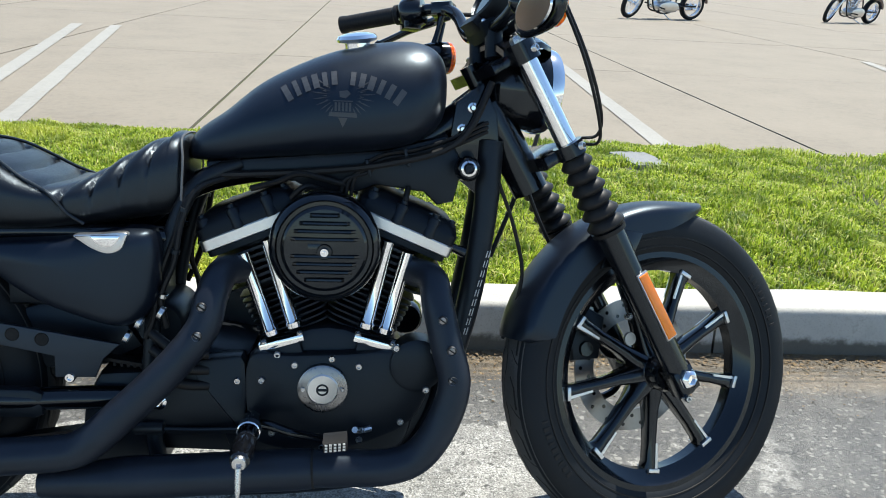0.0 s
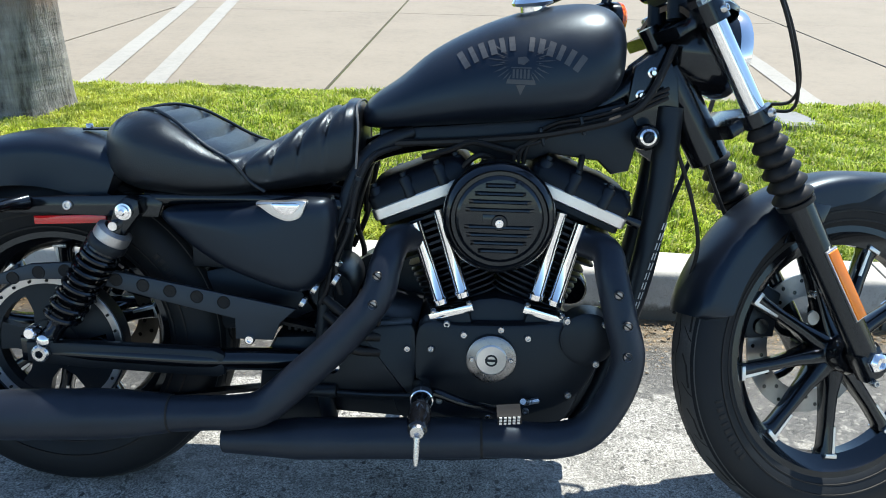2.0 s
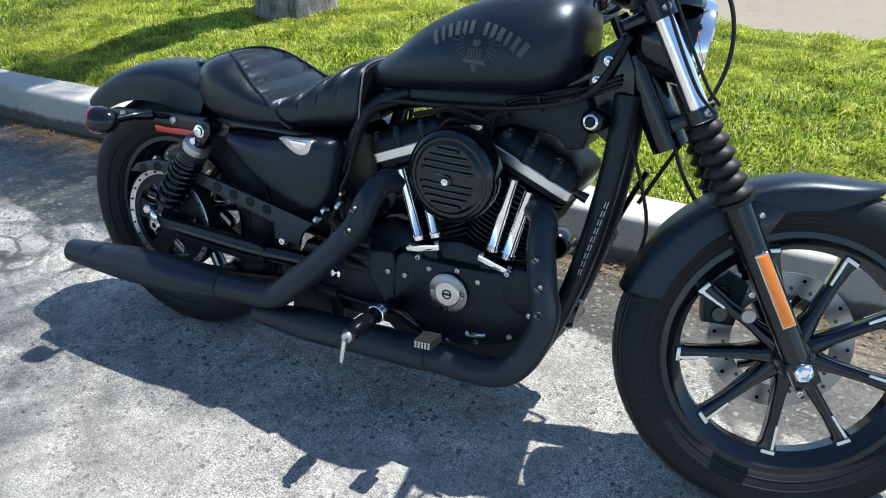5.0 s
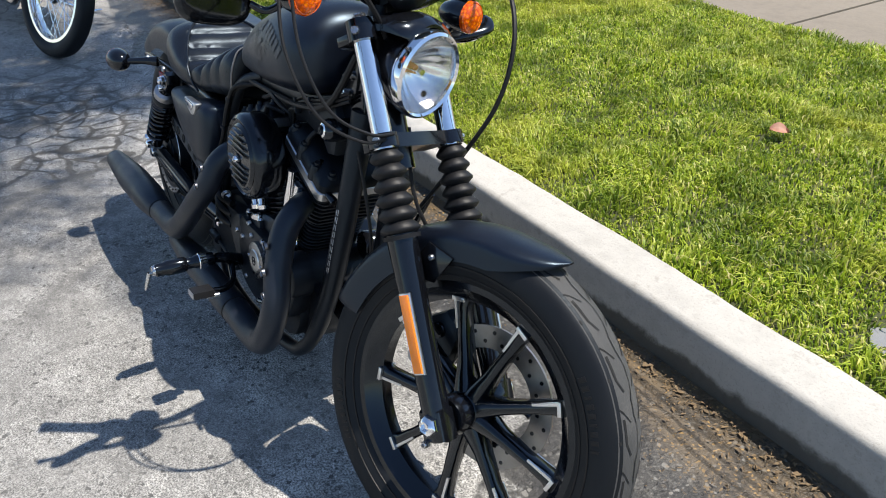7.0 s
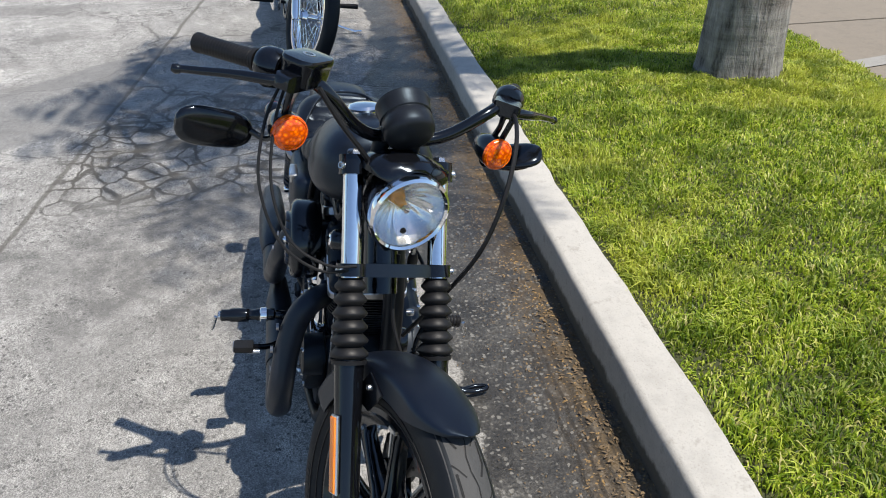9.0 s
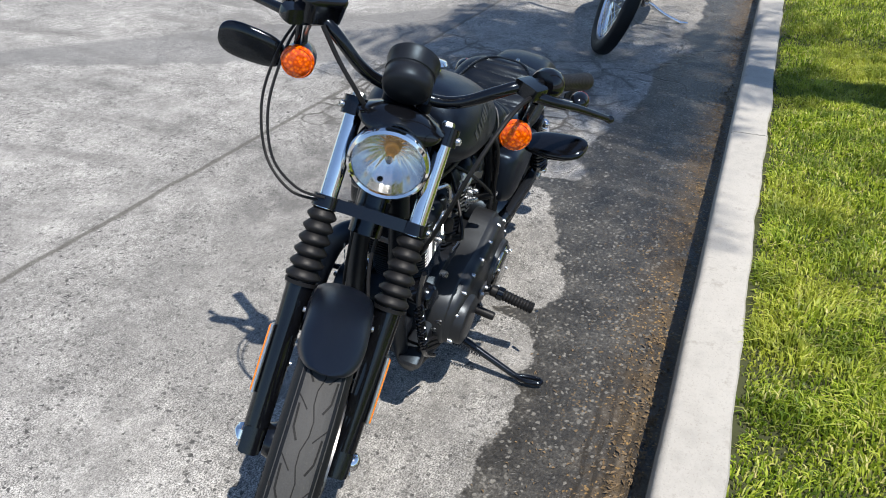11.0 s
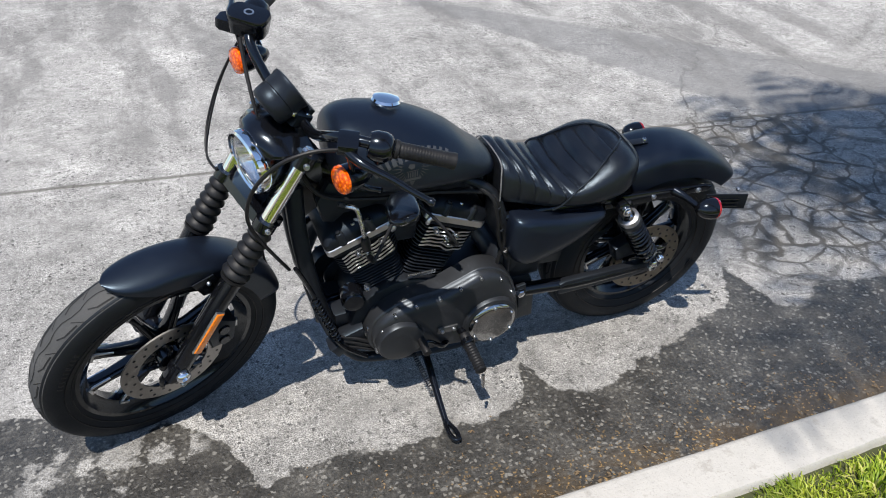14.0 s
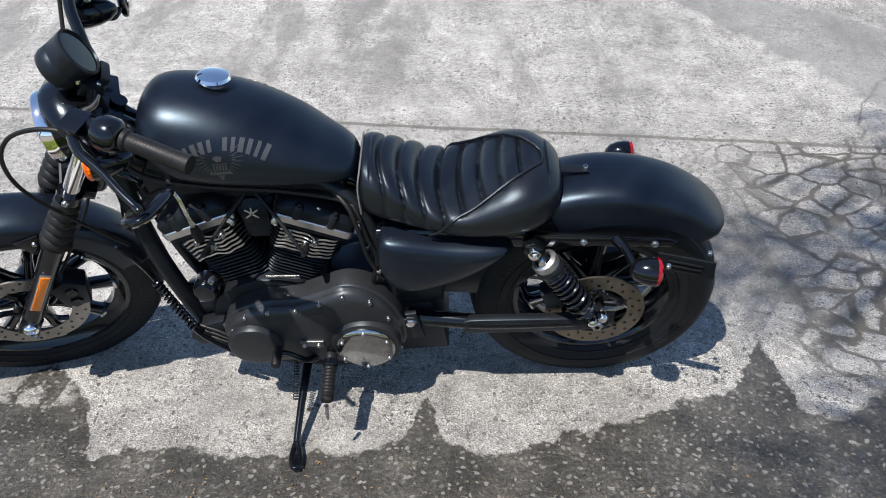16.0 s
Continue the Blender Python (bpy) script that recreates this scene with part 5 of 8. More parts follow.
lathe(bm, [(0.0, 0.188), (0.007, 0.188), (0.0085, 0.185), (0.0085, 0.176)], AIR - Vector((0, 0, 0.004)), (0, -1, 0), 18)
lathe(bm, [(0.0, 0.1905), (0.003, 0.1905), (0.003, 0.186)], AIR - Vector((0, 0, 0.004)), (0, -1, 0), 6)
part("centre_bolt", bm, CHROME, air, "bright centre bolt")
bm = B()
lathe(bm, [(0.0, 0.182), (0.0125, 0.182), (0.0145, 0.179), (0.0145, 0.17)], AIR - Vector((0, 0, 0.004)), (0, -1, 0), 20)
block(bm, (AIR.x - 0.018, -0.177, AIR.z), (0.022, 0.006, 0.02), 0.001)
part("bolt_boss", bm, GLOSS, air)
bm = B()
tube(bm, [(0.843, -0.12, 0.6), (0.843, -0.06, 0.6), (0.845, 0.01, 0.6)], 0.045, 20, 3)
block(bm, (0.845, 0.03, 0.6), (0.07, 0.07, 0.08), 0.01)
part("intake", bm, CASE, engine, "black intake body between the cylinders")

# right-hand covers
bm = B()
prism(bm, [v.to_2d() for v in spline([(0.703, 0.385, 0), (0.703, 0.25, 0), (0.74, 0.212, 0), (0.83, 0.2, 0), (0.92, 0.218, 0), (1.0, 0.258, 0), (1.035, 0.32, 0), (1.03, 0.37, 0), (0.985, 0.4, 0), (0.87, 0.395, 0), (0.78, 0.392, 0)], 5, True)], -0.128, -0.08, 0.008)
cam_cover = part("cam_cover", bm, CASE, moto, "satin black cam cover")
bm = B()
prism(bm, [v.to_2d() for v in spline([(0.512, 0.345, 0), (0.515, 0.25, 0), (0.55, 0.236, 0), (0.69, 0.236, 0), (0.697, 0.25, 0), (0.697, 0.375, 0), (0.66, 0.386, 0), (0.56, 0.37, 0)], 3, True)], -0.126, -0.08, 0.006)
sprocket_cover = part("sprocket_cover", bm, CASE, moto, "satin black sprocket cover")
bm = B()
lathe(bm, [(0.0, 0.14), (0.042, 0.14), (0.05, 0.136), (0.052, 0.12), (0.052, 0.09)], (1.013, 0, 0.376), (0, -1, 0), 40)
part("gear_cover_cap", bm, CASE, cam_cover)
bm = B()
lathe(bm, [(0.0, 0.1415), (0.041, 0.1415), (0.046, 0.139), (0.047, 0.12)], (0.839, 0, 0.331), (0, -1, 0), 48)
timer = part("timer_cover", bm, surface("satin_dark_chrome", (0.25, 0.255, 0.265), 0.3, metal=1.0), moto, "round timer cover with a bright centre")
bm = B()
lathe(bm, [(0.0, 0.144), (0.027, 0.144), (0.0295, 0.142), (0.0295, 0.13)], (0.839, 0, 0.331), (0, -1, 0), 40)
part("timer_centre", bm, ALU, timer, "brushed aluminium centre")
bm = B()
lathe(bm, [(0.008, 0.1438), (0.0115, 0.1438), (0.0115, 0.1448), (0.008, 0.1448)], (0.839, 0, 0.331), (0, -1, 0), 24, close=True)
block(bm, (0.839, -0.1445, 0.331), (0.018, 0.001, 0.005), 0.0002)
part("timer_mark", bm, CASE, timer, "plain dark ring mark")
for tag, spots, par in (("timer_screw", [(0.803, 0.331), (0.875, 0.331)], timer),):
    bm = B()
    for sx, sz in spots:
        bolt_head(bm, (sx, -0.1405, sz), (0, -1, 0), 0.0045, 0.004)
    part(tag, bm, SCREW, par)
for sx, sz, sy in ((0.727, 0.344, 0.128), (0.755, 0.391, 0.122), (0.855, 0.386, 0.127), (0.905, 0.372, 0.128), (0.745, 0.24, 0.126), (0.838, 0.21, 0.126), (0.908, 0.226, 0.126), (0.985, 0.262, 0.127), (0.973, 0.412, 0.139), (1.042, 0.408, 0.139), (1.03, 0.331, 0.139), (0.787, 0.374, 0.128), (0.683, 0.342, 0.126)):
    bm = B()
    bolt_head(bm, (sx, -sy, sz), (0, -1, 0), 0.0066, 0.0055)
    part("cover_screw", bm, SCREW, cam_cover, "bright cover screw")
bm = B()
lathe(bm, [(0.0, 0.135), (0.008, 0.137), (0.014, 0.134), (0.015, 0.12)], (0.543, 0, 0.302), (0, -1, 0), 20)
part("pivot_cap", bm, CHROME, sprocket_cover, "bright swingarm pivot cap")

# left-hand primary cover
bm = B()
outline = [v.to_2d() for v in spline([(0.5, 0.285, 0), (0.525, 0.215, 0), (0.585, 0.183, 0), (0.66, 0.19, 0), (0.76, 0.2, 0), (0.88, 0.2, 0), (0.945, 0.235, 0), (0.965, 0.29, 0), (0.948, 0.35, 0), (0.9, 0.39, 0), (0.835, 0.412, 0), (0.765, 0.418, 0), (0.705, 0.443, 0), (0.64, 0.468, 0), (0.575, 0.448, 0), (0.525, 0.385, 0)], 5, True)]
mid = Vector((0.73, 0.3))
rings = []
for f, y in ((1.03, 0.09), (1.03, 0.143), (1.022, 0.147), (0.995, 0.149), (0.985, 0.16), (0.95, 0.17), (0.88, 0.177), (0.7, 0.181), (0.35, 0.182), (0.05, 0.182)):
    rings.append([Vector((mid.x + (q.x - mid.x) * f, y, mid.y + (q.y - mid.y) * f)) for q in outline])
loft(bm, rings)
primary = part("primary_cover", bm, CASE_SUNLIT, moto, "satin black primary drive cover", None, 55)
bm = B()
rings = []
for f, y in ((1.0, 0.15), (1.0, 0.186), (0.94, 0.195), (0.8, 0.199), (0.4, 0.2), (0.05, 0.2)):
    rings.append([Vector((0.885 + 0.072 * f * math.cos(a), y, 0.287 + 0.072 * f * math.sin(a))) for a in (2 * math.pi * i / 40 for i in range(40))])
loft(bm, rings)
part("primary_bulge", bm, CASE_SUNLIT, primary)
DERBY = Vector((0.598, 0, 0.285))
bm = B()
lathe(bm, [(0.09, 0.15), (0.091, 0.18), (0.086, 0.192), (0.078, 0.194), (0.0, 0.194)], DERBY, (0, 1, 0), 56)
part("derby_seat", bm, CASE_SUNLIT, primary)
bm = B()
lathe(bm, [(0.0755, 0.193), (0.0755, 0.198), (0.071, 0.203), (0.062, 0.2055), (0.0, 0.2075)], DERBY, (0, 1, 0), 56)
derby = part("derby_cover", bm, surface("polished_grey_derby_cover", (0.36, 0.365, 0.37), 0.12, metal=1.0), moto, "polished round derby cover")
bm = B()
for k in range(6):
    a = 2 * math.pi * k / 6 + 0.5
    bolt_head(bm, DERBY + Vector((0.067 * math.cos(a), 0.204, 0.067 * math.sin(a))), (0, 1, 0), 0.005, 0.005)
part("derby_screw", bm, SCREW, derby, "bright screw")
bm = B()
block(bm, (0.738, 0.185, 0.29), (0.062, 0.008, 0.024), 0.004)
part("inspection_cover", bm, surface("grey_inspection_cover", (0.13, 0.13, 0.13), 0.35, metal=0.8), primary, "small grey inspection cover")
bm = B()
for sx, sz in ((0.72, 0.29), (0.757, 0.29), (0.535, 0.375), (0.578, 0.436), (0.644, 0.456), (0.705, 0.432), (0.767, 0.408), (0.838, 0.4), (0.9, 0.38), (0.938, 0.33), (0.95, 0.25), (0.66, 0.2), (0.51, 0.26)):
    bolt_head(bm, (sx, 0.186 if sx in (0.72, 0.757) else 0.167, sz), (0, 1, 0), 0.006, 0.01)
part("primary_screw", bm, SCREW, primary, "bright primary cover screws")
bm = B()
for sx in (0.575, 0.605, 0.635):
    block(bm, (sx, 0.12, 0.425), (0.02, 0.05, 0.03), 0.005)
part("starter_housing", bm, CASE, engine)
bm = B()
lathe(bm, [(0.0, 0.0), (0.034, 0.0), (0.038, 0.006), (0.038, 0.085), (0.032, 0.095), (0.0, 0.097)], (1.0, 0.0, 0.3), (1, 0, -0.12), 32)
part("oil_filter", bm, GLOSS, engine, "gloss black oil filter")
bm = B()
block(bm, (0.8, 0.1, 0.455), (0.085, 0.006, 0.012), 0.002)
part("chrome_tag", bm, STEEL, engine, "small steel plate on the engine")

# small fittings on the left of the engine
bm = B()
lathe(bm, [(0.0, 0.0), (0.03, 0.0), (0.034, 0.006), (0.034, 0.05), (0.028, 0.058), (0.0, 0.06)], (1.0, 0.06, 0.41), (0.1, 1, 0), 28)
part("oil_pressure_can", bm, GLOSS, engine, "small black canister before the engine")
for fx, fy, fz in ((0.99, 0.094, 0.577), (0.924, 0.094, 0.603), (0.704, 0.094, 0.574), (0.765, 0.094, 0.6)):
    bm = B()
    bolt_head(bm, (fx, fy, fz), (0, 1, 0.1), 0.0085, 0.012)
    part("head_bolt", bm, SCREW, engine, "bright head bolt")
bm = B()
tube(bm, [(1.035, 0.05, 0.72), (1.02, 0.085, 0.737), (1.0, 0.1, 0.735), (0.988, 0.108, 0.69), (0.977, 0.112, 0.63)], 0.006, 8, 6)
part("plug_lead", bm, STEEL, engine, "grey sleeved ignition lead")
bm = B()
lathe(bm, [(0.006, 0.0), (0.012, 0.002), (0.013, 0.03), (0.009, 0.045), (0.006, 0.046)], (0.972, 0.113, 0.6), (0.15, 0, 1), 14, close=True)
part("plug_boot", bm, RUBBER, engine, "black rubber plug boot")
for cx, cy, cz, r in ((0.962, 0.13, 0.312, 0.009), (0.965, 0.12, 0.285, 0.008), (0.945, 0.13, 0.25, 0.009), (0.99, 0.11, 0.26, 0.007), (1.02, 0.1, 0.232, 0.008), (0.97, 0.12, 0.47, 0.009)):
    bm = B()
    bolt_head(bm, (cx, cy, cz), (0.3, 1, 0.2), r, 0.014)
    part("case_bolt", bm, SCREW, engine, "bright case bolt")
bm = B()
block(bm, (1.0, 0.1, 0.27), (0.07, 0.05, 0.06), 0.012, rot_y(20))
block(bm, (1.045, 0.1, 0.24), (0.05, 0.06, 0.045), 0.01, rot_y(35))
part("front_mount_bracket", bm, CASE, engine, "black cast engine mount bracket")
for hz in (0.0, 0.018, 0.036):
    bm = B()
    tube(bm, [(1.05, 0.115, 0.25 + hz), (0.99, 0.13, 0.235 + hz), (0.93, 0.14, 0.215 + hz * 0.6), (0.86, 0.13, 0.18)], 0.005, 8, 5)
    part("oil_line", bm, RUBBER, engine, "black oil line")
bm = B()
lathe(bm, [(0.0, 0.02), (0.012, 0.018), (0.017, 0.01), (0.018, 0.0)], (0.483, 0.135, 0.325), (0, 1, 0), 6)
part("pivot_nut", bm, CHROME, engine, "bright swingarm pivot nut")
bm = B()
block(bm, (0.472, 0.135, 0.305), (0.03, 0.014, 0.1), 0.004, rot_y(12))
part("pivot_plate", bm, CASE, engine, "black pivot plate")
# stabiliser link and brackets at the right front
bm = B()
tube(bm, [(1.03, -0.05, 0.64), (1.06, -0.07, 0.6), (1.1, -0.065, 0.58)], [0.011, 0.007, 0.011], 10, 4)
lathe(bm, [(0.0, 0.0), (0.014, 0.0), (0.015, 0.012), (0.0, 0.014)], (1.035, -0.06, 0.64), (0, -1, 0), 16)
part("stabiliser_link", bm, GLOSS, engine, "black engine stabiliser link")

# ---- exhaust ----
bm = B()
tube(bm, [(1.0, -0.085, 0.545), (1.035, -0.125, 0.54), (1.045, -0.155, 0.5), (1.062, -0.175, 0.43), (1.078, -0.185, 0.36), (1.058, -0.19, 0.285), (1.015, -0.19, 0.222), (0.955, -0.19, 0.2), (0.88, -0.188, 0.198), (0.82, -0.187, 0.197)], [0.026, 0.028, 0.029, 0.0295, 0.03, 0.031, 0.032, 0.033, 0.034, 0.035], 24, 8)
front_pipe = part("front_exhaust_pipe", bm, EXHAUST, moto, "matte black front exhaust pipe")
bm = B()
lathe(bm, [(0.0, 0.0), (0.035, 0.0), (0.0365, 0.004), (0.0375, 0.03), (0.038, 0.24), (0.039, 0.33), (0.032, 0.4), (0.0255, 0.474), (0.0225, 0.476), (0.021, 0.46), (0.0, 0.44)], (0.825, -0.187, 0.197), (-1, 0.0, -0.05), 36)
front_muffler = part("front_muffler", bm, EXHAUST, moto, "matte black front muffler")
bm = B()
lathe(bm, [(0.033, -0.0035), (0.0362, -0.003), (0.0362, 0.001), (0.033, 0.0015)], (0.825, -0.187, 0.197), (-1, 0.0, -0.05), 36, close=True)
part("muffler_joint", bm, GROOVE, front_muffler, "dark joint between pipe and muffler")
bm = B()
tube(bm, [(0.69, -0.085, 0.545), (0.66, -0.125, 0.545), (0.645, -0.16, 0.51), (0.63, -0.18, 0.455), (0.575, -0.195, 0.385), (0.5, -0.2, 0.31), (0.435, -0.204, 0.252), (0.39, -0.206, 0.238), (0.33, -0.207, 0.234), (0.26, -0.207, 0.229)], [0.026, 0.028, 0.029, 0.0295, 0.03, 0.031, 0.032, 0.032, 0.032, 0.033], 24, 8)
rear_pipe = part("rear_exhaust_pipe", bm, EXHAUST, moto, "matte black rear exhaust pipe")
bm = B()
lathe(bm, [(0.0, 0.0), (0.0335, 0.0), (0.035, 0.003), (0.0445, 0.085), (0.0465, 0.13), (0.0465, 0.29), (0.0445, 0.33), (0.036, 0.45), (0.0315, 0.51), (0.028, 0.513), (0.026, 0.5), (0.0, 0.49)], (0.262, -0.207, 0.2295), (-1, -0.01, -0.05), 40)
rear_muffler = part("rear_muffler", bm, EXHAUST, moto, "matte black rear muffler")
bm = B()
lathe(bm, [(0.031, -0.0035), (0.0342, -0.003), (0.0342, 0.0005), (0.031, 0.001)], (0.262, -0.207, 0.2295), (-1, -0.01, -0.05), 36, close=True)
part("muffler_joint", bm, GROOVE, rear_muffler, "dark joint between pipe and muffler")
for par, spots in ((front_pipe, [(1.051, 0.482), (1.068, 0.43), (1.072, 0.375)]), (rear_pipe, [(0.634, 0.5), (0.628, 0.452)])):
    for sx, sz in spots:
        bm = B()
        near = -0.197 if par is front_pipe else -0.196
        lathe(bm, [(0.0, 0.004), (0.006, 0.003), (0.008, 0.006), (0.009, 0.0)], (sx, near - (0.012 if sz < 0.47 else 0), sz), (0, -1, 0), 16)
        screw = part("shield_screw", bm, DULL_SCREW, par, "slotted heat shield screw")
        bm = B()
        block(bm, (sx, near - (0.012 if sz < 0.47 else 0) - 0.0048, sz), (0.013, 0.0016, 0.0022), 0.0003, rot_y(35))
        part("slot", bm, GROOVE, screw)

# ---- frame ----
bm = B()
tube(bm, [(1.13, 0, 0.86), (0.98, 0, 0.765), (0.8, 0, 0.735), (0.62, 0, 0.7), (0.5, 0, 0.63)], [0.034, 0.03, 0.026, 0.024, 0.022], 16, 8)
tube(bm, [tuple(STEM + FORK_UP * 0.47), tuple(STEM + FORK_UP * 0.66)], 0.036, 24, 2)
frame_part = part("frame", bm, GLOSS, moto, "gloss black tubular steel frame")
for sd in (-1, 1):
    bm = B()
    tube(bm, [(1.145, sd * 0.03, 0.79), (1.14, sd * 0.045, 0.66), (1.118, sd * 0.055, 0.5), (1.085, sd * 0.06, 0.36), (1.045, sd * 0.07, 0.24), (1.0, sd * 0.08, 0.165), (0.94, sd * 0.09, 0.135), (0.75, sd * 0.11, 0.125), (0.58, sd * 0.11, 0.135), (0.53, sd * 0.105, 0.2), (0.525, sd * 0.1, 0.4), (0.55, sd * 0.095, 0.56), (0.6, sd * 0.08, 0.69), (0.68, sd * 0.05, 0.735)], [0.026, 0.024, 0.0235, 0.0225, 0.02, 0.018, 0.017, 0.017, 0.017, 0.016, 0.015, 0.015, 0.015, 0.015], 14, 6)
    part("frame_rail", bm, CASE, frame_part)
    bm = B()
    tube(bm, [(0.56, sd * 0.09, 0.6), (0.42, sd * 0.1, 0.61), (0.2, sd * 0.1, 0.605)], 0.016, 12, 6)
    part("seat_rail", bm, GLOSS, frame_part)
    bm = B()
    prism(bm, [(1.06, 0.735), (1.075, 0.86), (1.125, 0.9), (1.155, 0.84), (1.165, 0.74), (1.12, 0.69)], 0.022, 0.042, 0.004)
    gus = part("neck_gusset", bm, GLOSS, frame_part, "", Matrix.Diagonal((1, sd, 1, 1)))
bm = B()
prism(bm, [(0.62, 0.738), (0.95, 0.77), (1.06, 0.8), (1.092, 0.745), (1.076, 0.675), (1.045, 0.668), (1.02, 0.692), (0.93, 0.703), (0.9, 0.69), (0.815, 0.686), (0.78, 0.705), (0.7, 0.71), (0.62, 0.7)], -0.06, 0.06, 0.008)
tray = part("wiring_tray", bm, CASE, frame_part, "black cover under the tank")
for k in range(3):
    bm = B()
    o = 0.0085 * k
    tube(bm, [(1.135, -0.058, 0.826 - o), (1.06, -0.068, 0.792 - o), (1.0, -0.069, 0.772 - o), (0.945, -0.07, 0.762 - o), (0.908, -0.07, 0.742 - o), (0.888 - o, -0.068, 0.71), (0.882 - o, -0.06, 0.665)], 0.0036, 8, 6)
    part("cable", bm, RUBBER, tray, "thin black cable under the tank")
for cx, cz in ((0.985, 0.757), (0.915, 0.735)):
    bm = B()
    block(bm, (cx, -0.07, cz), (0.006, 0.014, 0.034), 0.002, rot_y(-14))
    part("cable_tie", bm, CASE, tray)
for pts in ([(0.88, -0.06, 0.7), (0.84, -0.075, 0.712), (0.79, -0.075, 0.722), (0.75, -0.07, 0.706), (0.7, -0.06, 0.69)],
            [(0.83, -0.06, 0.69), (0.8, -0.09, 0.7), (0.77, -0.08, 0.672)],
            [(0.99, -0.06, 0.7), (0.985, -0.075, 0.68), (0.98, -0.07, 0.655)],
            [(0.66, -0.065, 0.71), (0.61, -0.1, 0.69), (0.585, -0.112, 0.63), (0.572, -0.118, 0.56), (0.55, -0.122, 0.5), (0.558, -0.12, 0.44)],
            [(0.64, -0.06, 0.705), (0.595, -0.095, 0.675), (0.57, -0.108, 0.6), (0.545, -0.112, 0.53), (0.535, -0.118, 0.46), (0.52, -0.12, 0.42)],
            [(0.63, 0.06, 0.705), (0.595, 0.1, 0.68), (0.575, 0.11, 0.6), (0.555, 0.115, 0.53), (0.57, 0.12, 0.46), (0.56, 0.12, 0.4)],
            [(0.65, 0.065, 0.715), (0.61, 0.105, 0.69), (0.59, 0.118, 0.62), (0.575, 0.12, 0.54), (0.545, 0.124, 0.47)]):
    bm = B()
    tube(bm, pts, 0.0058, 8, 6)
    part("wire_loom", bm, RUBBER, tray, "black wire loom")
for cy in (-1, 1):
    for cx, cz, yy in ((0.575, 0.58, 0.117), (0.553, 0.5, 0.122), (0.59, 0.655, 0.108)):
        bm = B()
        lathe(bm, [(0.0062, -0.004), (0.0085, -0.0035), (0.0085, 0.0035), (0.0062, 0.004)], (cx, cy * yy, cz), (0.3, 0, 1), 12, close=True)
        part("loom_clip", bm, STEEL if cz < 0.52 else CASE, tray)
bm = B()
for bx, bz in ((1.106, 0.852), (1.088, 0.812)):
    lathe(bm, [(0.0, 0.06), (0.004, 0.06), (0.0055, 0.0575), (0.006, 0.053), (0.0095, 0.052), (0.0095, 0.03)], (bx, 0, bz), (0, -1, 0), 20)
part("neck_bolt", bm, CHROME, frame_part, "bright neck bolt")
bm = B()
lathe(bm, [(0.0, 0.098), (0.013, 0.098), (0.02, 0.093), (0.0235, 0.085), (0.0235, 0.03)], (1.098, 0, 0.733), (0, -1, 0.1), 32)
ign = part("ignition_switch", bm, GLOSS, moto, "ignition switch with a bright ring")
bm = B()
lathe(bm, [(0.0105, 0.099), (0.0105, 0.1005), (0.0145, 0.0985), (0.0148, 0.0965), (0.0105, 0.097)], (1.098, 0, 0.733), (0, -1, 0.1), 32, close=True)
part("switch_ring", bm, CHROME, ign, "chrome ring")
bm = B()
lathe(bm, [(0.0, 0.104), (0.007, 0.104), (0.009, 0.1), (0.009, 0.097)], (1.098, 0, 0.733), (0, -1, 0.1), 12)
block(bm, (1.098, -0.1035, 0.743), (0.004, 0.003, 0.022), 0.001, rot_y(35))
part("key_slot", bm, CASE, ign)
bm = B()
for i in range(9):
    block(bm, (1.142 - 0.0045 * i, -0.0815, 0.58 - 0.019 * i), (0.002, 0.001, 0.013), 0.0002, rot_y(14))
    block(bm, (1.147 - 0.0045 * i, -0.0805, 0.58 - 0.019 * i), (0.0018, 0.001, 0.015), 0.0002, rot_y(14))
part("frame_decal", bm, surface("white_decal_bars", (0.4, 0.4, 0.4), 0.5), frame_part, "small white rows of unreadable print as bars")

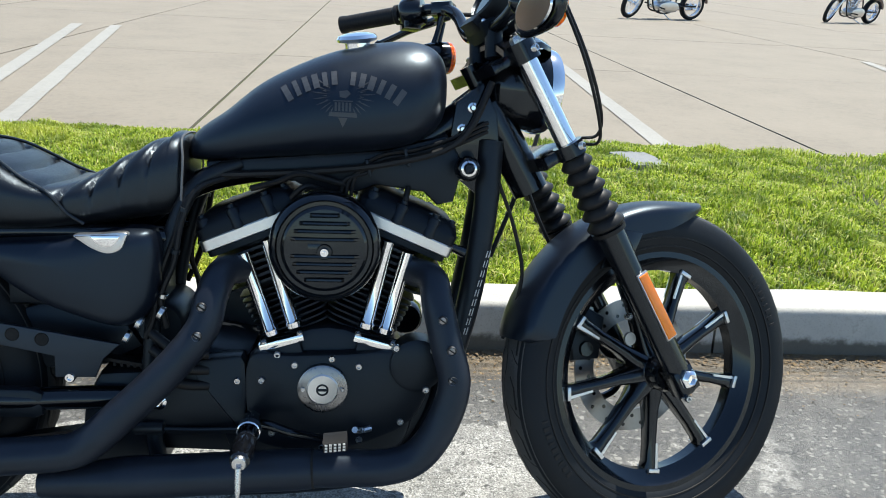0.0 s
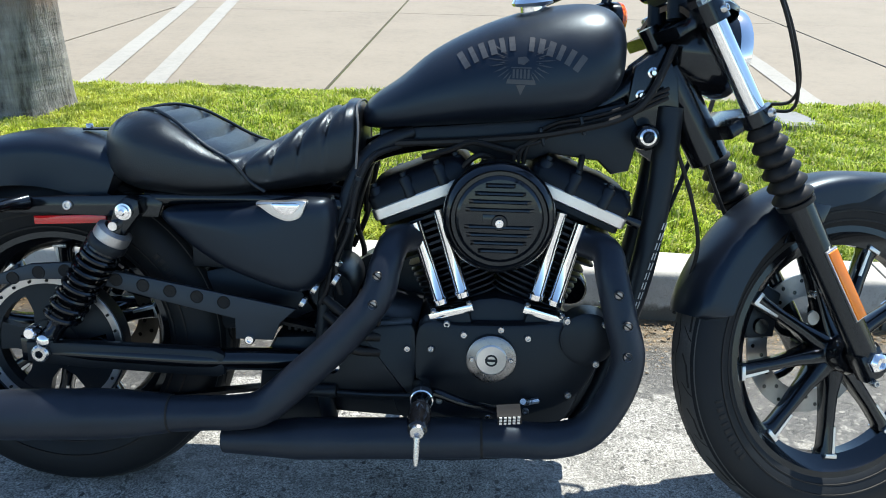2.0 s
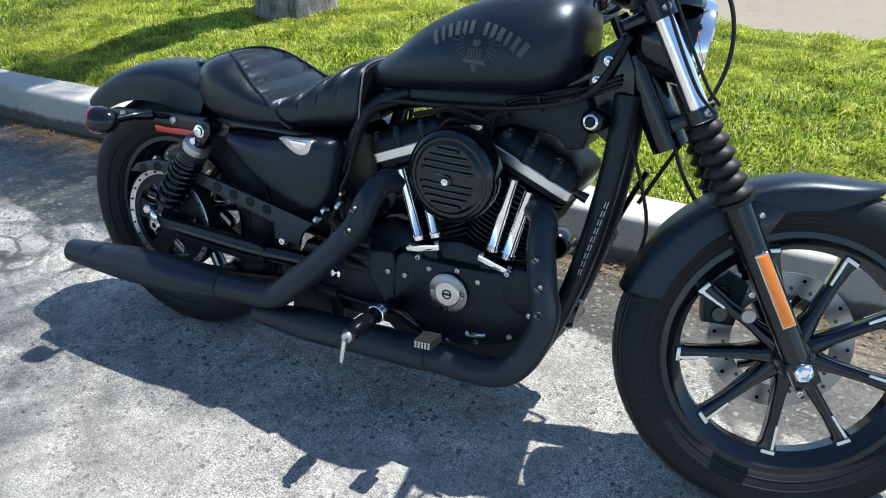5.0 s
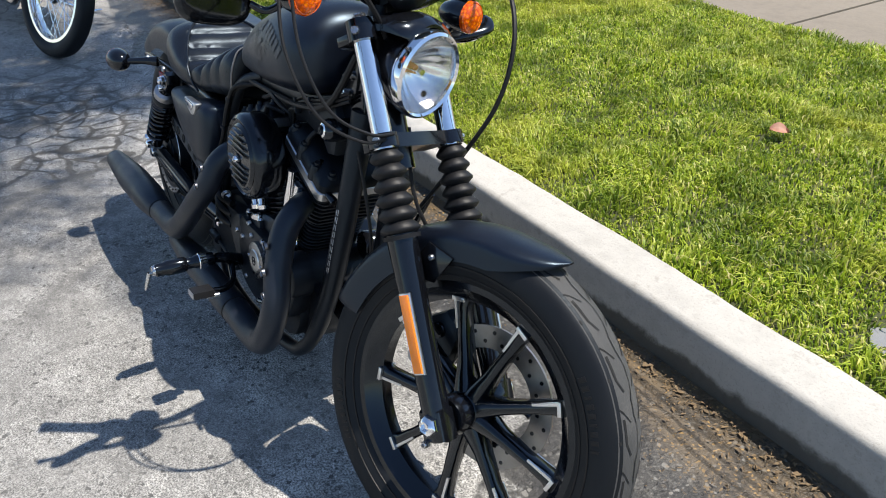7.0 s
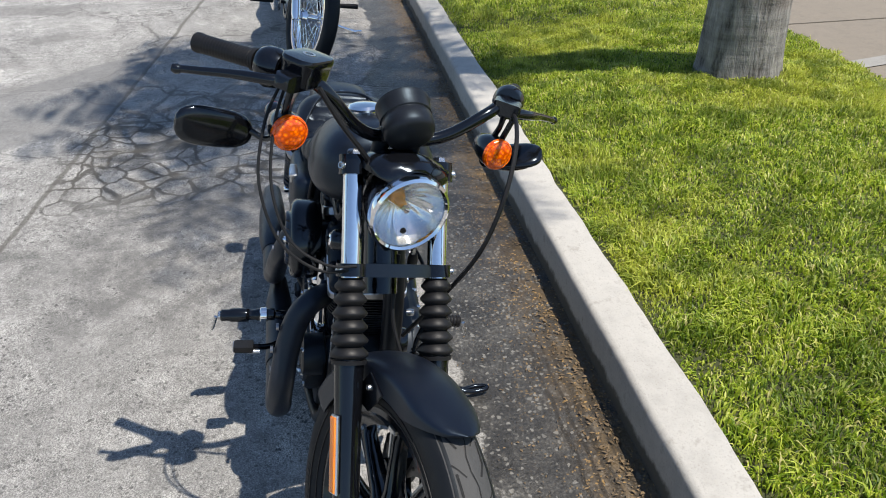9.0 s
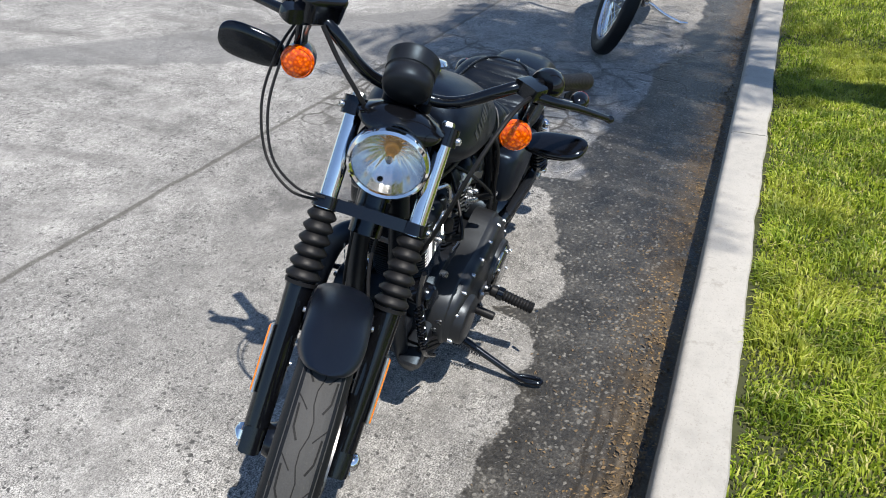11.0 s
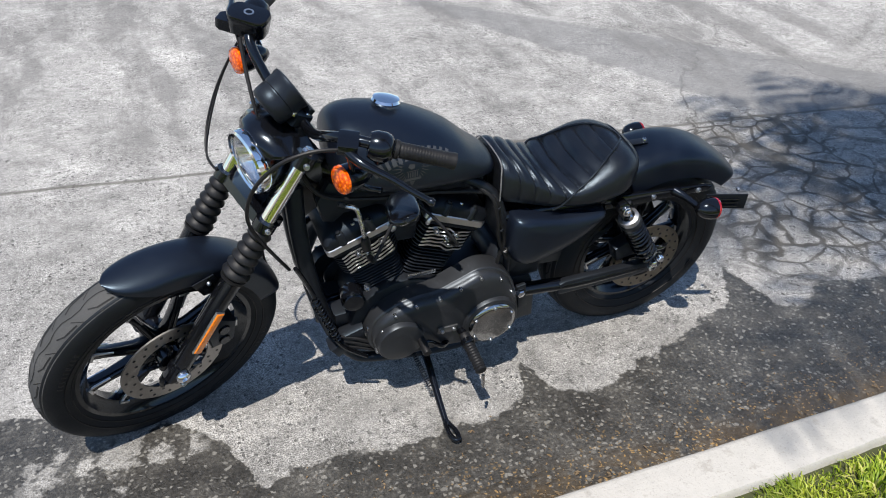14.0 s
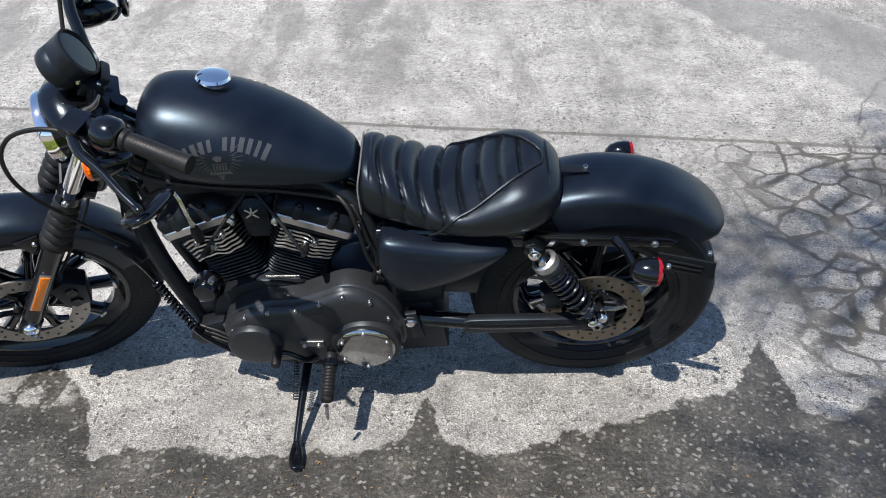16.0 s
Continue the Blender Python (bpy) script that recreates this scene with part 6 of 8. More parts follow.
# ---- swingarm, shocks, belt ----
for sd in (-1, 1):
    bm = B()
    tube(bm, [(0.54, sd * 0.1, 0.3), (0.4, sd * 0.118, 0.305), (0.28, sd * 0.13, 0.306), (0.05, sd * 0.128, 0.31), (-0.025, sd * 0.127, 0.311)], [0.024, 0.022, 0.021, 0.02, 0.018], 14, 6)
    block(bm, (-0.005, sd * 0.127, 0.312), (0.085, 0.018, 0.05), 0.008)
    arm = part("swingarm", bm, GLOSS, moto, "gloss black swingarm")
    bm = B()
    prism(bm, [(-0.03, 0.292), (0.07, 0.284), (0.33, 0.276), (0.345, 0.282), (0.345, 0.322), (0.325, 0.33), (0.06, 0.334), (-0.03, 0.332)], 0.121, 0.147, 0.006, Matrix.Diagonal((1, sd, 1, 1)))
    part("arm_box", bm, CASE, arm, "satin black box section of the swingarm")
    bm = B()
    lathe(bm, [(0.0075, 0.158), (0.013, 0.158), (0.017, 0.154), (0.0175, 0.14), (0.023, 0.139), (0.023, 0.12), (0.0075, 0.12)], (0.0, 0, 0.312), (0, sd, 0), 6 if sd > 0 else 24, close=True)
    part("axle_nut", bm, STEEL, arm, "bright rear axle nut")
    # shock absorber
    lo, hi = Vector((0.018, sd * 0.143, 0.345)), Vector((0.18, sd * 0.14, 0.59))
    d = (hi - lo).normalized()
    L = (hi - lo).length
    bm = B()
    lathe(bm, [(0.0, 0.0), (0.017, 0.0), (0.018, 0.03), (0.021, 0.035), (0.022, L * 0.6), (0.023, L * 0.62), (0.023, L * 0.7), (0.023, L * 0.8), (0.014, L * 0.9), (0.0, L * 0.98)], lo, d, 28)
    shock = part("shock_absorber", bm, GLOSS, moto, "black shock absorber with a coil spring")
    bm = B()
    u = d.orthogonal().normalized()
    v = d.cross(u)
    turns, steps = 10.5, 260
    helix = []
    for i in range(steps + 1):
        t = i / steps
        a = 2 * math.pi * turns * t
        rr = 0.0305
        helix.append(lo + d * (0.035 + (L - 0.116) * (1 - (1 - t) ** 1.5)) + (u * math.cos(a) + v * math.sin(a)) * rr)
    tube(bm, helix, 0.0052, 8, 1)
    part("spring", bm, GLOSS, shock, "black coil spring")
    bm = B()
    lathe(bm, [(0.02, L - 0.066), (0.0325, L - 0.066), (0.0335, L - 0.062), (0.0325, L - 0.047), (0.022, L - 0.042)], lo, d, 28, close=True)
    part("preload_ring", bm, surface("dull_alloy", (0.42, 0.42, 0.43), 0.4, metal=0.9), shock, "dull alloy preload ring")
    bm = B()
    lathe(bm, [(0.02, L - 0.084), (0.034, L - 0.084), (0.0355, L - 0.081), (0.0355, L - 0.07), (0.034, L - 0.066), (0.02, L - 0.066)], lo, d, 28, close=True)
    part("preload_collar", bm, CASE, shock, "black preload collar")
    bm = B()
    top = hi
    prism(bm, [(hi.x - 0.034, hi.z - 0.03), (hi.x - 0.01, hi.z - 0.05), (hi.x + 0.026, hi.z - 0.005), (hi.x + 0.024, hi.z + 0.02), (hi.x + 0.002, hi.z + 0.026), (hi.x - 0.02, hi.z + 0.008)], 0.118, 0.152, 0.006, Matrix.Diagonal((1, sd, 1, 1)))
    part("shock_eye", bm, GLOSS, shock)
    bm = B()
    lathe(bm, [(0.0, 0.0235), (0.004, 0.0235), (0.006, 0.021), (0.0115, 0.02), (0.012, 0.014), (0.015, 0.0135), (0.015, 0.0)], hi + Vector((0, sd * 0.008, 0)), (0, sd, 0), 20)
    lathe(bm, [(0.0, 0.018), (0.008, 0.018), (0.01, 0.012), (0.01, 0.0)], hi + Vector((-0.019, sd * 0.008, -0.026)), (0, sd, 0), 16)
    lathe(bm, [(0.0, 0.03), (0.006, 0.03), (0.0115, 0.026), (0.013, 0.016), (0.013, 0.0)], lo + Vector((0.0, sd * 0.004, 0.0)), (0, sd, 0), 20)
    lathe(bm, [(0.0, 0.026), (0.009, 0.026), (0.012, 0.022), (0.012, 0.0)], lo + Vector((-0.026, sd * 0.002, 0.012)), (0, sd, 0), 18)
    part("shock_bolt", bm, CHROME, shock, "bright shock bolts")
# belt guard: a drilled plate over the pulley
bm = B()
pts = [(-0.105, 0.43), (-0.08, 0.455), (-0.02, 0.476), (0.05, 0.482), (0.13, 0.47), (0.3, 0.44), (0.475, 0.408), (0.445, 0.38), (0.43, 0.345), (0.36, 0.345), (0.36, 0.385), (0.22, 0.415), (0.12, 0.44), (0.05, 0.449), (-0.02, 0.447), (-0.07, 0.435)]
prism(bm, pts, -0.122, -0.112, 0.002)
guard = part("belt_guard", bm, surface("satin_guard_plastic", (0.02, 0.0225, 0.028), 0.45, vary=0.2, fine=500, relief=0.0002, sky_tint=1), moto, "black drilled belt guard")
bm = B()
# dark discs on the plate stand for the shade in its holes
for hx, hz in ((-0.055, 0.448), (-0.005, 0.461), (0.045, 0.466), (0.14, 0.452), (0.19, 0.443), (0.24, 0.434), (0.29, 0.425), (0.34, 0.416)):
    lathe(bm, [(0.0, 0.1222), (0.0105, 0.1222), (0.0118, 0.1236), (0.0125, 0.122), (0.0125, 0.12)], (hx, 0, hz), (0, -1, 0), 20)
part("guard_hole", bm, GROOVE, guard, "dark discs for the shade in round drilled holes")
bm = B()
ring = []
for k in range(41):
    a = math.pi / 2 + math.pi * k / 40
    ring.append((AXLE_R.x + 0.141 * math.cos(a), AXLE_R.z + 0.141 * math.sin(a)))
front_r = 0.05
for k in range(21):
    a = -math.pi / 2 + math.pi * k / 20
    ring.append((0.56 + front_r * math.cos(a), 0.3 + front_r * math.sin(a)))
rings = []
for f, y in ((1.0, -0.09), (1.0, -0.064)):
    rings.append([Vector((x, y, z)) for x, z in ring])
cen = Vector((0.28, 0, 0.306))
inn = [[Vector((v.x - math.copysign(0.005, v.x - cen.x), v.y, v.z - math.copysign(0.006, v.z - cen.z))) for v in r] for r in rings]
loft(bm, [rings[0], rings[1], inn[1], inn[0], rings[0]], caps=False)
bmesh.ops.remove_doubles(bm, verts=bm.verts, dist=1e-6)
belt = part("drive_belt", bm, RUBBER, moto, "black toothed drive belt")
for k in range(9):
    bm = B()
    block(bm, (0.455 + 0.012 * k, -0.077, 0.36 - 0.0012 * k), (0.006, 0.026, 0.009), 0.001)
    part("belt_tooth", bm, RUBBER, belt)
bm = B()
prism(bm, [(0.12, 0.44), (0.2, 0.43), (0.33, 0.47), (0.46, 0.44), (0.5, 0.38), (0.42, 0.34), (0.28, 0.33), (0.2, 0.36)], -0.05, 0.06, 0.015)
part("rear_mudflap", bm, CASE, moto, "black inner mudguard")
bm = B()
block(bm, (0.4, 0, 0.53), (0.27, 0.16, 0.13), 0.02)
part("battery_box", bm, CASE, moto, "black battery box behind the side covers")
# filler shape added to darken the gap between engine and side cover
bm = B()
lathe(bm, [(0.0, 0.0), (0.04, 0.0), (0.046, 0.008), (0.046, 0.15), (0.04, 0.165), (0.0, 0.167)], (0.53, -0.06, 0.425), (0, 1, 0), 28)
part("starter_motor", bm, CASE, engine, "black starter motor shape, a filler behind the engine")
# second added filler, blocks the view of bright road on the left
bm = B()
block(bm, (0.46, 0.045, 0.405), (0.13, 0.1, 0.13), 0.02)
part("oil_tank", bm, CASE, moto, "black oil tank shape, a filler behind the side cover")
for k in range(3):
    bm = B()
    tube(bm, [(0.53, -0.12, 0.43 - 0.03 * k), (0.58, -0.135, 0.4 - 0.03 * k), (0.63, -0.12, 0.39 - 0.03 * k)], 0.0095, 10, 6)
    part("oil_hose", bm, RUBBER, engine, "black oil hose")
bm = B()
for sx, sz in ((0.512, 0.452), (0.49, 0.425), (0.61, 0.41), (0.55, 0.47)):
    lathe(bm, [(0.011, -0.005), (0.0125, -0.004), (0.0125, 0.004), (0.011, 0.005)], (sx, -0.128, sz), (0.7, 0, -0.4), 16, close=True)
part("hose_clamp", bm, STEEL, engine, "bright hose clamps")
bm = B()
bolt_head(bm, (0.388, -0.124, 0.347), (0, -1, 0), 0.0095, 0.008)
part("guard_bolt", bm, CHROME, guard, "bright guard bolt")

# ---- front end (turned to the left) ----
for sd in (-1, 1):
    y = sd * 0.096
    bm = B()
    o = on_fork(-0.035, y)
    lathe(bm, [(0.0, 0.0), (0.02, 0.0), (0.024, 0.006), (0.026, 0.05), (0.0265, 0.28), (0.029, 0.37), (0.03, 0.385)], o, FORK_UP, 28)
    block(bm, AXLE_F + LEFT * y - FORK_UP * 0.005, (0.052, 0.05, 0.06), 0.012, rot_y(-30))
    leg = part("fork_leg", bm, GLOSS, moto, "gloss black lower fork leg", STEER)
    bm = B()
    prof = []
    for k in range(6):
        s = 0.345 + 0.026 * k
        g = 1.0 - 0.035 * k
        prof += [(0.026 * g, s), (0.037 * g, s + 0.008), (0.038 * g, s + 0.013), (0.0265 * g, s + 0.025)]
    prof += [(0.026, 0.502)]
    lathe(bm, [(0.02, 0.34), (0.034, 0.338), (0.035, 0.346)] + prof + [(0.02, 0.503)], AXLE_F + LEFT * y, FORK_UP, 32)
    part("fork_gaiter", bm, RUBBER, moto, "black ribbed rubber fork gaiter", STEER, 70)
    bm = B()
    lathe(bm, [(0.0195, 0.49), (0.0195, 0.715)], AXLE_F + LEFT * y, FORK_UP, 28)
    part("fork_tube", bm, CHROME, moto, "polished chrome fork tube", STEER)
    bm = B()
    tube(bm, [on_fork(0.505, y), on_fork(0.53, y)], 0.029, 24, 2)
    tube(bm, [on_fork(0.70, y), on_fork(0.738, y)], 0.028, 24, 2)
    part("fork_clamp", bm, GLOSS, moto, "gloss black fork clamp", STEER)
    bm = B()
    for s in (0.517, 0.716):
        bolt_head(bm, on_fork(s, y + sd * 0.024, 0.008), LEFT * sd + FORK_FWD * 0.5, 0.008, 0.01)
    lathe(bm, [(0.0, 0.012), (0.011, 0.012), (0.014, 0.008), (0.0145, 0.0)], on_fork(0.738, y), FORK_UP, 6)
    part("clamp_bolt", bm, SCREW, leg, "bright clamp bolt", STEER)
    # side reflector
    bm = B()
    a, b = on_fork(0.098, y + sd * 0.028, 0.006), on_fork(0.238, y + sd * 0.028, 0.006)
    mid = (a + b) / 2
    block(bm, mid, (0.026, 0.009, 0.15), 0.004, rot_y(-30))
    part("fork_reflector", bm, ALU, leg, "silver reflector frame", STEER)
    bm = B()
    block(bm, mid + LEFT * sd * 0.004, (0.021, 0.007, 0.143), 0.003, rot_y(-30))
    part("reflector_lens", bm, ORANGE, leg, "orange reflector", STEER)
    bm = B()
    lathe(bm, [(0.0085, 0.0), (0.02, 0.0), (0.021, 0.006), (0.018, 0.014), (0.0115, 0.018), (0.0085, 0.0165)], AXLE_F + LEFT * sd * 0.118, LEFT * sd, 6 if sd < 0 else 24, close=True)
    lathe(bm, [(0.0, 0.012), (0.0085, 0.012), (0.0085, 0.0)], AXLE_F + LEFT * sd * 0.118, LEFT * sd, 16)
    part("front_axle_nut", bm, CHROME, leg, "bright axle end", STEER)
    bm = B()
    bolt_head(bm, on_fork(-0.036, y + sd * 0.02, -0.02), LEFT * sd, 0.007, 0.01)
    bolt_head(bm, on_fork(0.16, y * 0.72, -0.03), LEFT * sd, 0.007, 0.01)
    part("leg_bolt", bm, SCREW, leg, "bright bolt", STEER)
bm = B()
block(bm, on_fork(0.517, 0, -0.02), (0.075, 0.19, 0.026), 0.008, rot_y(-30))
block(bm, on_fork(0.717, 0, -0.028), (0.085, 0.19, 0.022), 0.008, rot_y(-30))
triple = part("triple_clamp", bm, GLOSS, moto, "gloss black upper and lower fork yokes", STEER)
bm = B()
tube(bm, [on_fork(0.5, 0, -0.064), on_fork(0.74, 0, -0.064)], 0.018, 18, 2)
part("steering_stem", bm, GLOSS, triple, "", STEER)

# front fender
bm = arc_fender(0.357, AXLE_F, 71, 166, None, 0.064, 0.0035, 0.03, 0.05, STEER, 2.1, 0.016, 0.2)
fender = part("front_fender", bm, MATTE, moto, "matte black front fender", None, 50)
for sd in (-1, 1):
    bm = B()
    prism(bm, [(AXLE_F.x - 0.17, AXLE_F.z + 0.22), (AXLE_F.x - 0.1, AXLE_F.z + 0.23), (AXLE_F.x - 0.07, AXLE_F.z + 0.29), (AXLE_F.x - 0.13, AXLE_F.z + 0.3)], 0.062, 0.069, 0.002, Matrix.Diagonal((1, sd, 1, 1)))
    br = part("fender_bracket", bm, GLOSS, fender, "", STEER)
    bm = B()
    for dx, dz in ((-0.115, 0.275), (-0.15, 0.245)):
        bolt_head(bm, (AXLE_F.x + dx, sd * 0.069, AXLE_F.z + dz), (0, sd, 0), 0.006, 0.006)
    part("bracket_screw", bm, SCREW, fender, "bright screw", STEER)

# front caliper on the left leg
bm = B()
prism(bm, [(AXLE_F.x - 0.165, AXLE_F.z + 0.02), (AXLE_F.x - 0.175, AXLE_F.z + 0.1), (AXLE_F.x - 0.13, AXLE_F.z + 0.135), (AXLE_F.x - 0.085, AXLE_F.z + 0.11), (AXLE_F.x - 0.1, AXLE_F.z + 0.02)], 0.04, 0.1, 0.01)
cal = part("front_caliper", bm, CASE, moto, "black front brake caliper", STEER)
bm = B()
for dz in (0.045, 0.09):
    lathe(bm, [(0.0, 0.006), (0.015, 0.006), (0.017, 0.0)], (AXLE_F.x - 0.135, 0.1, AXLE_F.z + dz), (0, 1, 0), 20)
    lathe(bm, [(0.0, 0.006), (0.015, 0.006), (0.017, 0.0)], (AXLE_F.x - 0.135, 0.04, AXLE_F.z + dz), (0, -1, 0), 20)
part("caliper_piston_cap", bm, GLOSS, cal, "", STEER)
bm = B()
tube(bm, [on_fork(0.2, 0.075, -0.04), on_fork(0.3, 0.06, -0.05), on_fork(0.42, 0.03, -0.06), on_fork(0.55, 0.03, -0.04)], 0.0042, 8, 8)
part("brake_line", bm, RUBBER, moto, "black brake line", STEER)
bm = B()
lathe(bm, [(0.0, 0.004), (0.013, 0.004), (0.014, 0.0)], on_fork(0.12, -0.07, -0.05), (0, -1, 0), 16)
part("wheel_speed_ring", bm, DISC, front_wheel, "", STEER)

# headlamp
HEAD = Vector((1.258, 0, 0.889))
HAX = Vector((1, 0, -0.1)).normalized()
LAMP = STEER @ Matrix.Translation(HEAD) @ Matrix.Scale(1.08, 4) @ Matrix.Translation(-HEAD)
bm = B()
lathe(bm, [(0.0, -0.125), (0.03, -0.12), (0.056, -0.1), (0.07, -0.06), (0.075, -0.02), (0.0745, -0.008), (0.0705, -0.01), (0.069, -0.06), (0.05, -0.09), (0.0, -0.105)], HEAD, HAX, 48)
head = part("headlamp", bm, GLOSS, moto, "gloss black headlamp with a bright rim and clear lens", LAMP)
bm = B()
lathe(bm, [(0.068, -0.008), (0.075, -0.018), (0.0785, -0.008), (0.077, 0.004), (0.072, 0.008), (0.068, 0.004)], HEAD, HAX, 56, close=True)
part("headlamp_rim", bm, CHROME, head, "chrome rim", LAMP)
bm = B()
rows = []
side = Vector((0, 1, 0))
upv = HAX.cross(side).normalized() * -1
for r, dpt in ((0.069, 0.0), (0.062, -0.016), (0.054, -0.028), (0.044, -0.039), (0.032, -0.048), (0.02, -0.055), (0.012, -0.057)):
    ring = []
    for i in range(96):
        a = 2 * math.pi * i / 96
        flute = 0.0009 * math.cos(a * 18) * min(1, r / 0.05) if r < 0.068 else 0
        ring.append(HEAD + HAX * (dpt + flute) + (side * math.cos(a) + upv * math.sin(a)) * r)
    rows.append(ring)
loft(bm, rows, caps=False)
part("reflector_bowl", bm, REFLECTOR, head, "silvered reflector", LAMP)
bm = B()
lathe(bm, [(0.0, -0.026), (0.0075, -0.029), (0.009, -0.036), (0.009, -0.05), (0.014, -0.052), (0.014, -0.058)], HEAD, HAX, 20)
part("bulb", bm, BULB, head, "amber tinted bulb", LAMP)
bm = B()
lathe(bm, [(0.0, -0.012), (0.006, -0.013), (0.0075, -0.018), (0.0065, -0.022), (0.0, -0.021)], HEAD, HAX, 20)
tube(bm, [HEAD + HAX * -0.016 + LEFT * 0.006, HEAD + HAX * -0.045 + LEFT * 0.024], 0.0012, 6)
tube(bm, [HEAD + HAX * -0.016 - LEFT * 0.006, HEAD + HAX * -0.045 - LEFT * 0.024], 0.0012, 6)
part("bulb_shield", bm, CHROME, head, "small bright cap before the bulb", LAMP)
bm = B()
lathe(bm, [(0.0, 0.0), (0.0055, 0.0), (0.006, -0.004)], HEAD + HAX * 0.006 + LEFT * -0.006 + Vector((0, 0, -0.03)), HAX, 16)
part("lens_mark", bm, GLOSS, head, "small dark round mark on the lens", LAMP)
bm = B()
lathe(bm, [(0.0, 0.012), (0.03, 0.0105), (0.055, 0.006), (0.0695, -0.002), (0.0695, -0.005), (0.055, 0.003), (0.03, 0.0075), (0.0, 0.009)], HEAD, HAX, 48)
glass = part("headlamp_lens", bm, GLASS, head, "clear domed lens", LAMP)
glass.visible_shadow = False
bm = B()
vis = []
for x, hw, z, th in ((1.252, 0.05, 0.982, 0.006), (1.238, 0.074, 0.991, 0.009), (1.208, 0.09, 0.995, 0.011), (1.17, 0.094, 0.988, 0.012), (1.13, 0.09, 0.972, 0.012)):
    top = [Vector((x, hw * u, z - 0.03 * u * u)) for u in (-1, -0.75, -0.5, -0.25, 0, 0.25, 0.5, 0.75, 1)]
    vis.append(top + [v - Vector((0.0, 0, th)) for v in top[::-1]])
loft(bm, vis)
block(bm, (1.2, 0, 0.962), (0.06, 0.05, 0.025), 0.006)
part("headlamp_visor", bm, GLOSS, head, "black eyebrow visor over the headlamp", STEER)

# speedometer
SP = Vector((1.163, -0.012, 1.05))
SAX = Vector((-0.86, 0, 0.5)).normalized()
bm = B()
lathe(bm, [(0.0, -0.05), (0.04, -0.048), (0.0475, -0.043), (0.0505, -0.034), (0.0505, -0.012), (0.049, -0.01), (0.049, -0.006), (0.0515, -0.004), (0.052, 0.018), (0.054, 0.022), (0.054, 0.031), (0.049, 0.034), (0.046, 0.026), (0.0, 0.026)], SP, SAX, 48)
speedo = part("speedometer", bm, CASE, moto, "black round speedometer on the handlebar", STEER)
bm = B()
lathe(bm, [(0.0, 0.0295), (0.047, 0.0285), (0.047, 0.026)], SP, SAX, 40)
part("dial", bm, DIAL, speedo, "dark glass dial", STEER)
bm = B()
block(bm, (1.137, 0, 1.0), (0.05, 0.085, 0.035), 0.007, rot_y(-30))
block(bm, (1.112, 0, 1.005), (0.02, 0.06, 0.03), 0.005, rot_y(-50))
tube(bm, [(1.137, 0.035, 0.94), (1.137, 0.035, 0.99)], 0.017, 16, 2)
tube(bm, [(1.137, -0.035, 0.94), (1.137, -0.035, 0.99)], 0.017, 16, 2)
riser = part("handlebar_riser", bm, WRINKLE, moto, "black ribbed handlebar riser", STEER)
bm = B()
for dy in (-0.03, 0.03):
    for dx in (-0.018, 0.018):
        bolt_head(bm, (1.137 + dx, dy, 1.016 + dx * 0.5), (-0.4, 0, 1), 0.006, 0.006)
part("riser_bolt", bm, CHROME, riser, "bright riser bolt", STEER)

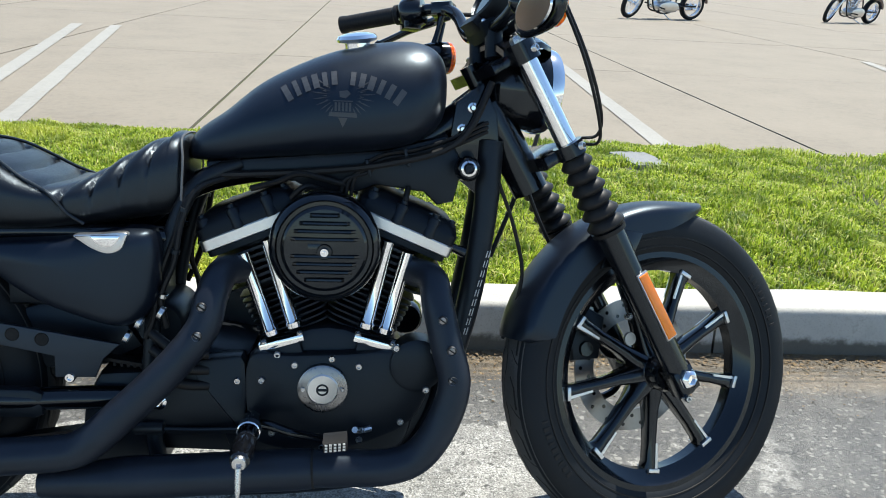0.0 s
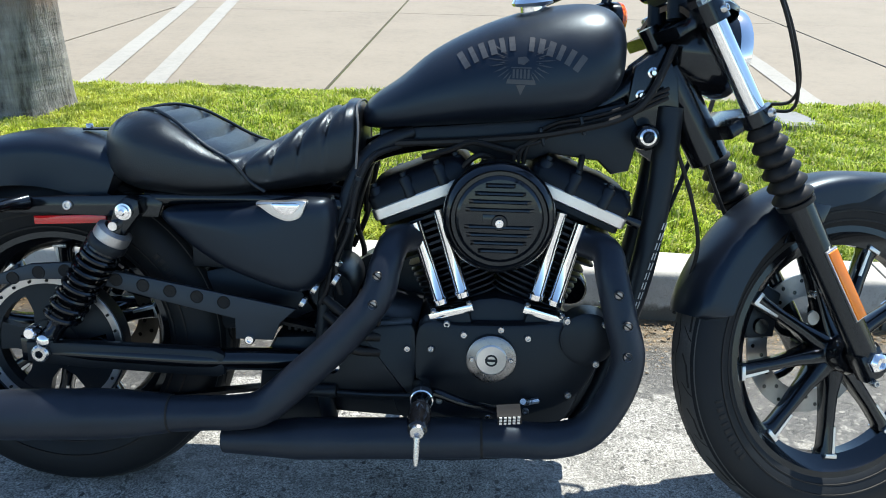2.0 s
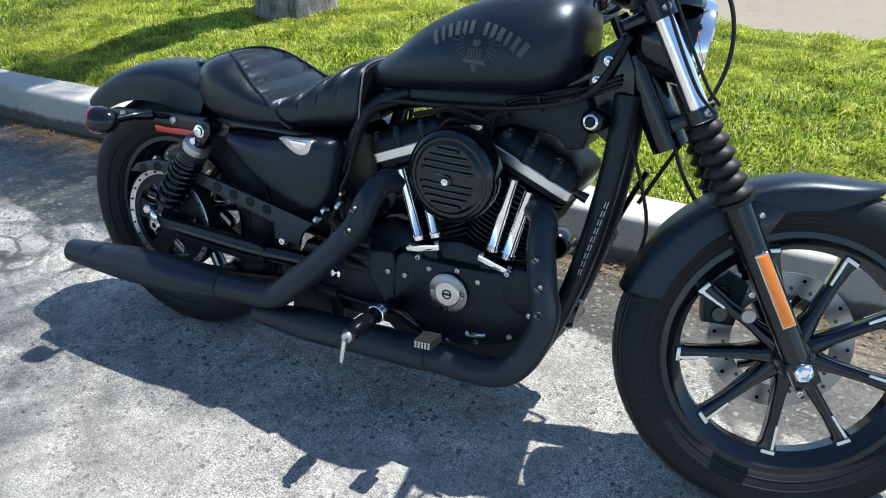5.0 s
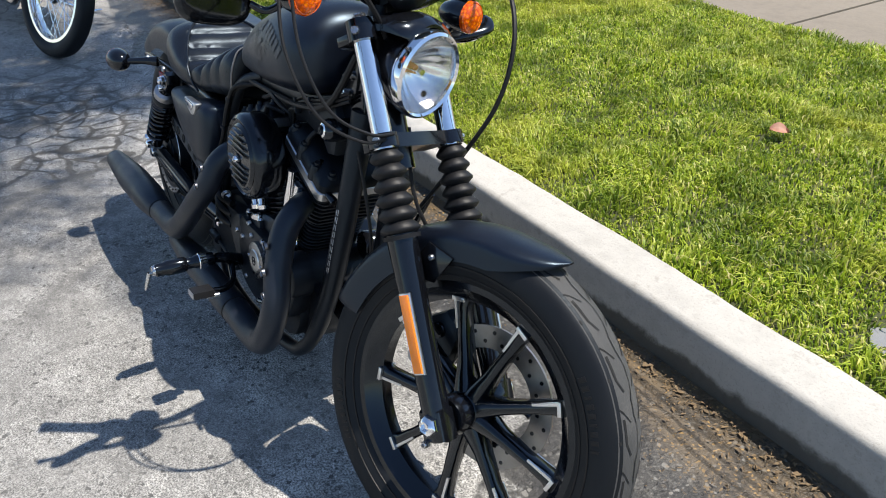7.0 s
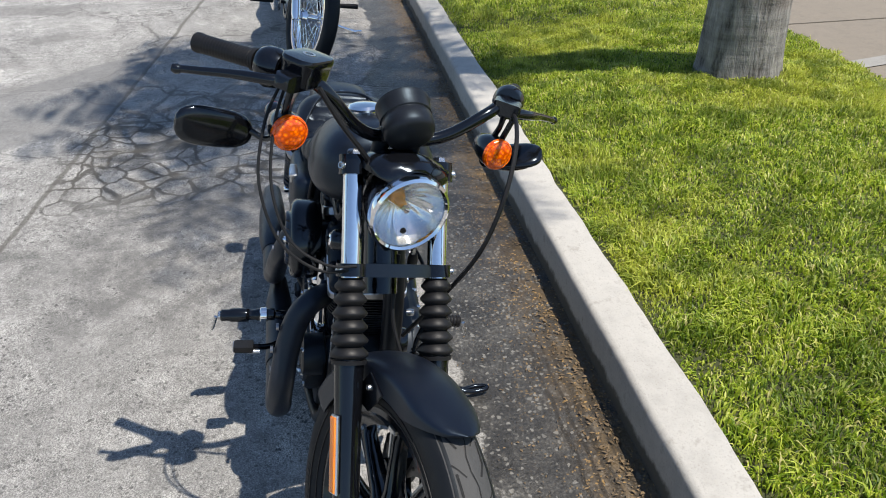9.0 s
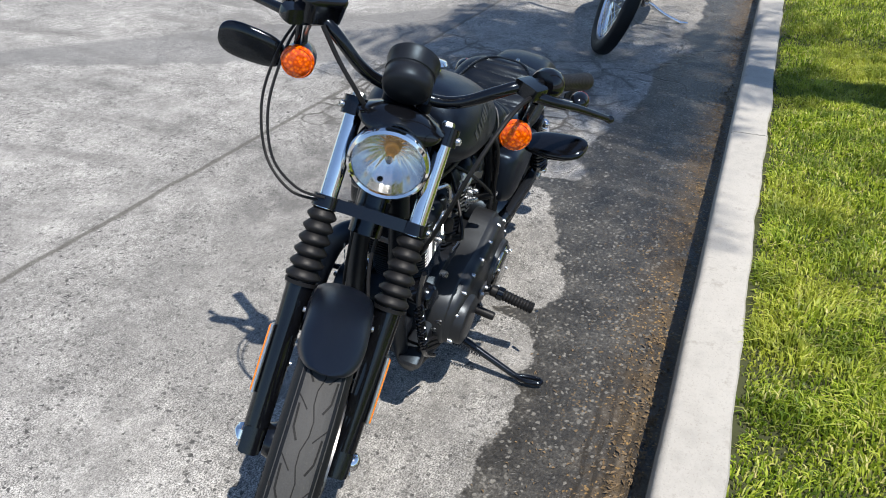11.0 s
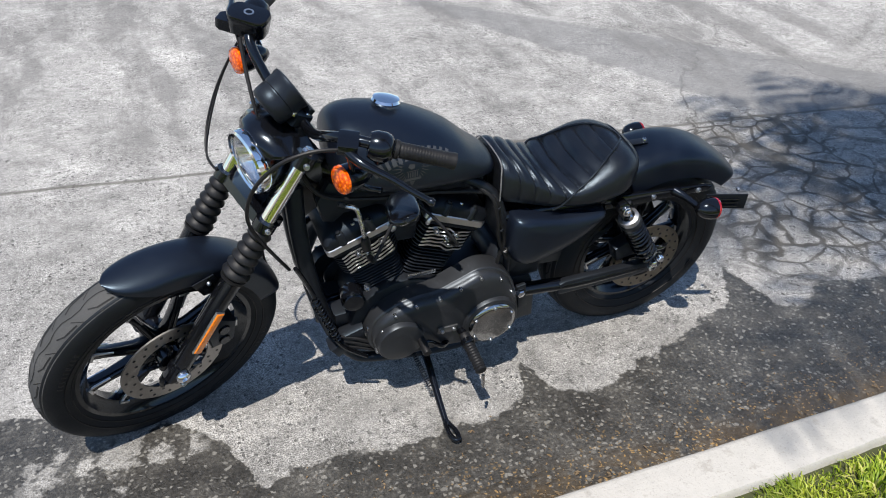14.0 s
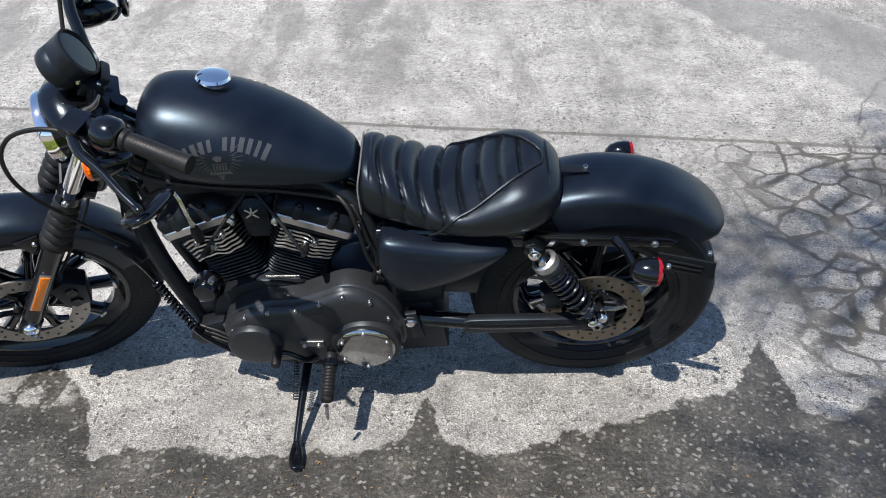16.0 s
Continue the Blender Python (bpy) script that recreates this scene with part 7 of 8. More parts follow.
# handlebar
half = [(1.135, 0.0, 0.998), (1.135, 0.06, 0.998), (1.143, 0.11, 1.02), (1.15, 0.165, 1.065), (1.138, 0.205, 1.088), (1.1, 0.25, 1.093), (1.03, 0.31, 1.085), (0.957, 0.366, 1.075)]
bm = B()
tube(bm, [(x, -y, z) for x, y, z in half[:0:-1]] + half, 0.0128, 16, 8)
bar = part("handlebar", bm, GLOSS, moto, "gloss black handlebar", STEER)
for sd in (-1, 1):
    g1, g0 = Vector((0.957, sd * 0.366, 1.075)), Vector((1.062, sd * 0.284, 1.089))
    d = (g1 - g0).normalized()
    L = (g1 - g0).length
    bm = B()
    prof = [(0.013, 0.0), (0.0215, 0.0), (0.0215, 0.008), (0.0175, 0.012)]
    for k in range(16):
        prof += [(0.0178, 0.014 + 0.0066 * k), (0.0184, 0.0165 + 0.0066 * k), (0.0178, 0.019 + 0.0066 * k)]
    prof += [(0.0195, L - 0.004), (0.019, L + 0.004), (0.0, L + 0.006)]
    lathe(bm, prof, g0, d, 24)
    part("grip", bm, RUBBER, moto, "black rubber handlebar grip", STEER)
    # switch housing and lever
    bm = B()
    sw = Vector((1.085, sd * 0.266, 1.09))
    lathe(bm, [(0.013, -0.028), (0.028, -0.027), (0.034, -0.014), (0.0345, 0.006), (0.031, 0.018), (0.024, 0.025), (0.013, 0.027)], sw, d, 28, close=True)
    block(bm, sw + Vector((-0.004, 0, -0.022)), (0.04, 0.04, 0.03), 0.008)
    sh = part("switch_housing", bm, GLOSS, moto, "black switch housing", STEER)
    bm = B()
    lathe(bm, [(0.0, 0.004), (0.006, 0.004), (0.008, 0.0)], sw + Vector((-0.026, 0, -0.012)), (-1, 0, 0.3), 16)
    part("switch_button", bm, STEEL, sh, "", STEER)
    bm = B()
    pv = Vector((1.15, sd * 0.228, 1.088))
    if sd < 0:
        rez = Matrix.Translation((1.13, -0.218, 0)) @ Matrix.Rotation(radians(38), 4, "Z")
        loft(bm, [[rez @ Vector((px * f, py * f, z)) for px, py in rounded(0.034, 0.049, 0.024, 6)] for f, z in ((0.7, 1.076), (0.9, 1.082), (0.96, 1.1), (1.0, 1.118), (1.02, 1.12), (1.02, 1.127), (0.97, 1.1315), (0.5, 1.1335))])
        block(bm, (1.157, -0.247, 1.09), (0.036, 0.085, 0.03), 0.014, Matrix.Rotation(radians(38), 4, "Z"))
    else:
        block(bm, (1.143, 0.225, 1.092), (0.045, 0.06, 0.028), 0.008, Matrix.Rotation(radians(-38), 4, "Z"))
    per = part("lever_perch", bm, GLOSS, moto, "black brake master cylinder" if sd < 0 else "black clutch lever perch", STEER)
    if sd < 0:
        bm = B()
        lathe(bm, [(0.008, 0.0), (0.012, 0.0), (0.012, 0.002), (0.008, 0.002)], (1.13, -0.218, 1.1325), (0, 0, 1), 20, close=True)
        part("reservoir_mark", bm, ALU, per, "plain bright oval mark", STEER)
    bm = B()
    tube(bm, [(1.155, sd * 0.235, 1.085), (1.145, sd * 0.285, 1.082), (1.11, sd * 0.34, 1.072), (1.085, sd * 0.385, 1.062), (1.064, sd * 0.418, 1.054)], [0.0125, 0.0105, 0.0085, 0.0075, 0.007], 12, 6)
    lathe(bm, [(0.0, -0.01), (0.007, -0.008), (0.0098, 0.0), (0.007, 0.008), (0.0, 0.01)], (1.06, sd * 0.424, 1.052), (-0.5, sd, 0), 16)
    part("lever", bm, GLOSS, per, "gloss black lever with a ball end", STEER)
    # front turn signal
    so = Vector((1.118, sd * 0.232, 0.99))
    bm = B()
    lathe(bm, [(0.0, -0.05), (0.01, -0.047), (0.023, -0.03), (0.031, -0.005), (0.034, 0.016), (0.034, 0.034), (0.031, 0.036)], so, (1, 0, 0.02), 32)
    lamp = part("front_turn_signal", bm, GLOSS, moto, "black bullet turn signal with an orange lens", STEER)
    bm = B()
    lathe(bm, [(0.031, 0.03), (0.0345, 0.033), (0.034, 0.04), (0.031, 0.044), (0.029, 0.0435), (0.024, 0.0465), (0.0205, 0.0475), (0.016, 0.0482), (0.01, 0.0495), (0.0, 0.0505)], so, (1, 0, 0.02), 40)
    part("signal_lens", bm, AMBER, lamp, "orange faceted lens", STEER, 20)
    bm = B()
    tube(bm, [so + Vector((0.005, 0, 0.03)), so + Vector((0.015, 0, 0.06)), (1.14, sd * 0.226, 1.085)], [0.007, 0.006, 0.008], 10)
    part("signal_stem", bm, SCREW if sd < 0 else GLOSS, lamp, "", STEER)

# mirrors, hung below the bar; the left one is swung almost edge-on to the front
for sd in (-1, 1):
    MIR = STEER @ Matrix.Diagonal((1, -sd, 1, 1))
    if sd > 0:
        at = Matrix.Translation((1.06, 0.34, 0.95))
        swing = Vector((-1, 0, 0)).rotation_difference(Vector((-0.2, 0.5, -0.84))).to_matrix().to_4x4()
        MIR = STEER @ at @ swing @ at.inverted() @ Matrix.Diagonal((1, -1, 1, 1))
    bm = B()
    rings = []
    for i in range(15):
        u = -1 + 2 * i / 14
        y = -0.342 + 0.073 * math.sin(u * math.pi / 2)
        e = max(0.0, 1 - abs(math.sin(u * math.pi / 2)) ** 3.2) ** (1 / 2.6)
        hz, hx, zc = 0.0385 * e * (1 - 0.1 * u), 0.014 * e ** 0.7, 0.951 - 0.004 * u
        ring = []
        for k in range(32):
            a = 2 * math.pi * k / 32
            ca, sa = math.cos(a), math.sin(a)
            ring.append(Vector((1.062 + hx * math.copysign(abs(ca) ** 0.8, ca) * (1 if ca > 0 else 0.7), y, zc + max(hz, 0.0005) * math.copysign(abs(sa) ** 0.85, sa))))
        rings.append(ring)
    loft(bm, rings)
    mirror = part("mirror", bm, GLOSS, moto, "black oval mirror hung under the handlebar", MIR)
    bm = B()
    rings = []
    for f, dx in ((1.0, 0.0), (0.96, -0.003), (0.02, -0.003)):
        rings.append([Vector((1.0515 + dx, -0.345 + 0.056 * f * math.cos(a), 0.948 + 0.031 * f * math.sin(a))) for a in (2 * math.pi * i / 32 for i in range(32))])
    loft(bm, rings)
    part("mirror_glass", bm, CHROME, mirror, "mirror glass", MIR)
    bm = B()
    tube(bm, [(1.07, -0.275, 0.955), (1.09, -0.25, 0.95), (1.125, -0.243, 0.985), (1.15, -0.245, 1.07)], 0.0065, 10, 6)
    part("mirror_stem", bm, GLOSS, mirror, "", STEER @ Matrix.Diagonal((1, -sd, 1, 1)))

# cables and hoses
for name, pts, r, lab in (
    ("throttle_cable", [(1.12, -0.245, 1.07), (1.15, -0.262, 1.0), (1.2, -0.262, 0.9), (1.25, -0.225, 0.82), (1.285, -0.16, 0.79), (1.29, -0.1, 0.79)], 0.003, "black throttle cable looping past the fork"),
    ("throttle_cable", [(1.11, -0.25, 1.068), (1.135, -0.275, 1.0), (1.18, -0.28, 0.9), (1.235, -0.24, 0.81), (1.28, -0.17, 0.775), (1.285, -0.1, 0.78)], 0.003, "black throttle cable looping past the fork"),
    ("brake_hose", [(1.165, -0.2, 1.085), (1.178, -0.15, 1.03), (1.19, -0.09, 0.975), (1.19, -0.05, 0.93)], 0.005, "silver and black brake hose"),
    ("clutch_cable", [(1.155, 0.235, 1.085), (1.22, 0.205, 1.082), (1.285, 0.175, 1.045), (1.33, 0.15, 0.965), (1.335, 0.135, 0.86), (1.29, 0.125, 0.74), (1.2, 0.11, 0.56)], 0.0048, "grey clutch cable looping down beside the fork"),
):
    bm = B()
    tube(bm, pts, r, 8, 8)
    part(name, bm, RUBBER, moto, lab, STEER)
for name, pts, r, lab in (
    ("clutch_cable_lower", [(1.17, 0.13, 0.6), (1.13, 0.115, 0.5), (1.09, 0.12, 0.38), (1.05, 0.13, 0.27), (0.97, 0.14, 0.2)], 0.0065, "black clutch cable down the frame"),
    ("front_hose", [(1.16, -0.05, 0.72), (1.2, -0.045, 0.62), (1.22, -0.04, 0.52), (1.19, -0.035, 0.4)], 0.0038, "black hose behind the fork"),
    ("wiring_loom", [(1.14, -0.05, 0.9), (1.08, -0.075, 0.79), (0.95, -0.075, 0.745), (0.8, -0.07, 0.725), (0.65, -0.07, 0.715)], 0.007, "black wiring loom along the frame"),
    ("wiring_loom", [(1.15, 0.05, 0.9), (1.09, 0.07, 0.78), (0.95, 0.075, 0.74), (0.75, 0.075, 0.72), (0.6, 0.085, 0.68), (0.575, 0.11, 0.55)], 0.006, "black wiring loom along the frame"),
):
    bm = B()
    tube(bm, pts, r, 8, 8)
    part(name, bm, GLOSS if "cable" in name else RUBBER, moto, lab)
bm = B()
helix = []
a0, a1 = Vector((1.12, 0.116, 0.46)), Vector((1.055, 0.13, 0.29))
d = (a1 - a0).normalized()
u = d.orthogonal().normalized()
v = d.cross(u)
for i in range(141):
    t = i / 140
    a = 2 * math.pi * 14 * t
    helix.append(a0.lerp(a1, t) + (u * math.cos(a) + v * math.sin(a)) * 0.011)
tube(bm, helix, 0.0025, 6, 1)
part("cable_spring", bm, GLOSS, moto, "coiled cable guard on the frame")
# coil and horn cluster between the cylinders on the left
bm = B()
lathe(bm, [(0.0, 0.0), (0.03, 0.0), (0.036, 0.006), (0.036, 0.02), (0.02, 0.03), (0.0, 0.032)], (0.842, 0.055, 0.655), (0, 1, 0.2), 28)
horn = part("horn", bm, WRINKLE, moto, "small black horn between the cylinders")
bm = B()
for a in (40, 90, 140, 220, 320):
    block(bm, Vector((0.842 + 0.011 * math.cos(radians(a)), 0.09, 0.664 + 0.011 * math.sin(radians(a)))), (0.018, 0.003, 0.004), 0.0015, rot_y(-a))
part("horn_star", bm, ALU, horn, "bright star-shaped bracket")

# ---- foot controls and stand ----
for sd in (-1, 1):
    x0, z0 = (0.718, 0.287) if sd < 0 else (0.69, 0.262)
    base = Vector((x0, sd * 0.2, z0 + 0.005))
    end = Vector((x0, sd * (0.348 if sd < 0 else 0.335), z0 + (0.0 if sd < 0 else -0.01)))
    bm = B()
    d = (end - base).normalized()
    L = (end - base).length
    prof = [(0.01, 0.0), (0.017, 0.004), (0.0175, 0.02)]
    for k in range(11):
        prof += [(0.0155, 0.024 + k * 0.0095), (0.018, 0.0275 + k * 0.0095), (0.0155, 0.031 + k * 0.0095)]
    prof += [(0.018, L - 0.004), (0.015, L), (0.0, L + 0.001)]
    if sd < 0:
        prof = [(0.01, 0.0), (0.0165, 0.004), (0.017, 0.05), (0.0145, 0.054), (0.0145, 0.07), (0.0185, 0.074), (0.0195, 0.08), (0.0195, L - 0.03), (0.0165, L - 0.024), (0.0165, L - 0.004), (0.013, L), (0.0, L + 0.001)]
    lathe(bm, prof, base, d, 18)
    peg = part("foot_peg", bm, RUBBER if sd > 0 else GLOSS, moto, "black rubber foot peg" if sd > 0 else "gloss black stepped foot peg")
    bm = B()
    tube(bm, [(x0 - 0.01, sd * 0.12, z0 - 0.02), (x0, sd * 0.17, z0), base], [0.016, 0.014, 0.012], 12)
    part("peg_mount", bm, GLOSS, peg)
    bm = B()
    lathe(bm, [(0.0, 0.0), (0.0055, 0.0), (0.0048, 0.036), (0.003, 0.046), (0.0, 0.048)], end + Vector((0, sd * 0.012, -0.004)), (0.0, sd * 0.25, -1), 12)
    part("peg_feeler", bm, STEEL, peg, "bare steel feeler under the peg")
    bm = B()
    lathe(bm, [(0.0185, 0.022), (0.0205, 0.024), (0.0205, 0.04), (0.0185, 0.042)], base, d, 18, close=True)
    part("peg_collar", bm, CHROME if sd < 0 else GLOSS, peg)
    if sd < 0:
        bm = B()
        lathe(bm, [(0.009, L - 0.004), (0.013, L - 0.003), (0.0135, L + 0.001), (0.011, L + 0.006), (0.0, L + 0.008)], base, d, 20)
        part("peg_end", bm, STEEL, peg, "bright end of the foot peg")
bm = B()
tube(bm, [(0.71, -0.15, 0.262), (0.74, -0.165, 0.272), (0.79, -0.18, 0.262), (0.835, -0.215, 0.27), (0.862, -0.258, 0.286)], [0.012, 0.0095, 0.008, 0.008, 0.008], 12, 6)
brake = part("brake_pedal", bm, GLOSS, moto, "gloss black brake pedal")
bm = B()
block(bm, (0.868, -0.281, 0.292), (0.04, 0.05, 0.016), 0.004, rot_y(-6))
part("pedal_pad", bm, RUBBER, brake, "black rubber pedal pad")
bm = B()
for ix in range(5):
    for iy in range(3):
        block(bm, (0.8535 + ix * 0.0074, -0.3068, 0.2862 + iy * 0.005 + ix * 0.0007), (0.0045, 0.002, 0.0035), 0.0005)
part("pad_stud", bm, ALU, brake, "bright studs on the pad edge")
bm = B()
tube(bm, [(0.51, -0.13, 0.252), (0.6, -0.135, 0.25), (0.7, -0.145, 0.256)], 0.0045, 8, 4)
lathe(bm, [(0.0, 0.0), (0.013, 0.0), (0.013, 0.05), (0.0, 0.055)], (0.5, -0.13, 0.252), (1, 0, 0), 14)
part("brake_rod", bm, CASE, brake, "brake rod with a black boot")
bm = B()
tube(bm, [(0.9, -0.16, 0.26), (0.91, -0.14, 0.25), (0.93, -0.13, 0.25)], 0.006, 8)
part("pedal_linkage", bm, STEEL, brake, "")
bm = B()
lathe(bm, [(0.0, 0.0), (0.006, 0.0), (0.006, 0.03), (0.0, 0.03)], (0.868, -0.27, 0.276), (0, 1, 0), 12)
part("pedal_stop", bm, STEEL, brake, "")
bm = B()
tube(bm, [(0.735, 0.18, 0.225), (0.76, 0.2, 0.24), (0.8, 0.205, 0.275), (0.826, 0.21, 0.283)], [0.011, 0.008, 0.007, 0.007], 12, 6)
shifter = part("shift_lever", bm, GLOSS, moto, "gloss black shift lever")
bm = B()
lathe(bm, [(0.0, -0.045), (0.011, -0.044), (0.0125, -0.03), (0.0125, 0.012), (0.011, 0.016), (0.0, 0.017)], (0.826, 0.235, 0.283), (0, 1, -0.06), 18)
part("shift_peg", bm, RUBBER, shifter, "black rubber shift peg")
bm = B()
tube(bm, [(0.775, 0.1, 0.137), (0.778, 0.16, 0.13), (0.785, 0.25, 0.104), (0.79, 0.345, 0.075)], [0.013, 0.012, 0.0105, 0.0095], 12, 5)
stand = part("side_stand", bm, GLOSS, moto, "gloss black side stand, down")
bm = B()
tube(bm, [(0.79, 0.34, 0.0755), (0.782, 0.362, 0.073), (0.774, 0.392, 0.0755), (0.777, 0.421, 0.0785), (0.79, 0.421, 0.0785), (0.797, 0.392, 0.0755), (0.795, 0.36, 0.073), (0.79, 0.343, 0.0755)], 0.007, 10, 6)
part("stand_foot", bm, GLOSS, stand, "looped stand foot on the ground")
bm = B()
helix = []
a0, a1 = Vector((0.81, 0.11, 0.135)), Vector((0.8, 0.24, 0.112))
d = (a1 - a0).normalized()
u = d.orthogonal().normalized()
v = d.cross(u)
for i in range(161):
    t = i / 160
    a = 2 * math.pi * 16 * t
    helix.append(a0.lerp(a1, t) + (u * math.cos(a) + v * math.sin(a)) * 0.007)
tube(bm, helix, 0.0016, 6, 1)
part("stand_spring", bm, CASE, stand, "coil return spring")
# rear caliper
bm = B()
prism(bm, [(0.07, 0.36), (0.13, 0.345), (0.15, 0.4), (0.1, 0.425), (0.06, 0.41)], 0.075, 0.125, 0.008)
part("rear_caliper", bm, CASE, moto, "black rear brake caliper")

# ---------- lawn, palm and litter ----------
TREE = Vector((-1.33, 2.3, 0))
LID = (2.27, 2.58, 0.2, 0.3)


def make_grass():
    """Blades of a mown lawn in one mesh: each blade five points, bent and leaning at random."""
    rng = np.random.default_rng(7)
    spots = []
    for x0, x1, dens in ((-2.6, 3.1, 18000), (-5.0, -2.6, 9000), (3.1, 5.2, 9000), (-9.0, -5.0, 1500), (5.2, 8.0, 1500)):
        n = int((x1 - x0) * (LAWN_Y1 - CURB_Y1) * dens)
        spots.append(np.stack([rng.uniform(x0, x1, n), rng.uniform(CURB_Y1 + 0.004, LAWN_Y1 + 0.02, n)], 1))
    P = np.concatenate(spots)
    far = np.hypot(P[:, 0] - TREE.x, P[:, 1] - TREE.y)
    keep = far > 0.22
    keep &= ~((np.abs(P[:, 0] - LID[0]) < LID[2] / 2 - 0.01) & (np.abs(P[:, 1] - LID[1]) < LID[3] / 2 - 0.01))
    keep &= np.hypot(P[:, 0] - 1.75, P[:, 1] - 1.215) > 0.065
    bare = np.hypot((P[:, 0] - 2.12) / 0.25, (P[:, 1] - 2.36) / 0.1) < rng.uniform(0.4, 1.1, len(P))
    bare |= np.hypot((P[:, 0] - 1.72) / 0.09, (P[:, 1] - 1.3) / 0.06) < rng.uniform(0.3, 1.2, len(P))
    keep &= ~bare
    trim = np.array([0.02 + 0.022 * noise.noise((x * 5, 2.0, 0)) + 0.012 * noise.noise((x * 23, 5.0, 0)) for x in P[:, 0]])
    keep &= P[:, 1] - CURB_Y1 > trim + rng.normal(0, 0.006, len(P))
    P = P[keep]
    n = len(P)
    z = np.array([lawn_height(x, y) for x, y in P])
    tall = np.array([0.85 + 0.8 * noise.noise((x * 2.1, y * 2.1, 3)) + 1.0 * noise.noise((x * 7, y * 7, 1)) for x, y in P])
    h = (0.026 + 0.022 * rng.random(n)) * np.clip(tall, 0.5, 1.4)
    w = (0.0017 + 0.0016 * rng.random(n)) * np.where(np.abs(P[:, 0]) < 3.1, 1.12, 1.0)
    a = rng.uniform(0, 2 * np.pi, n)
    comb = np.array([(noise.noise((x * 6, y * 6, 11)), noise.noise((x * 6, y * 6, 17))) for x, y in P])
    lean = (rng.normal(0, 0.5, (n, 2)) + comb * 0.9) * h[:, None]
    rim = np.clip(1 - (P[:, 1] - CURB_Y1) / 0.06, 0, 1)
    lean[:, 1] -= rim * h * 0.45
    h *= 1 - 0.35 * rim
    lean *= (1 - 0.35 * rim)[:, None]
    side = np.stack([np.cos(a), np.sin(a)], 1) * w[:, None]
    V = np.zeros((n, 5, 3))
    V[:, 0, :2], V[:, 1, :2] = P - side, P + side
    V[:, 2, :2], V[:, 3, :2] = P + side * 0.85 + lean * 0.35, P - side * 0.85 + lean * 0.35
    V[:, 4, :2] = P + lean
    V[:, 0, 2] = V[:, 1, 2] = z - 0.004
    V[:, 2, 2] = V[:, 3, 2] = z + h * 0.6
    V[:, 4, 2] = z + h * np.clip(1.0 - 0.35 * np.abs(lean).sum(1) / h, 0.35, 1)
    me = bpy.data.meshes.new("grass")
    base = np.arange(n)[:, None] * 5
    loops = np.concatenate([base + [0, 1, 2, 3], base + [3, 2, 4]], 1).ravel()
    me.vertices.add(n * 5)
    me.vertices.foreach_set("co", V.astype(np.float32).ravel())
    me.loops.add(len(loops))
    me.loops.foreach_set("vertex_index", loops.astype(np.int32))
    me.polygons.add(n * 2)
    starts = (np.arange(n)[:, None] * 7 + [0, 4]).ravel()
    me.polygons.foreach_set("loop_start", starts.astype(np.int32))
    me.update(calc_edges=True)
    me.materials.append(GRASS)
    return tagged(new("grass", me), "bright green mown grass of the lawn strip", "grass", kind="stuff")


grass = make_grass()


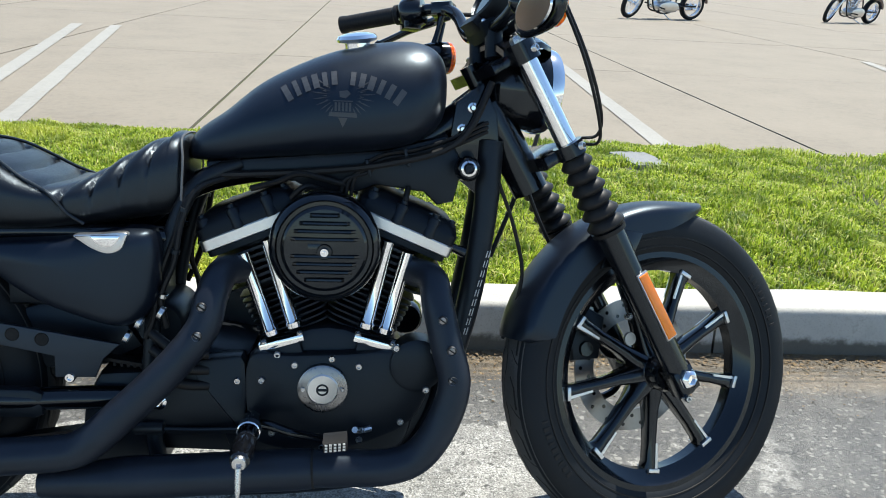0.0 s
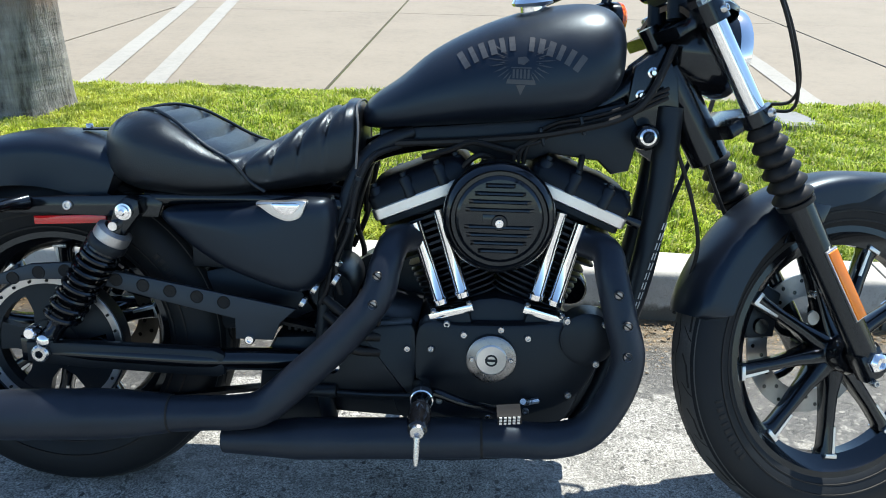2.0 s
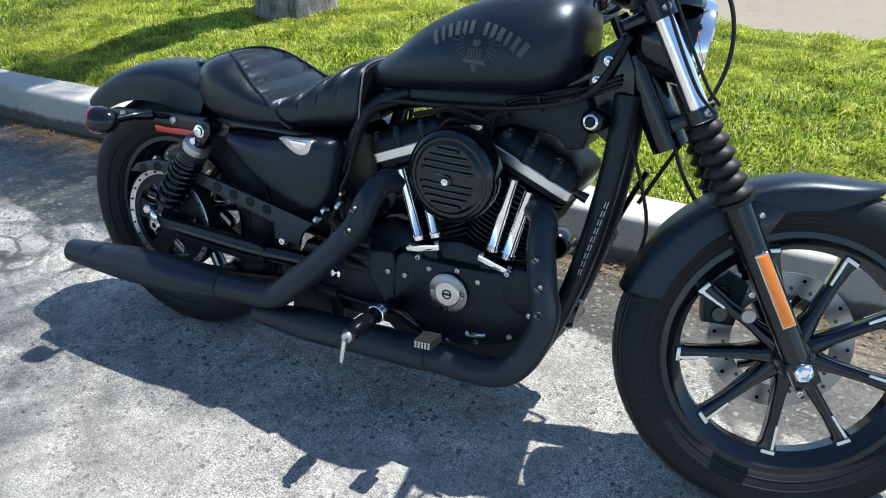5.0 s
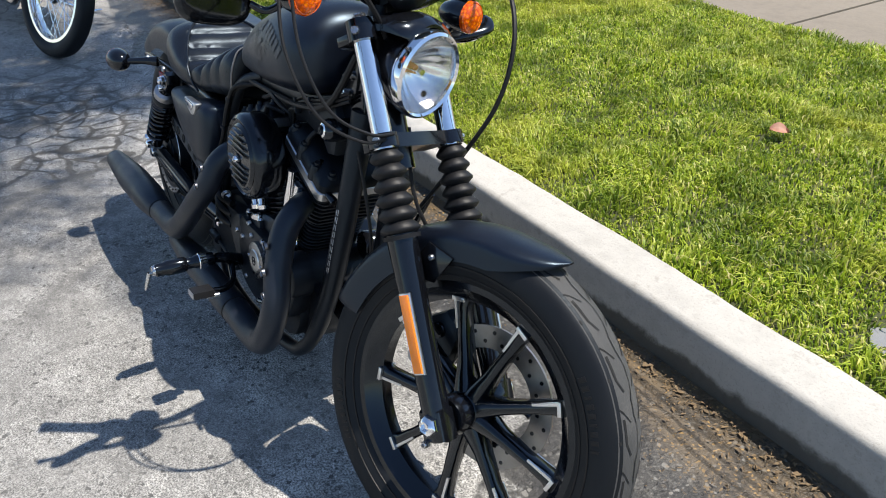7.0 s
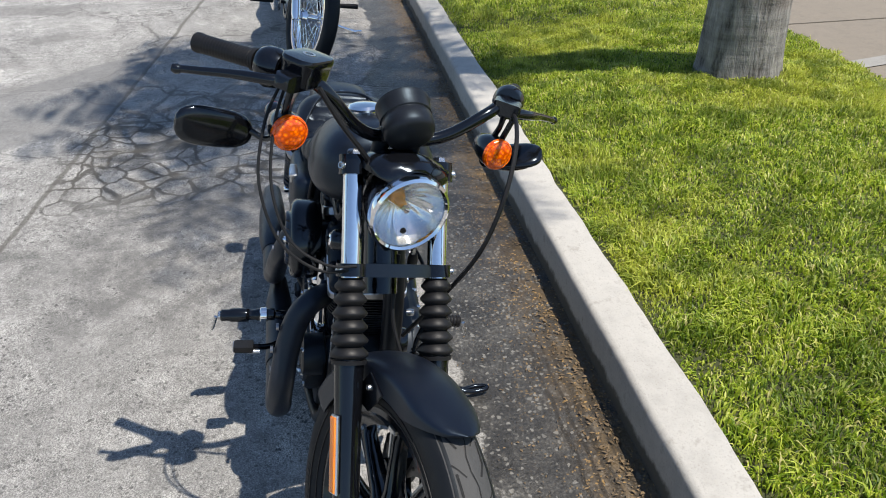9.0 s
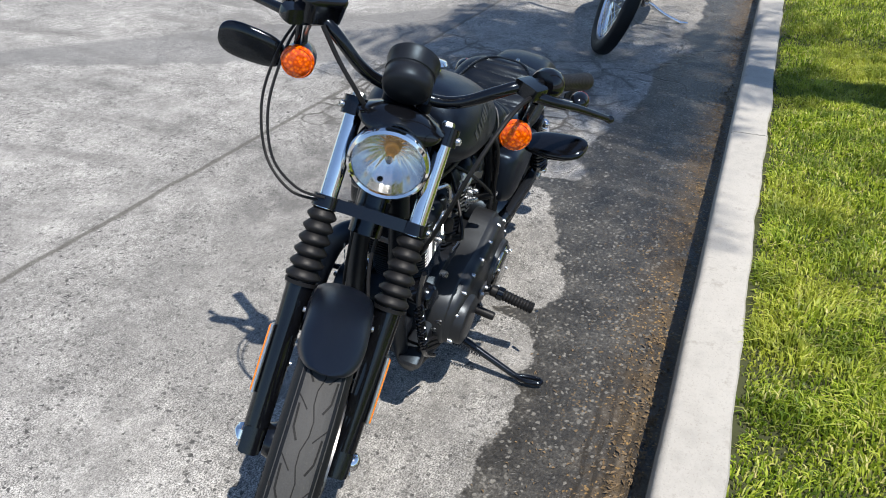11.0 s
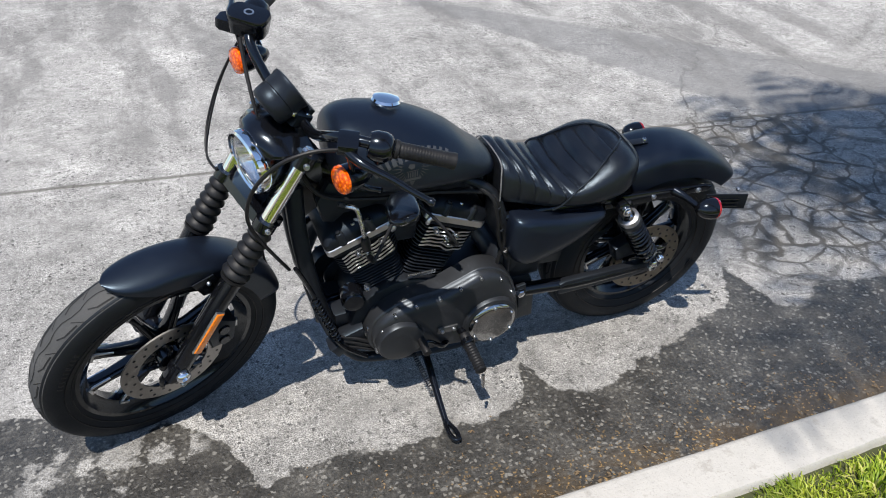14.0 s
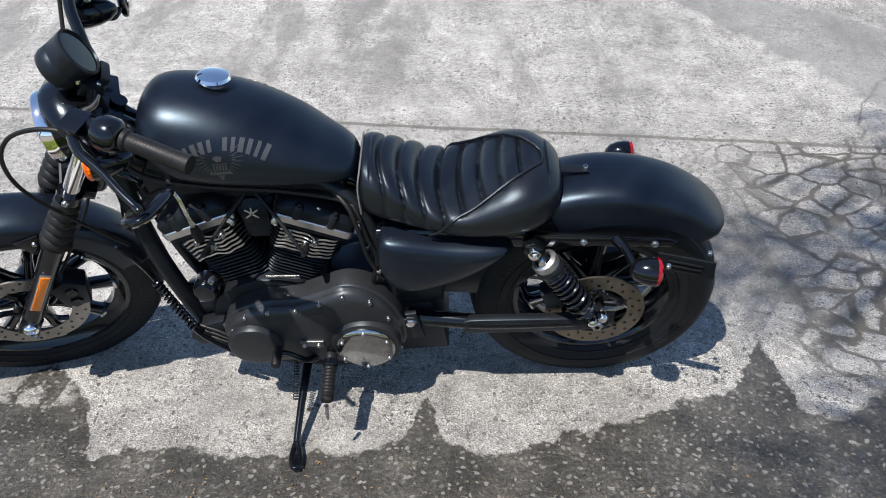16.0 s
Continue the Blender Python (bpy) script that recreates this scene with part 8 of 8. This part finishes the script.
def make_palm():
    palm = tagged(new("palm_tree"), "palm with a thick grey-brown trunk standing in the lawn", "tree")
    bm = B()
    rings = []
    keys = smooth_keys([(0.1, 0.25, 0, 0), (0.18, 0.236, 0, 0), (0.27, 0.219, 0.0, 0), (0.42, 0.208, 0.003, 0), (0.8, 0.194, 0.02, 0.0), (1.6, 0.18, 0.11, 0.01), (3.2, 0.165, 0.4, -0.02), (5.4, 0.155, 0.84, -0.1), (6.3, 0.15, 1.0, -0.13)], 14)
    for z, r, dx, dy in keys:
        ring = []
        for i in range(64):
            a = 2 * math.pi * i / 64
            lump = 1 + 0.035 * noise.noise((2 * math.cos(a), 2 * math.sin(a), z * 1.5)) + 0.018 * noise.noise((7 * math.cos(a), 7 * math.sin(a), z * 9))
            foot = 1 + 0.1 * max(0, 0.22 - z) / 0.12 * noise.noise((5 * math.cos(a), 5 * math.sin(a), 2))
            ring.append(Vector((TREE.x + dx + r * lump * foot * math.cos(a), TREE.y + dy + r * lump * foot * math.sin(a), z)))
        rings.append(ring)
    loft(bm, rings)
    part("trunk", bm, BARK, palm, "thick grey palm trunk, brown higher up", None, 60)
    top = Vector((TREE.x + 1.0, TREE.y - 0.13, 6.3))
    rng = random.Random(11)
    for k in range(27):
        az = 2 * math.pi * (k * 0.618 + rng.uniform(-0.04, 0.04))
        el = radians(rng.uniform(-10, 70))
        L = rng.uniform(1.2, 1.95) * (1.0 if math.cos(az) < 0.3 else (1.3 if math.cos(az) > 0.9 else 0.82))
        out = Vector((math.cos(az), math.sin(az), 0))
        side = Vector((-math.sin(az), math.cos(az), 0))
        spine = []
        for i in range(9):
            t = i / 8
            spine.append(top + out * (L * (t * math.cos(el) + 0.25 * t * t)) + Vector((0, 0, L * (t * math.sin(el) - (0.55 + 0.35 * math.sin(el)) * t * t))))
        bm = B()
        tube(bm, spine, [0.02 - 0.0018 * i for i in range(9)], 5, 2)
        n = 46
        for i in range(n):
            t = 0.12 + 0.88 * i / n
            p = spine[int(t * 7.99)].lerp(spine[min(8, int(t * 7.99) + 1)], t * 7.99 - int(t * 7.99))
            ahead = (spine[min(8, int(t * 7.99) + 1)] - spine[int(t * 7.99)]).normalized()
            for sd in (-1, 1):
                if rng.random() < 0.22:
                    continue
                ll = 0.5 * math.sin(math.pi * (0.16 + 0.78 * t)) * rng.uniform(0.8, 1.15)
                q = (side * sd * rng.uniform(0.75, 1.0) + ahead * 0.55 + Vector((0, 0, rng.uniform(-0.35, 0.15)))).normalized()
                m1, e = p + q * ll * 0.55, p + q * ll - Vector((0, 0, ll * 0.3))
                wv = ahead * 0.014
                bm.faces.new([bm.verts.new(c) for c in (p - wv * 0.4, p + wv * 0.4, m1 + wv, e, m1 - wv)])
        part("frond", bm, FROND, palm)
    return palm


palm = make_palm()


def make_lid(x, y, w, d, turn, label, rise=0.004):
    bm = B()
    zt = lawn_height(x, y) + rise
    m = Matrix.Translation((x, y, zt - 0.03)) @ Matrix.Rotation(turn, 4, "Z")
    bm2 = [Vector((px, py, 0)) for px, py in rounded(w / 2, d / 2, 0.02)]
    loft(bm, [[m @ (v * f + Vector((0, 0, z))) for v in bm2] for f, z in ((0.99, -0.04), (1.0, -0.03), (1.0, 0.026), (0.985, 0.03))])
    lid = tagged(part("utility_lid", bm, BOX_MAT, None), label, "utility cover")
    bm = B()
    lathe(bm, [(0.0, 0.002), (0.006, 0.002), (0.008, 0.0)], m @ Vector((-w * 0.25, -d * 0.3, 0.03)), (0, 0, 1), 12)
    part("pick_hole", bm, GROOVE, lid)
    return lid


make_lid(*LID, 0.25, "grey concrete utility box lid set in the lawn", 0.02)
make_lid(1.75, 1.215, 0.13, 0.11, 0.6, "small pale grey valve cover sunk in the lawn")


def make_litter():
    """Dry leaf bits and twigs gathered in the gutter."""
    rng = np.random.default_rng(21)
    verts, faces = [], []
    for k in range(5200):
        x = rng.uniform(-4.5, 3.6)
        y = CURB_Y0 - 0.02 - abs(rng.normal(0, 0.055)) if k % 4 else rng.uniform(0.42, 0.82)
        if k % 4 and noise.noise((x * 1.4, 0.5, 2)) < -0.15 and rng.random() < 0.7:
            continue
        s = rng.uniform(0.003, 0.011) * (1 if k % 4 else 0.6)
        a = rng.uniform(0, 6.28)
        w = s * rng.uniform(0.2, 0.6)
        c, t = math.cos(a), math.sin(a)
        z = 0.0015 + rng.uniform(0, 0.006)
        i = len(verts)
        verts += [(x + c * s, y + t * s, z), (x - t * w, y + c * w, z + rng.uniform(0, 0.004)), (x - c * s, y - t * s, z), (x + t * w, y - c * w, z + rng.uniform(0, 0.004))]
        faces.append((i, i + 1, i + 2, i + 3))
    me = bpy.data.meshes.new("leaf_litter")
    me.from_pydata(verts, [], faces)
    me.materials.append(LITTER)
    return tagged(new("leaf_litter", me), "dry brown leaf bits gathered along the gutter", "leaf litter", kind="stuff")


make_litter()


def make_leaf(x, y, z, s, turn):
    bm = B()
    rows = []
    for i in range(7):
        t = i / 6
        w = 0.42 * math.sin(math.pi * min(1, t * 0.94 + 0.05)) ** 0.8
        rows.append([Vector(((t - 0.5) * s, u * w * s, 0.16 * s * abs(u) * abs(u) + 0.12 * s * math.sin(4 * t))) for u in (-1, -0.5, 0, 0.5, 1)])
    loft(bm, rows, caps=False, closed=False)
    return tagged(part("fallen_leaf", bm, surface("dry_pink_brown_leaf", (0.42, 0.2, 0.13), 0.7, vary=0.35, fine=60), None, "", Matrix.Translation((x, y, z)) @ Matrix.Rotation(turn, 4, "Z") @ Matrix.Rotation(0.3, 4, "X")), "curled dry pinkish-brown leaf lying on the grass", "leaf")


make_leaf(0.88, 1.84, lawn_height(0.88, 1.84) + 0.034, 0.065, 0.7)

# ---------- other parked motorcycles ----------
PAINT2 = surface("dark_maroon_paint", (0.035, 0.01, 0.014), 0.2, vary=0.2, coat=0.8)


def make_cruiser(label):
    """A chromed cruiser standing along x with its rear contact at the origin, leaning to its left."""
    bk = tagged(new("cruiser_motorcycle"), label, "motorcycle", "other parked motorcycles")

    fw = Vector((1.66, 0, 0.345))
    up, fwd = Vector((-0.54, 0, 0.84)), Vector((0.84, 0, 0.54))
    pivot = fw - fwd * 0.06
    TURN = Matrix.Translation(pivot) @ Matrix.Rotation(radians(20), 4, up) @ Matrix.Translation(-pivot)

    def wire_wheel(name, at, R, w):
        bm = B()
        lathe(bm, tyre_profile(R, w, R - 0.085), at, (0, 1, 0), 56, close=True)
        turn = TURN if name == "front_wheel" else None
        wheel = part(name, bm, SIDEWALL, bk, "black tyre on a chrome wire wheel", turn, 60)
        bm = B()
        rr = R - 0.085
        lathe(bm, [(rr + 0.005, -w * 0.36), (rr - 0.012, -w * 0.36), (rr - 0.022, -0.01), (rr - 0.022, 0.01), (rr - 0.012, w * 0.36), (rr + 0.005, w * 0.36), (rr - 0.006, 0.01), (rr - 0.006, -0.01)], at, (0, 1, 0), 56, close=True)
        part("rim", bm, CHROME, wheel, "chrome rim", turn)
        bm = B()
        lathe(bm, [(0.0, -0.075), (0.03, -0.07), (0.045, -0.045), (0.022, -0.03), (0.022, 0.03), (0.045, 0.045), (0.03, 0.07), (0.0, 0.075)], at, (0, 1, 0), 24)
        part("hub", bm, CHROME, wheel, "chrome hub", turn)
        for k in range(36):
            a = 2 * math.pi * k / 36
            b = a + (0.5 if k % 2 else -0.5)
            yy = 0.045 if (k // 2) % 2 else -0.045
            bm = B()
            tube(bm, [at + Vector((0.04 * math.cos(b), yy, 0.04 * math.sin(b))), at + Vector(((rr - 0.018) * math.cos(a), 0, (rr - 0.018) * math.sin(a)))], 0.0019, 5, 1)
            part("wire_spoke", bm, CHROME, wheel, "", turn)
        return wheel

    wire_wheel("rear_wheel", Vector((0, 0, 0.32)), 0.32, 0.14)
    wire_wheel("front_wheel", fw, 0.345, 0.085)
    for sd in (-1, 1):
        bm = B()
        lathe(bm, [(0.0, -0.03), (0.024, -0.028), (0.03, 0.0), (0.029, 0.36), (0.033, 0.4), (0.021, 0.41), (0.021, 0.78)], fw + LEFT * sd * 0.1, up, 20)
        part("fork_leg", bm, CHROME, bk, "polished fork leg", TURN)
        bm = B()
        tube(bm, [(0.62, sd * 0.09, 0.3), (0.3, sd * 0.13, 0.32), (0, sd * 0.13, 0.32)], 0.022, 10, 4)
        part("swingarm", bm, GLOSS, bk)
        bm = B()
        tube(bm, [(1.22, sd * 0.02, 0.84), (1.2, sd * 0.07, 0.5), (1.08, sd * 0.11, 0.2), (0.7, sd * 0.12, 0.17), (0.55, sd * 0.1, 0.4), (0.62, sd * 0.06, 0.7)], 0.018, 10, 6)
        part("frame_rail", bm, GLOSS, bk)
        bm = B()
        tube(bm, [(1.02, sd * 0.12, 0.28), (1.03, sd * 0.3, 0.29), (1.03, sd * 0.36, 0.29)], [0.01, 0.017, 0.017], 12, 3)
        part("foot_peg", bm, RUBBER, bk, "black foot peg on a chrome arm")
        bm = B()
        tube(bm, [(1.2, sd * 0.03, 1.02), (1.22, sd * 0.12, 1.12), (1.1, sd * 0.3, 1.15), (0.95, sd * 0.42, 1.08)], 0.0128, 12, 6)
        part("handlebar_half", bm, CHROME, bk, "chrome handlebar", TURN)
        bm = B()
        tube(bm, [(1.06, sd * 0.34, 1.135), (0.95, sd * 0.42, 1.08)], 0.018, 12, 2)
        part("grip", bm, RUBBER, bk, "", TURN)
        bm = B()
        lathe(bm, [(0.0, -0.04), (0.025, -0.03), (0.035, 0.01), (0.034, 0.02), (0.0, 0.03)], fw + up * 0.6 + LEFT * sd * 0.19, (1, 0, 0), 20)
        part("turn_signal", bm, CHROME, bk, "chrome turn signal", TURN)
    bm = B()
    loft(bm, [ring_of(x, h, t, c, b) for x, h, t, c, b in smooth_keys([(0.68, 0.05, 0.8, 0.77, 0.74), (0.74, 0.11, 0.86, 0.79, 0.73), (0.9, 0.15, 0.94, 0.82, 0.73), (1.1, 0.15, 0.96, 0.85, 0.76), (1.18, 0.09, 0.92, 0.86, 0.8), (1.195, 0.03, 0.88, 0.86, 0.84)], 5)])
    part("fuel_tank", bm, PAINT2, bk, "dark maroon fuel tank", None, 60)
    bm = B()
    loft(bm, [ring_of(x, h, t, c, b, 2.8, 3) for x, h, t, c, b in smooth_keys([(0.05, 0.06, 0.76, 0.72, 0.68), (0.1, 0.14, 0.78, 0.71, 0.66), (0.3, 0.17, 0.74, 0.68, 0.62), (0.5, 0.15, 0.72, 0.68, 0.63), (0.66, 0.1, 0.76, 0.72, 0.68), (0.69, 0.04, 0.74, 0.72, 0.7)], 5)])
    part("seat", bm, LEATHER, bk, "black seat", None, 60)
    part("rear_fender", arc_fender(0.39, Vector((0, 0, 0.32)), 60, 170, None, 0.1, 0.004, 0.06, 0.06), PAINT2, bk, "dark maroon rear fender", None, 50)
    part("front_fender", arc_fender(0.37, fw, 60, 150, None, 0.06, 0.004, 0.03, 0.03), PAINT2, bk, "dark maroon front fender", TURN, 50)
    for tilt in (-22.5, 22.5):
        m = Matrix.Translation((0.86, 0, 0.28)) @ rot_y(tilt)
        bm = B()
        slab(bm, m, 0.05, 0.055, 0.04, 0.1, 0.36)
        for k in range(12):
            slab(bm, m, 0.075, 0.08, 0.03, 0.15 + 0.015 * k, 0.156 + 0.015 * k)
        slab(bm, m, 0.09, 0.085, 0.02, 0.34, 0.41, 0.012)
        part("cylinder", bm, CHROME, bk, "polished finned cylinder")
    bm = B()
    prism(bm, [v.to_2d() for v in spline([(0.5, 0.3, 0), (0.56, 0.2, 0), (0.8, 0.18, 0), (1.0, 0.22, 0), (1.03, 0.32, 0), (0.9, 0.4, 0), (0.6, 0.4, 0)], 5, True)], -0.13, 0.18, 0.02)
    part("crankcase", bm, ALU, bk, "polished engine cases")
    bm = B()
    lathe(bm, [(0.0, 0.1), (0.1, 0.1), (0.11, 0.12), (0.11, 0.17), (0.09, 0.185), (0.0, 0.19)], (0.86, 0, 0.6), (0, -1, 0), 40)
    part("air_cleaner", bm, CHROME, bk, "chrome air cleaner")
    for z0, xs in ((0.2, 1.08), (0.27, 0.7)):
        bm = B()
        tube(bm, [(xs - 0.06, -0.1, 0.55), (xs, -0.17, 0.5), (xs, -0.18, 0.33), (xs - 0.15, -0.19, z0 + 0.02), (0.3, -0.2, z0), (-0.3, -0.2, z0)], [0.025, 0.027, 0.027, 0.03, 0.04, 0.042], 18, 6)
        part("exhaust", bm, CHROME, bk, "chrome exhaust pipe")
    bm = B()
    lathe(bm, [(0.0, -0.13), (0.05, -0.11), (0.085, -0.04), (0.09, 0.0), (0.085, 0.008), (0.0, 0.016)], Vector((1.37, 0, 0.93)), (1, 0, -0.05), 36)
    part("headlamp", bm, CHROME, bk, "chrome headlamp", TURN)
    bm = B()
    block(bm, fw + up * 0.5 - fwd * 0.02, (0.08, 0.24, 0.03), 0.006, rot_y(-33))
    block(bm, fw + up * 0.74 - fwd * 0.02, (0.08, 0.24, 0.03), 0.006, rot_y(-33))
    part("fork_yoke", bm, CHROME, bk, "chrome fork yokes", TURN)
    bm = B()
    tube(bm, [(0.85, 0.12, 0.16), (0.84, 0.25, 0.1), (0.83, 0.38, 0.065)], 0.012, 10, 3)
    tube(bm, [(0.83, 0.37, 0.065), (0.79, 0.42, 0.06)], 0.012, 10, 2)
    part("side_stand", bm, CHROME, bk, "chrome side stand, down")
    return bk


street_bike = make_cruiser("dark maroon chromed cruiser parked behind at the curb")
LEANED = Matrix.Rotation(radians(-8), 4, "X")
street_bike.matrix_world = Matrix.Translation((-4.09, -0.03, -0.004)) @ Matrix.Rotation(radians(1), 4, "Z") @ LEANED
for px, py, turn in ((8.0, 17.4, 200), (14.0, 20.3, 205)):
    c = copy_thing(street_bike, Matrix.Translation((px, py, LOT_Z)) @ Matrix.Rotation(radians(turn), 4, "Z") @ LEANED)
    tagged(c, "dark chromed cruiser parked on the far side of the lot")
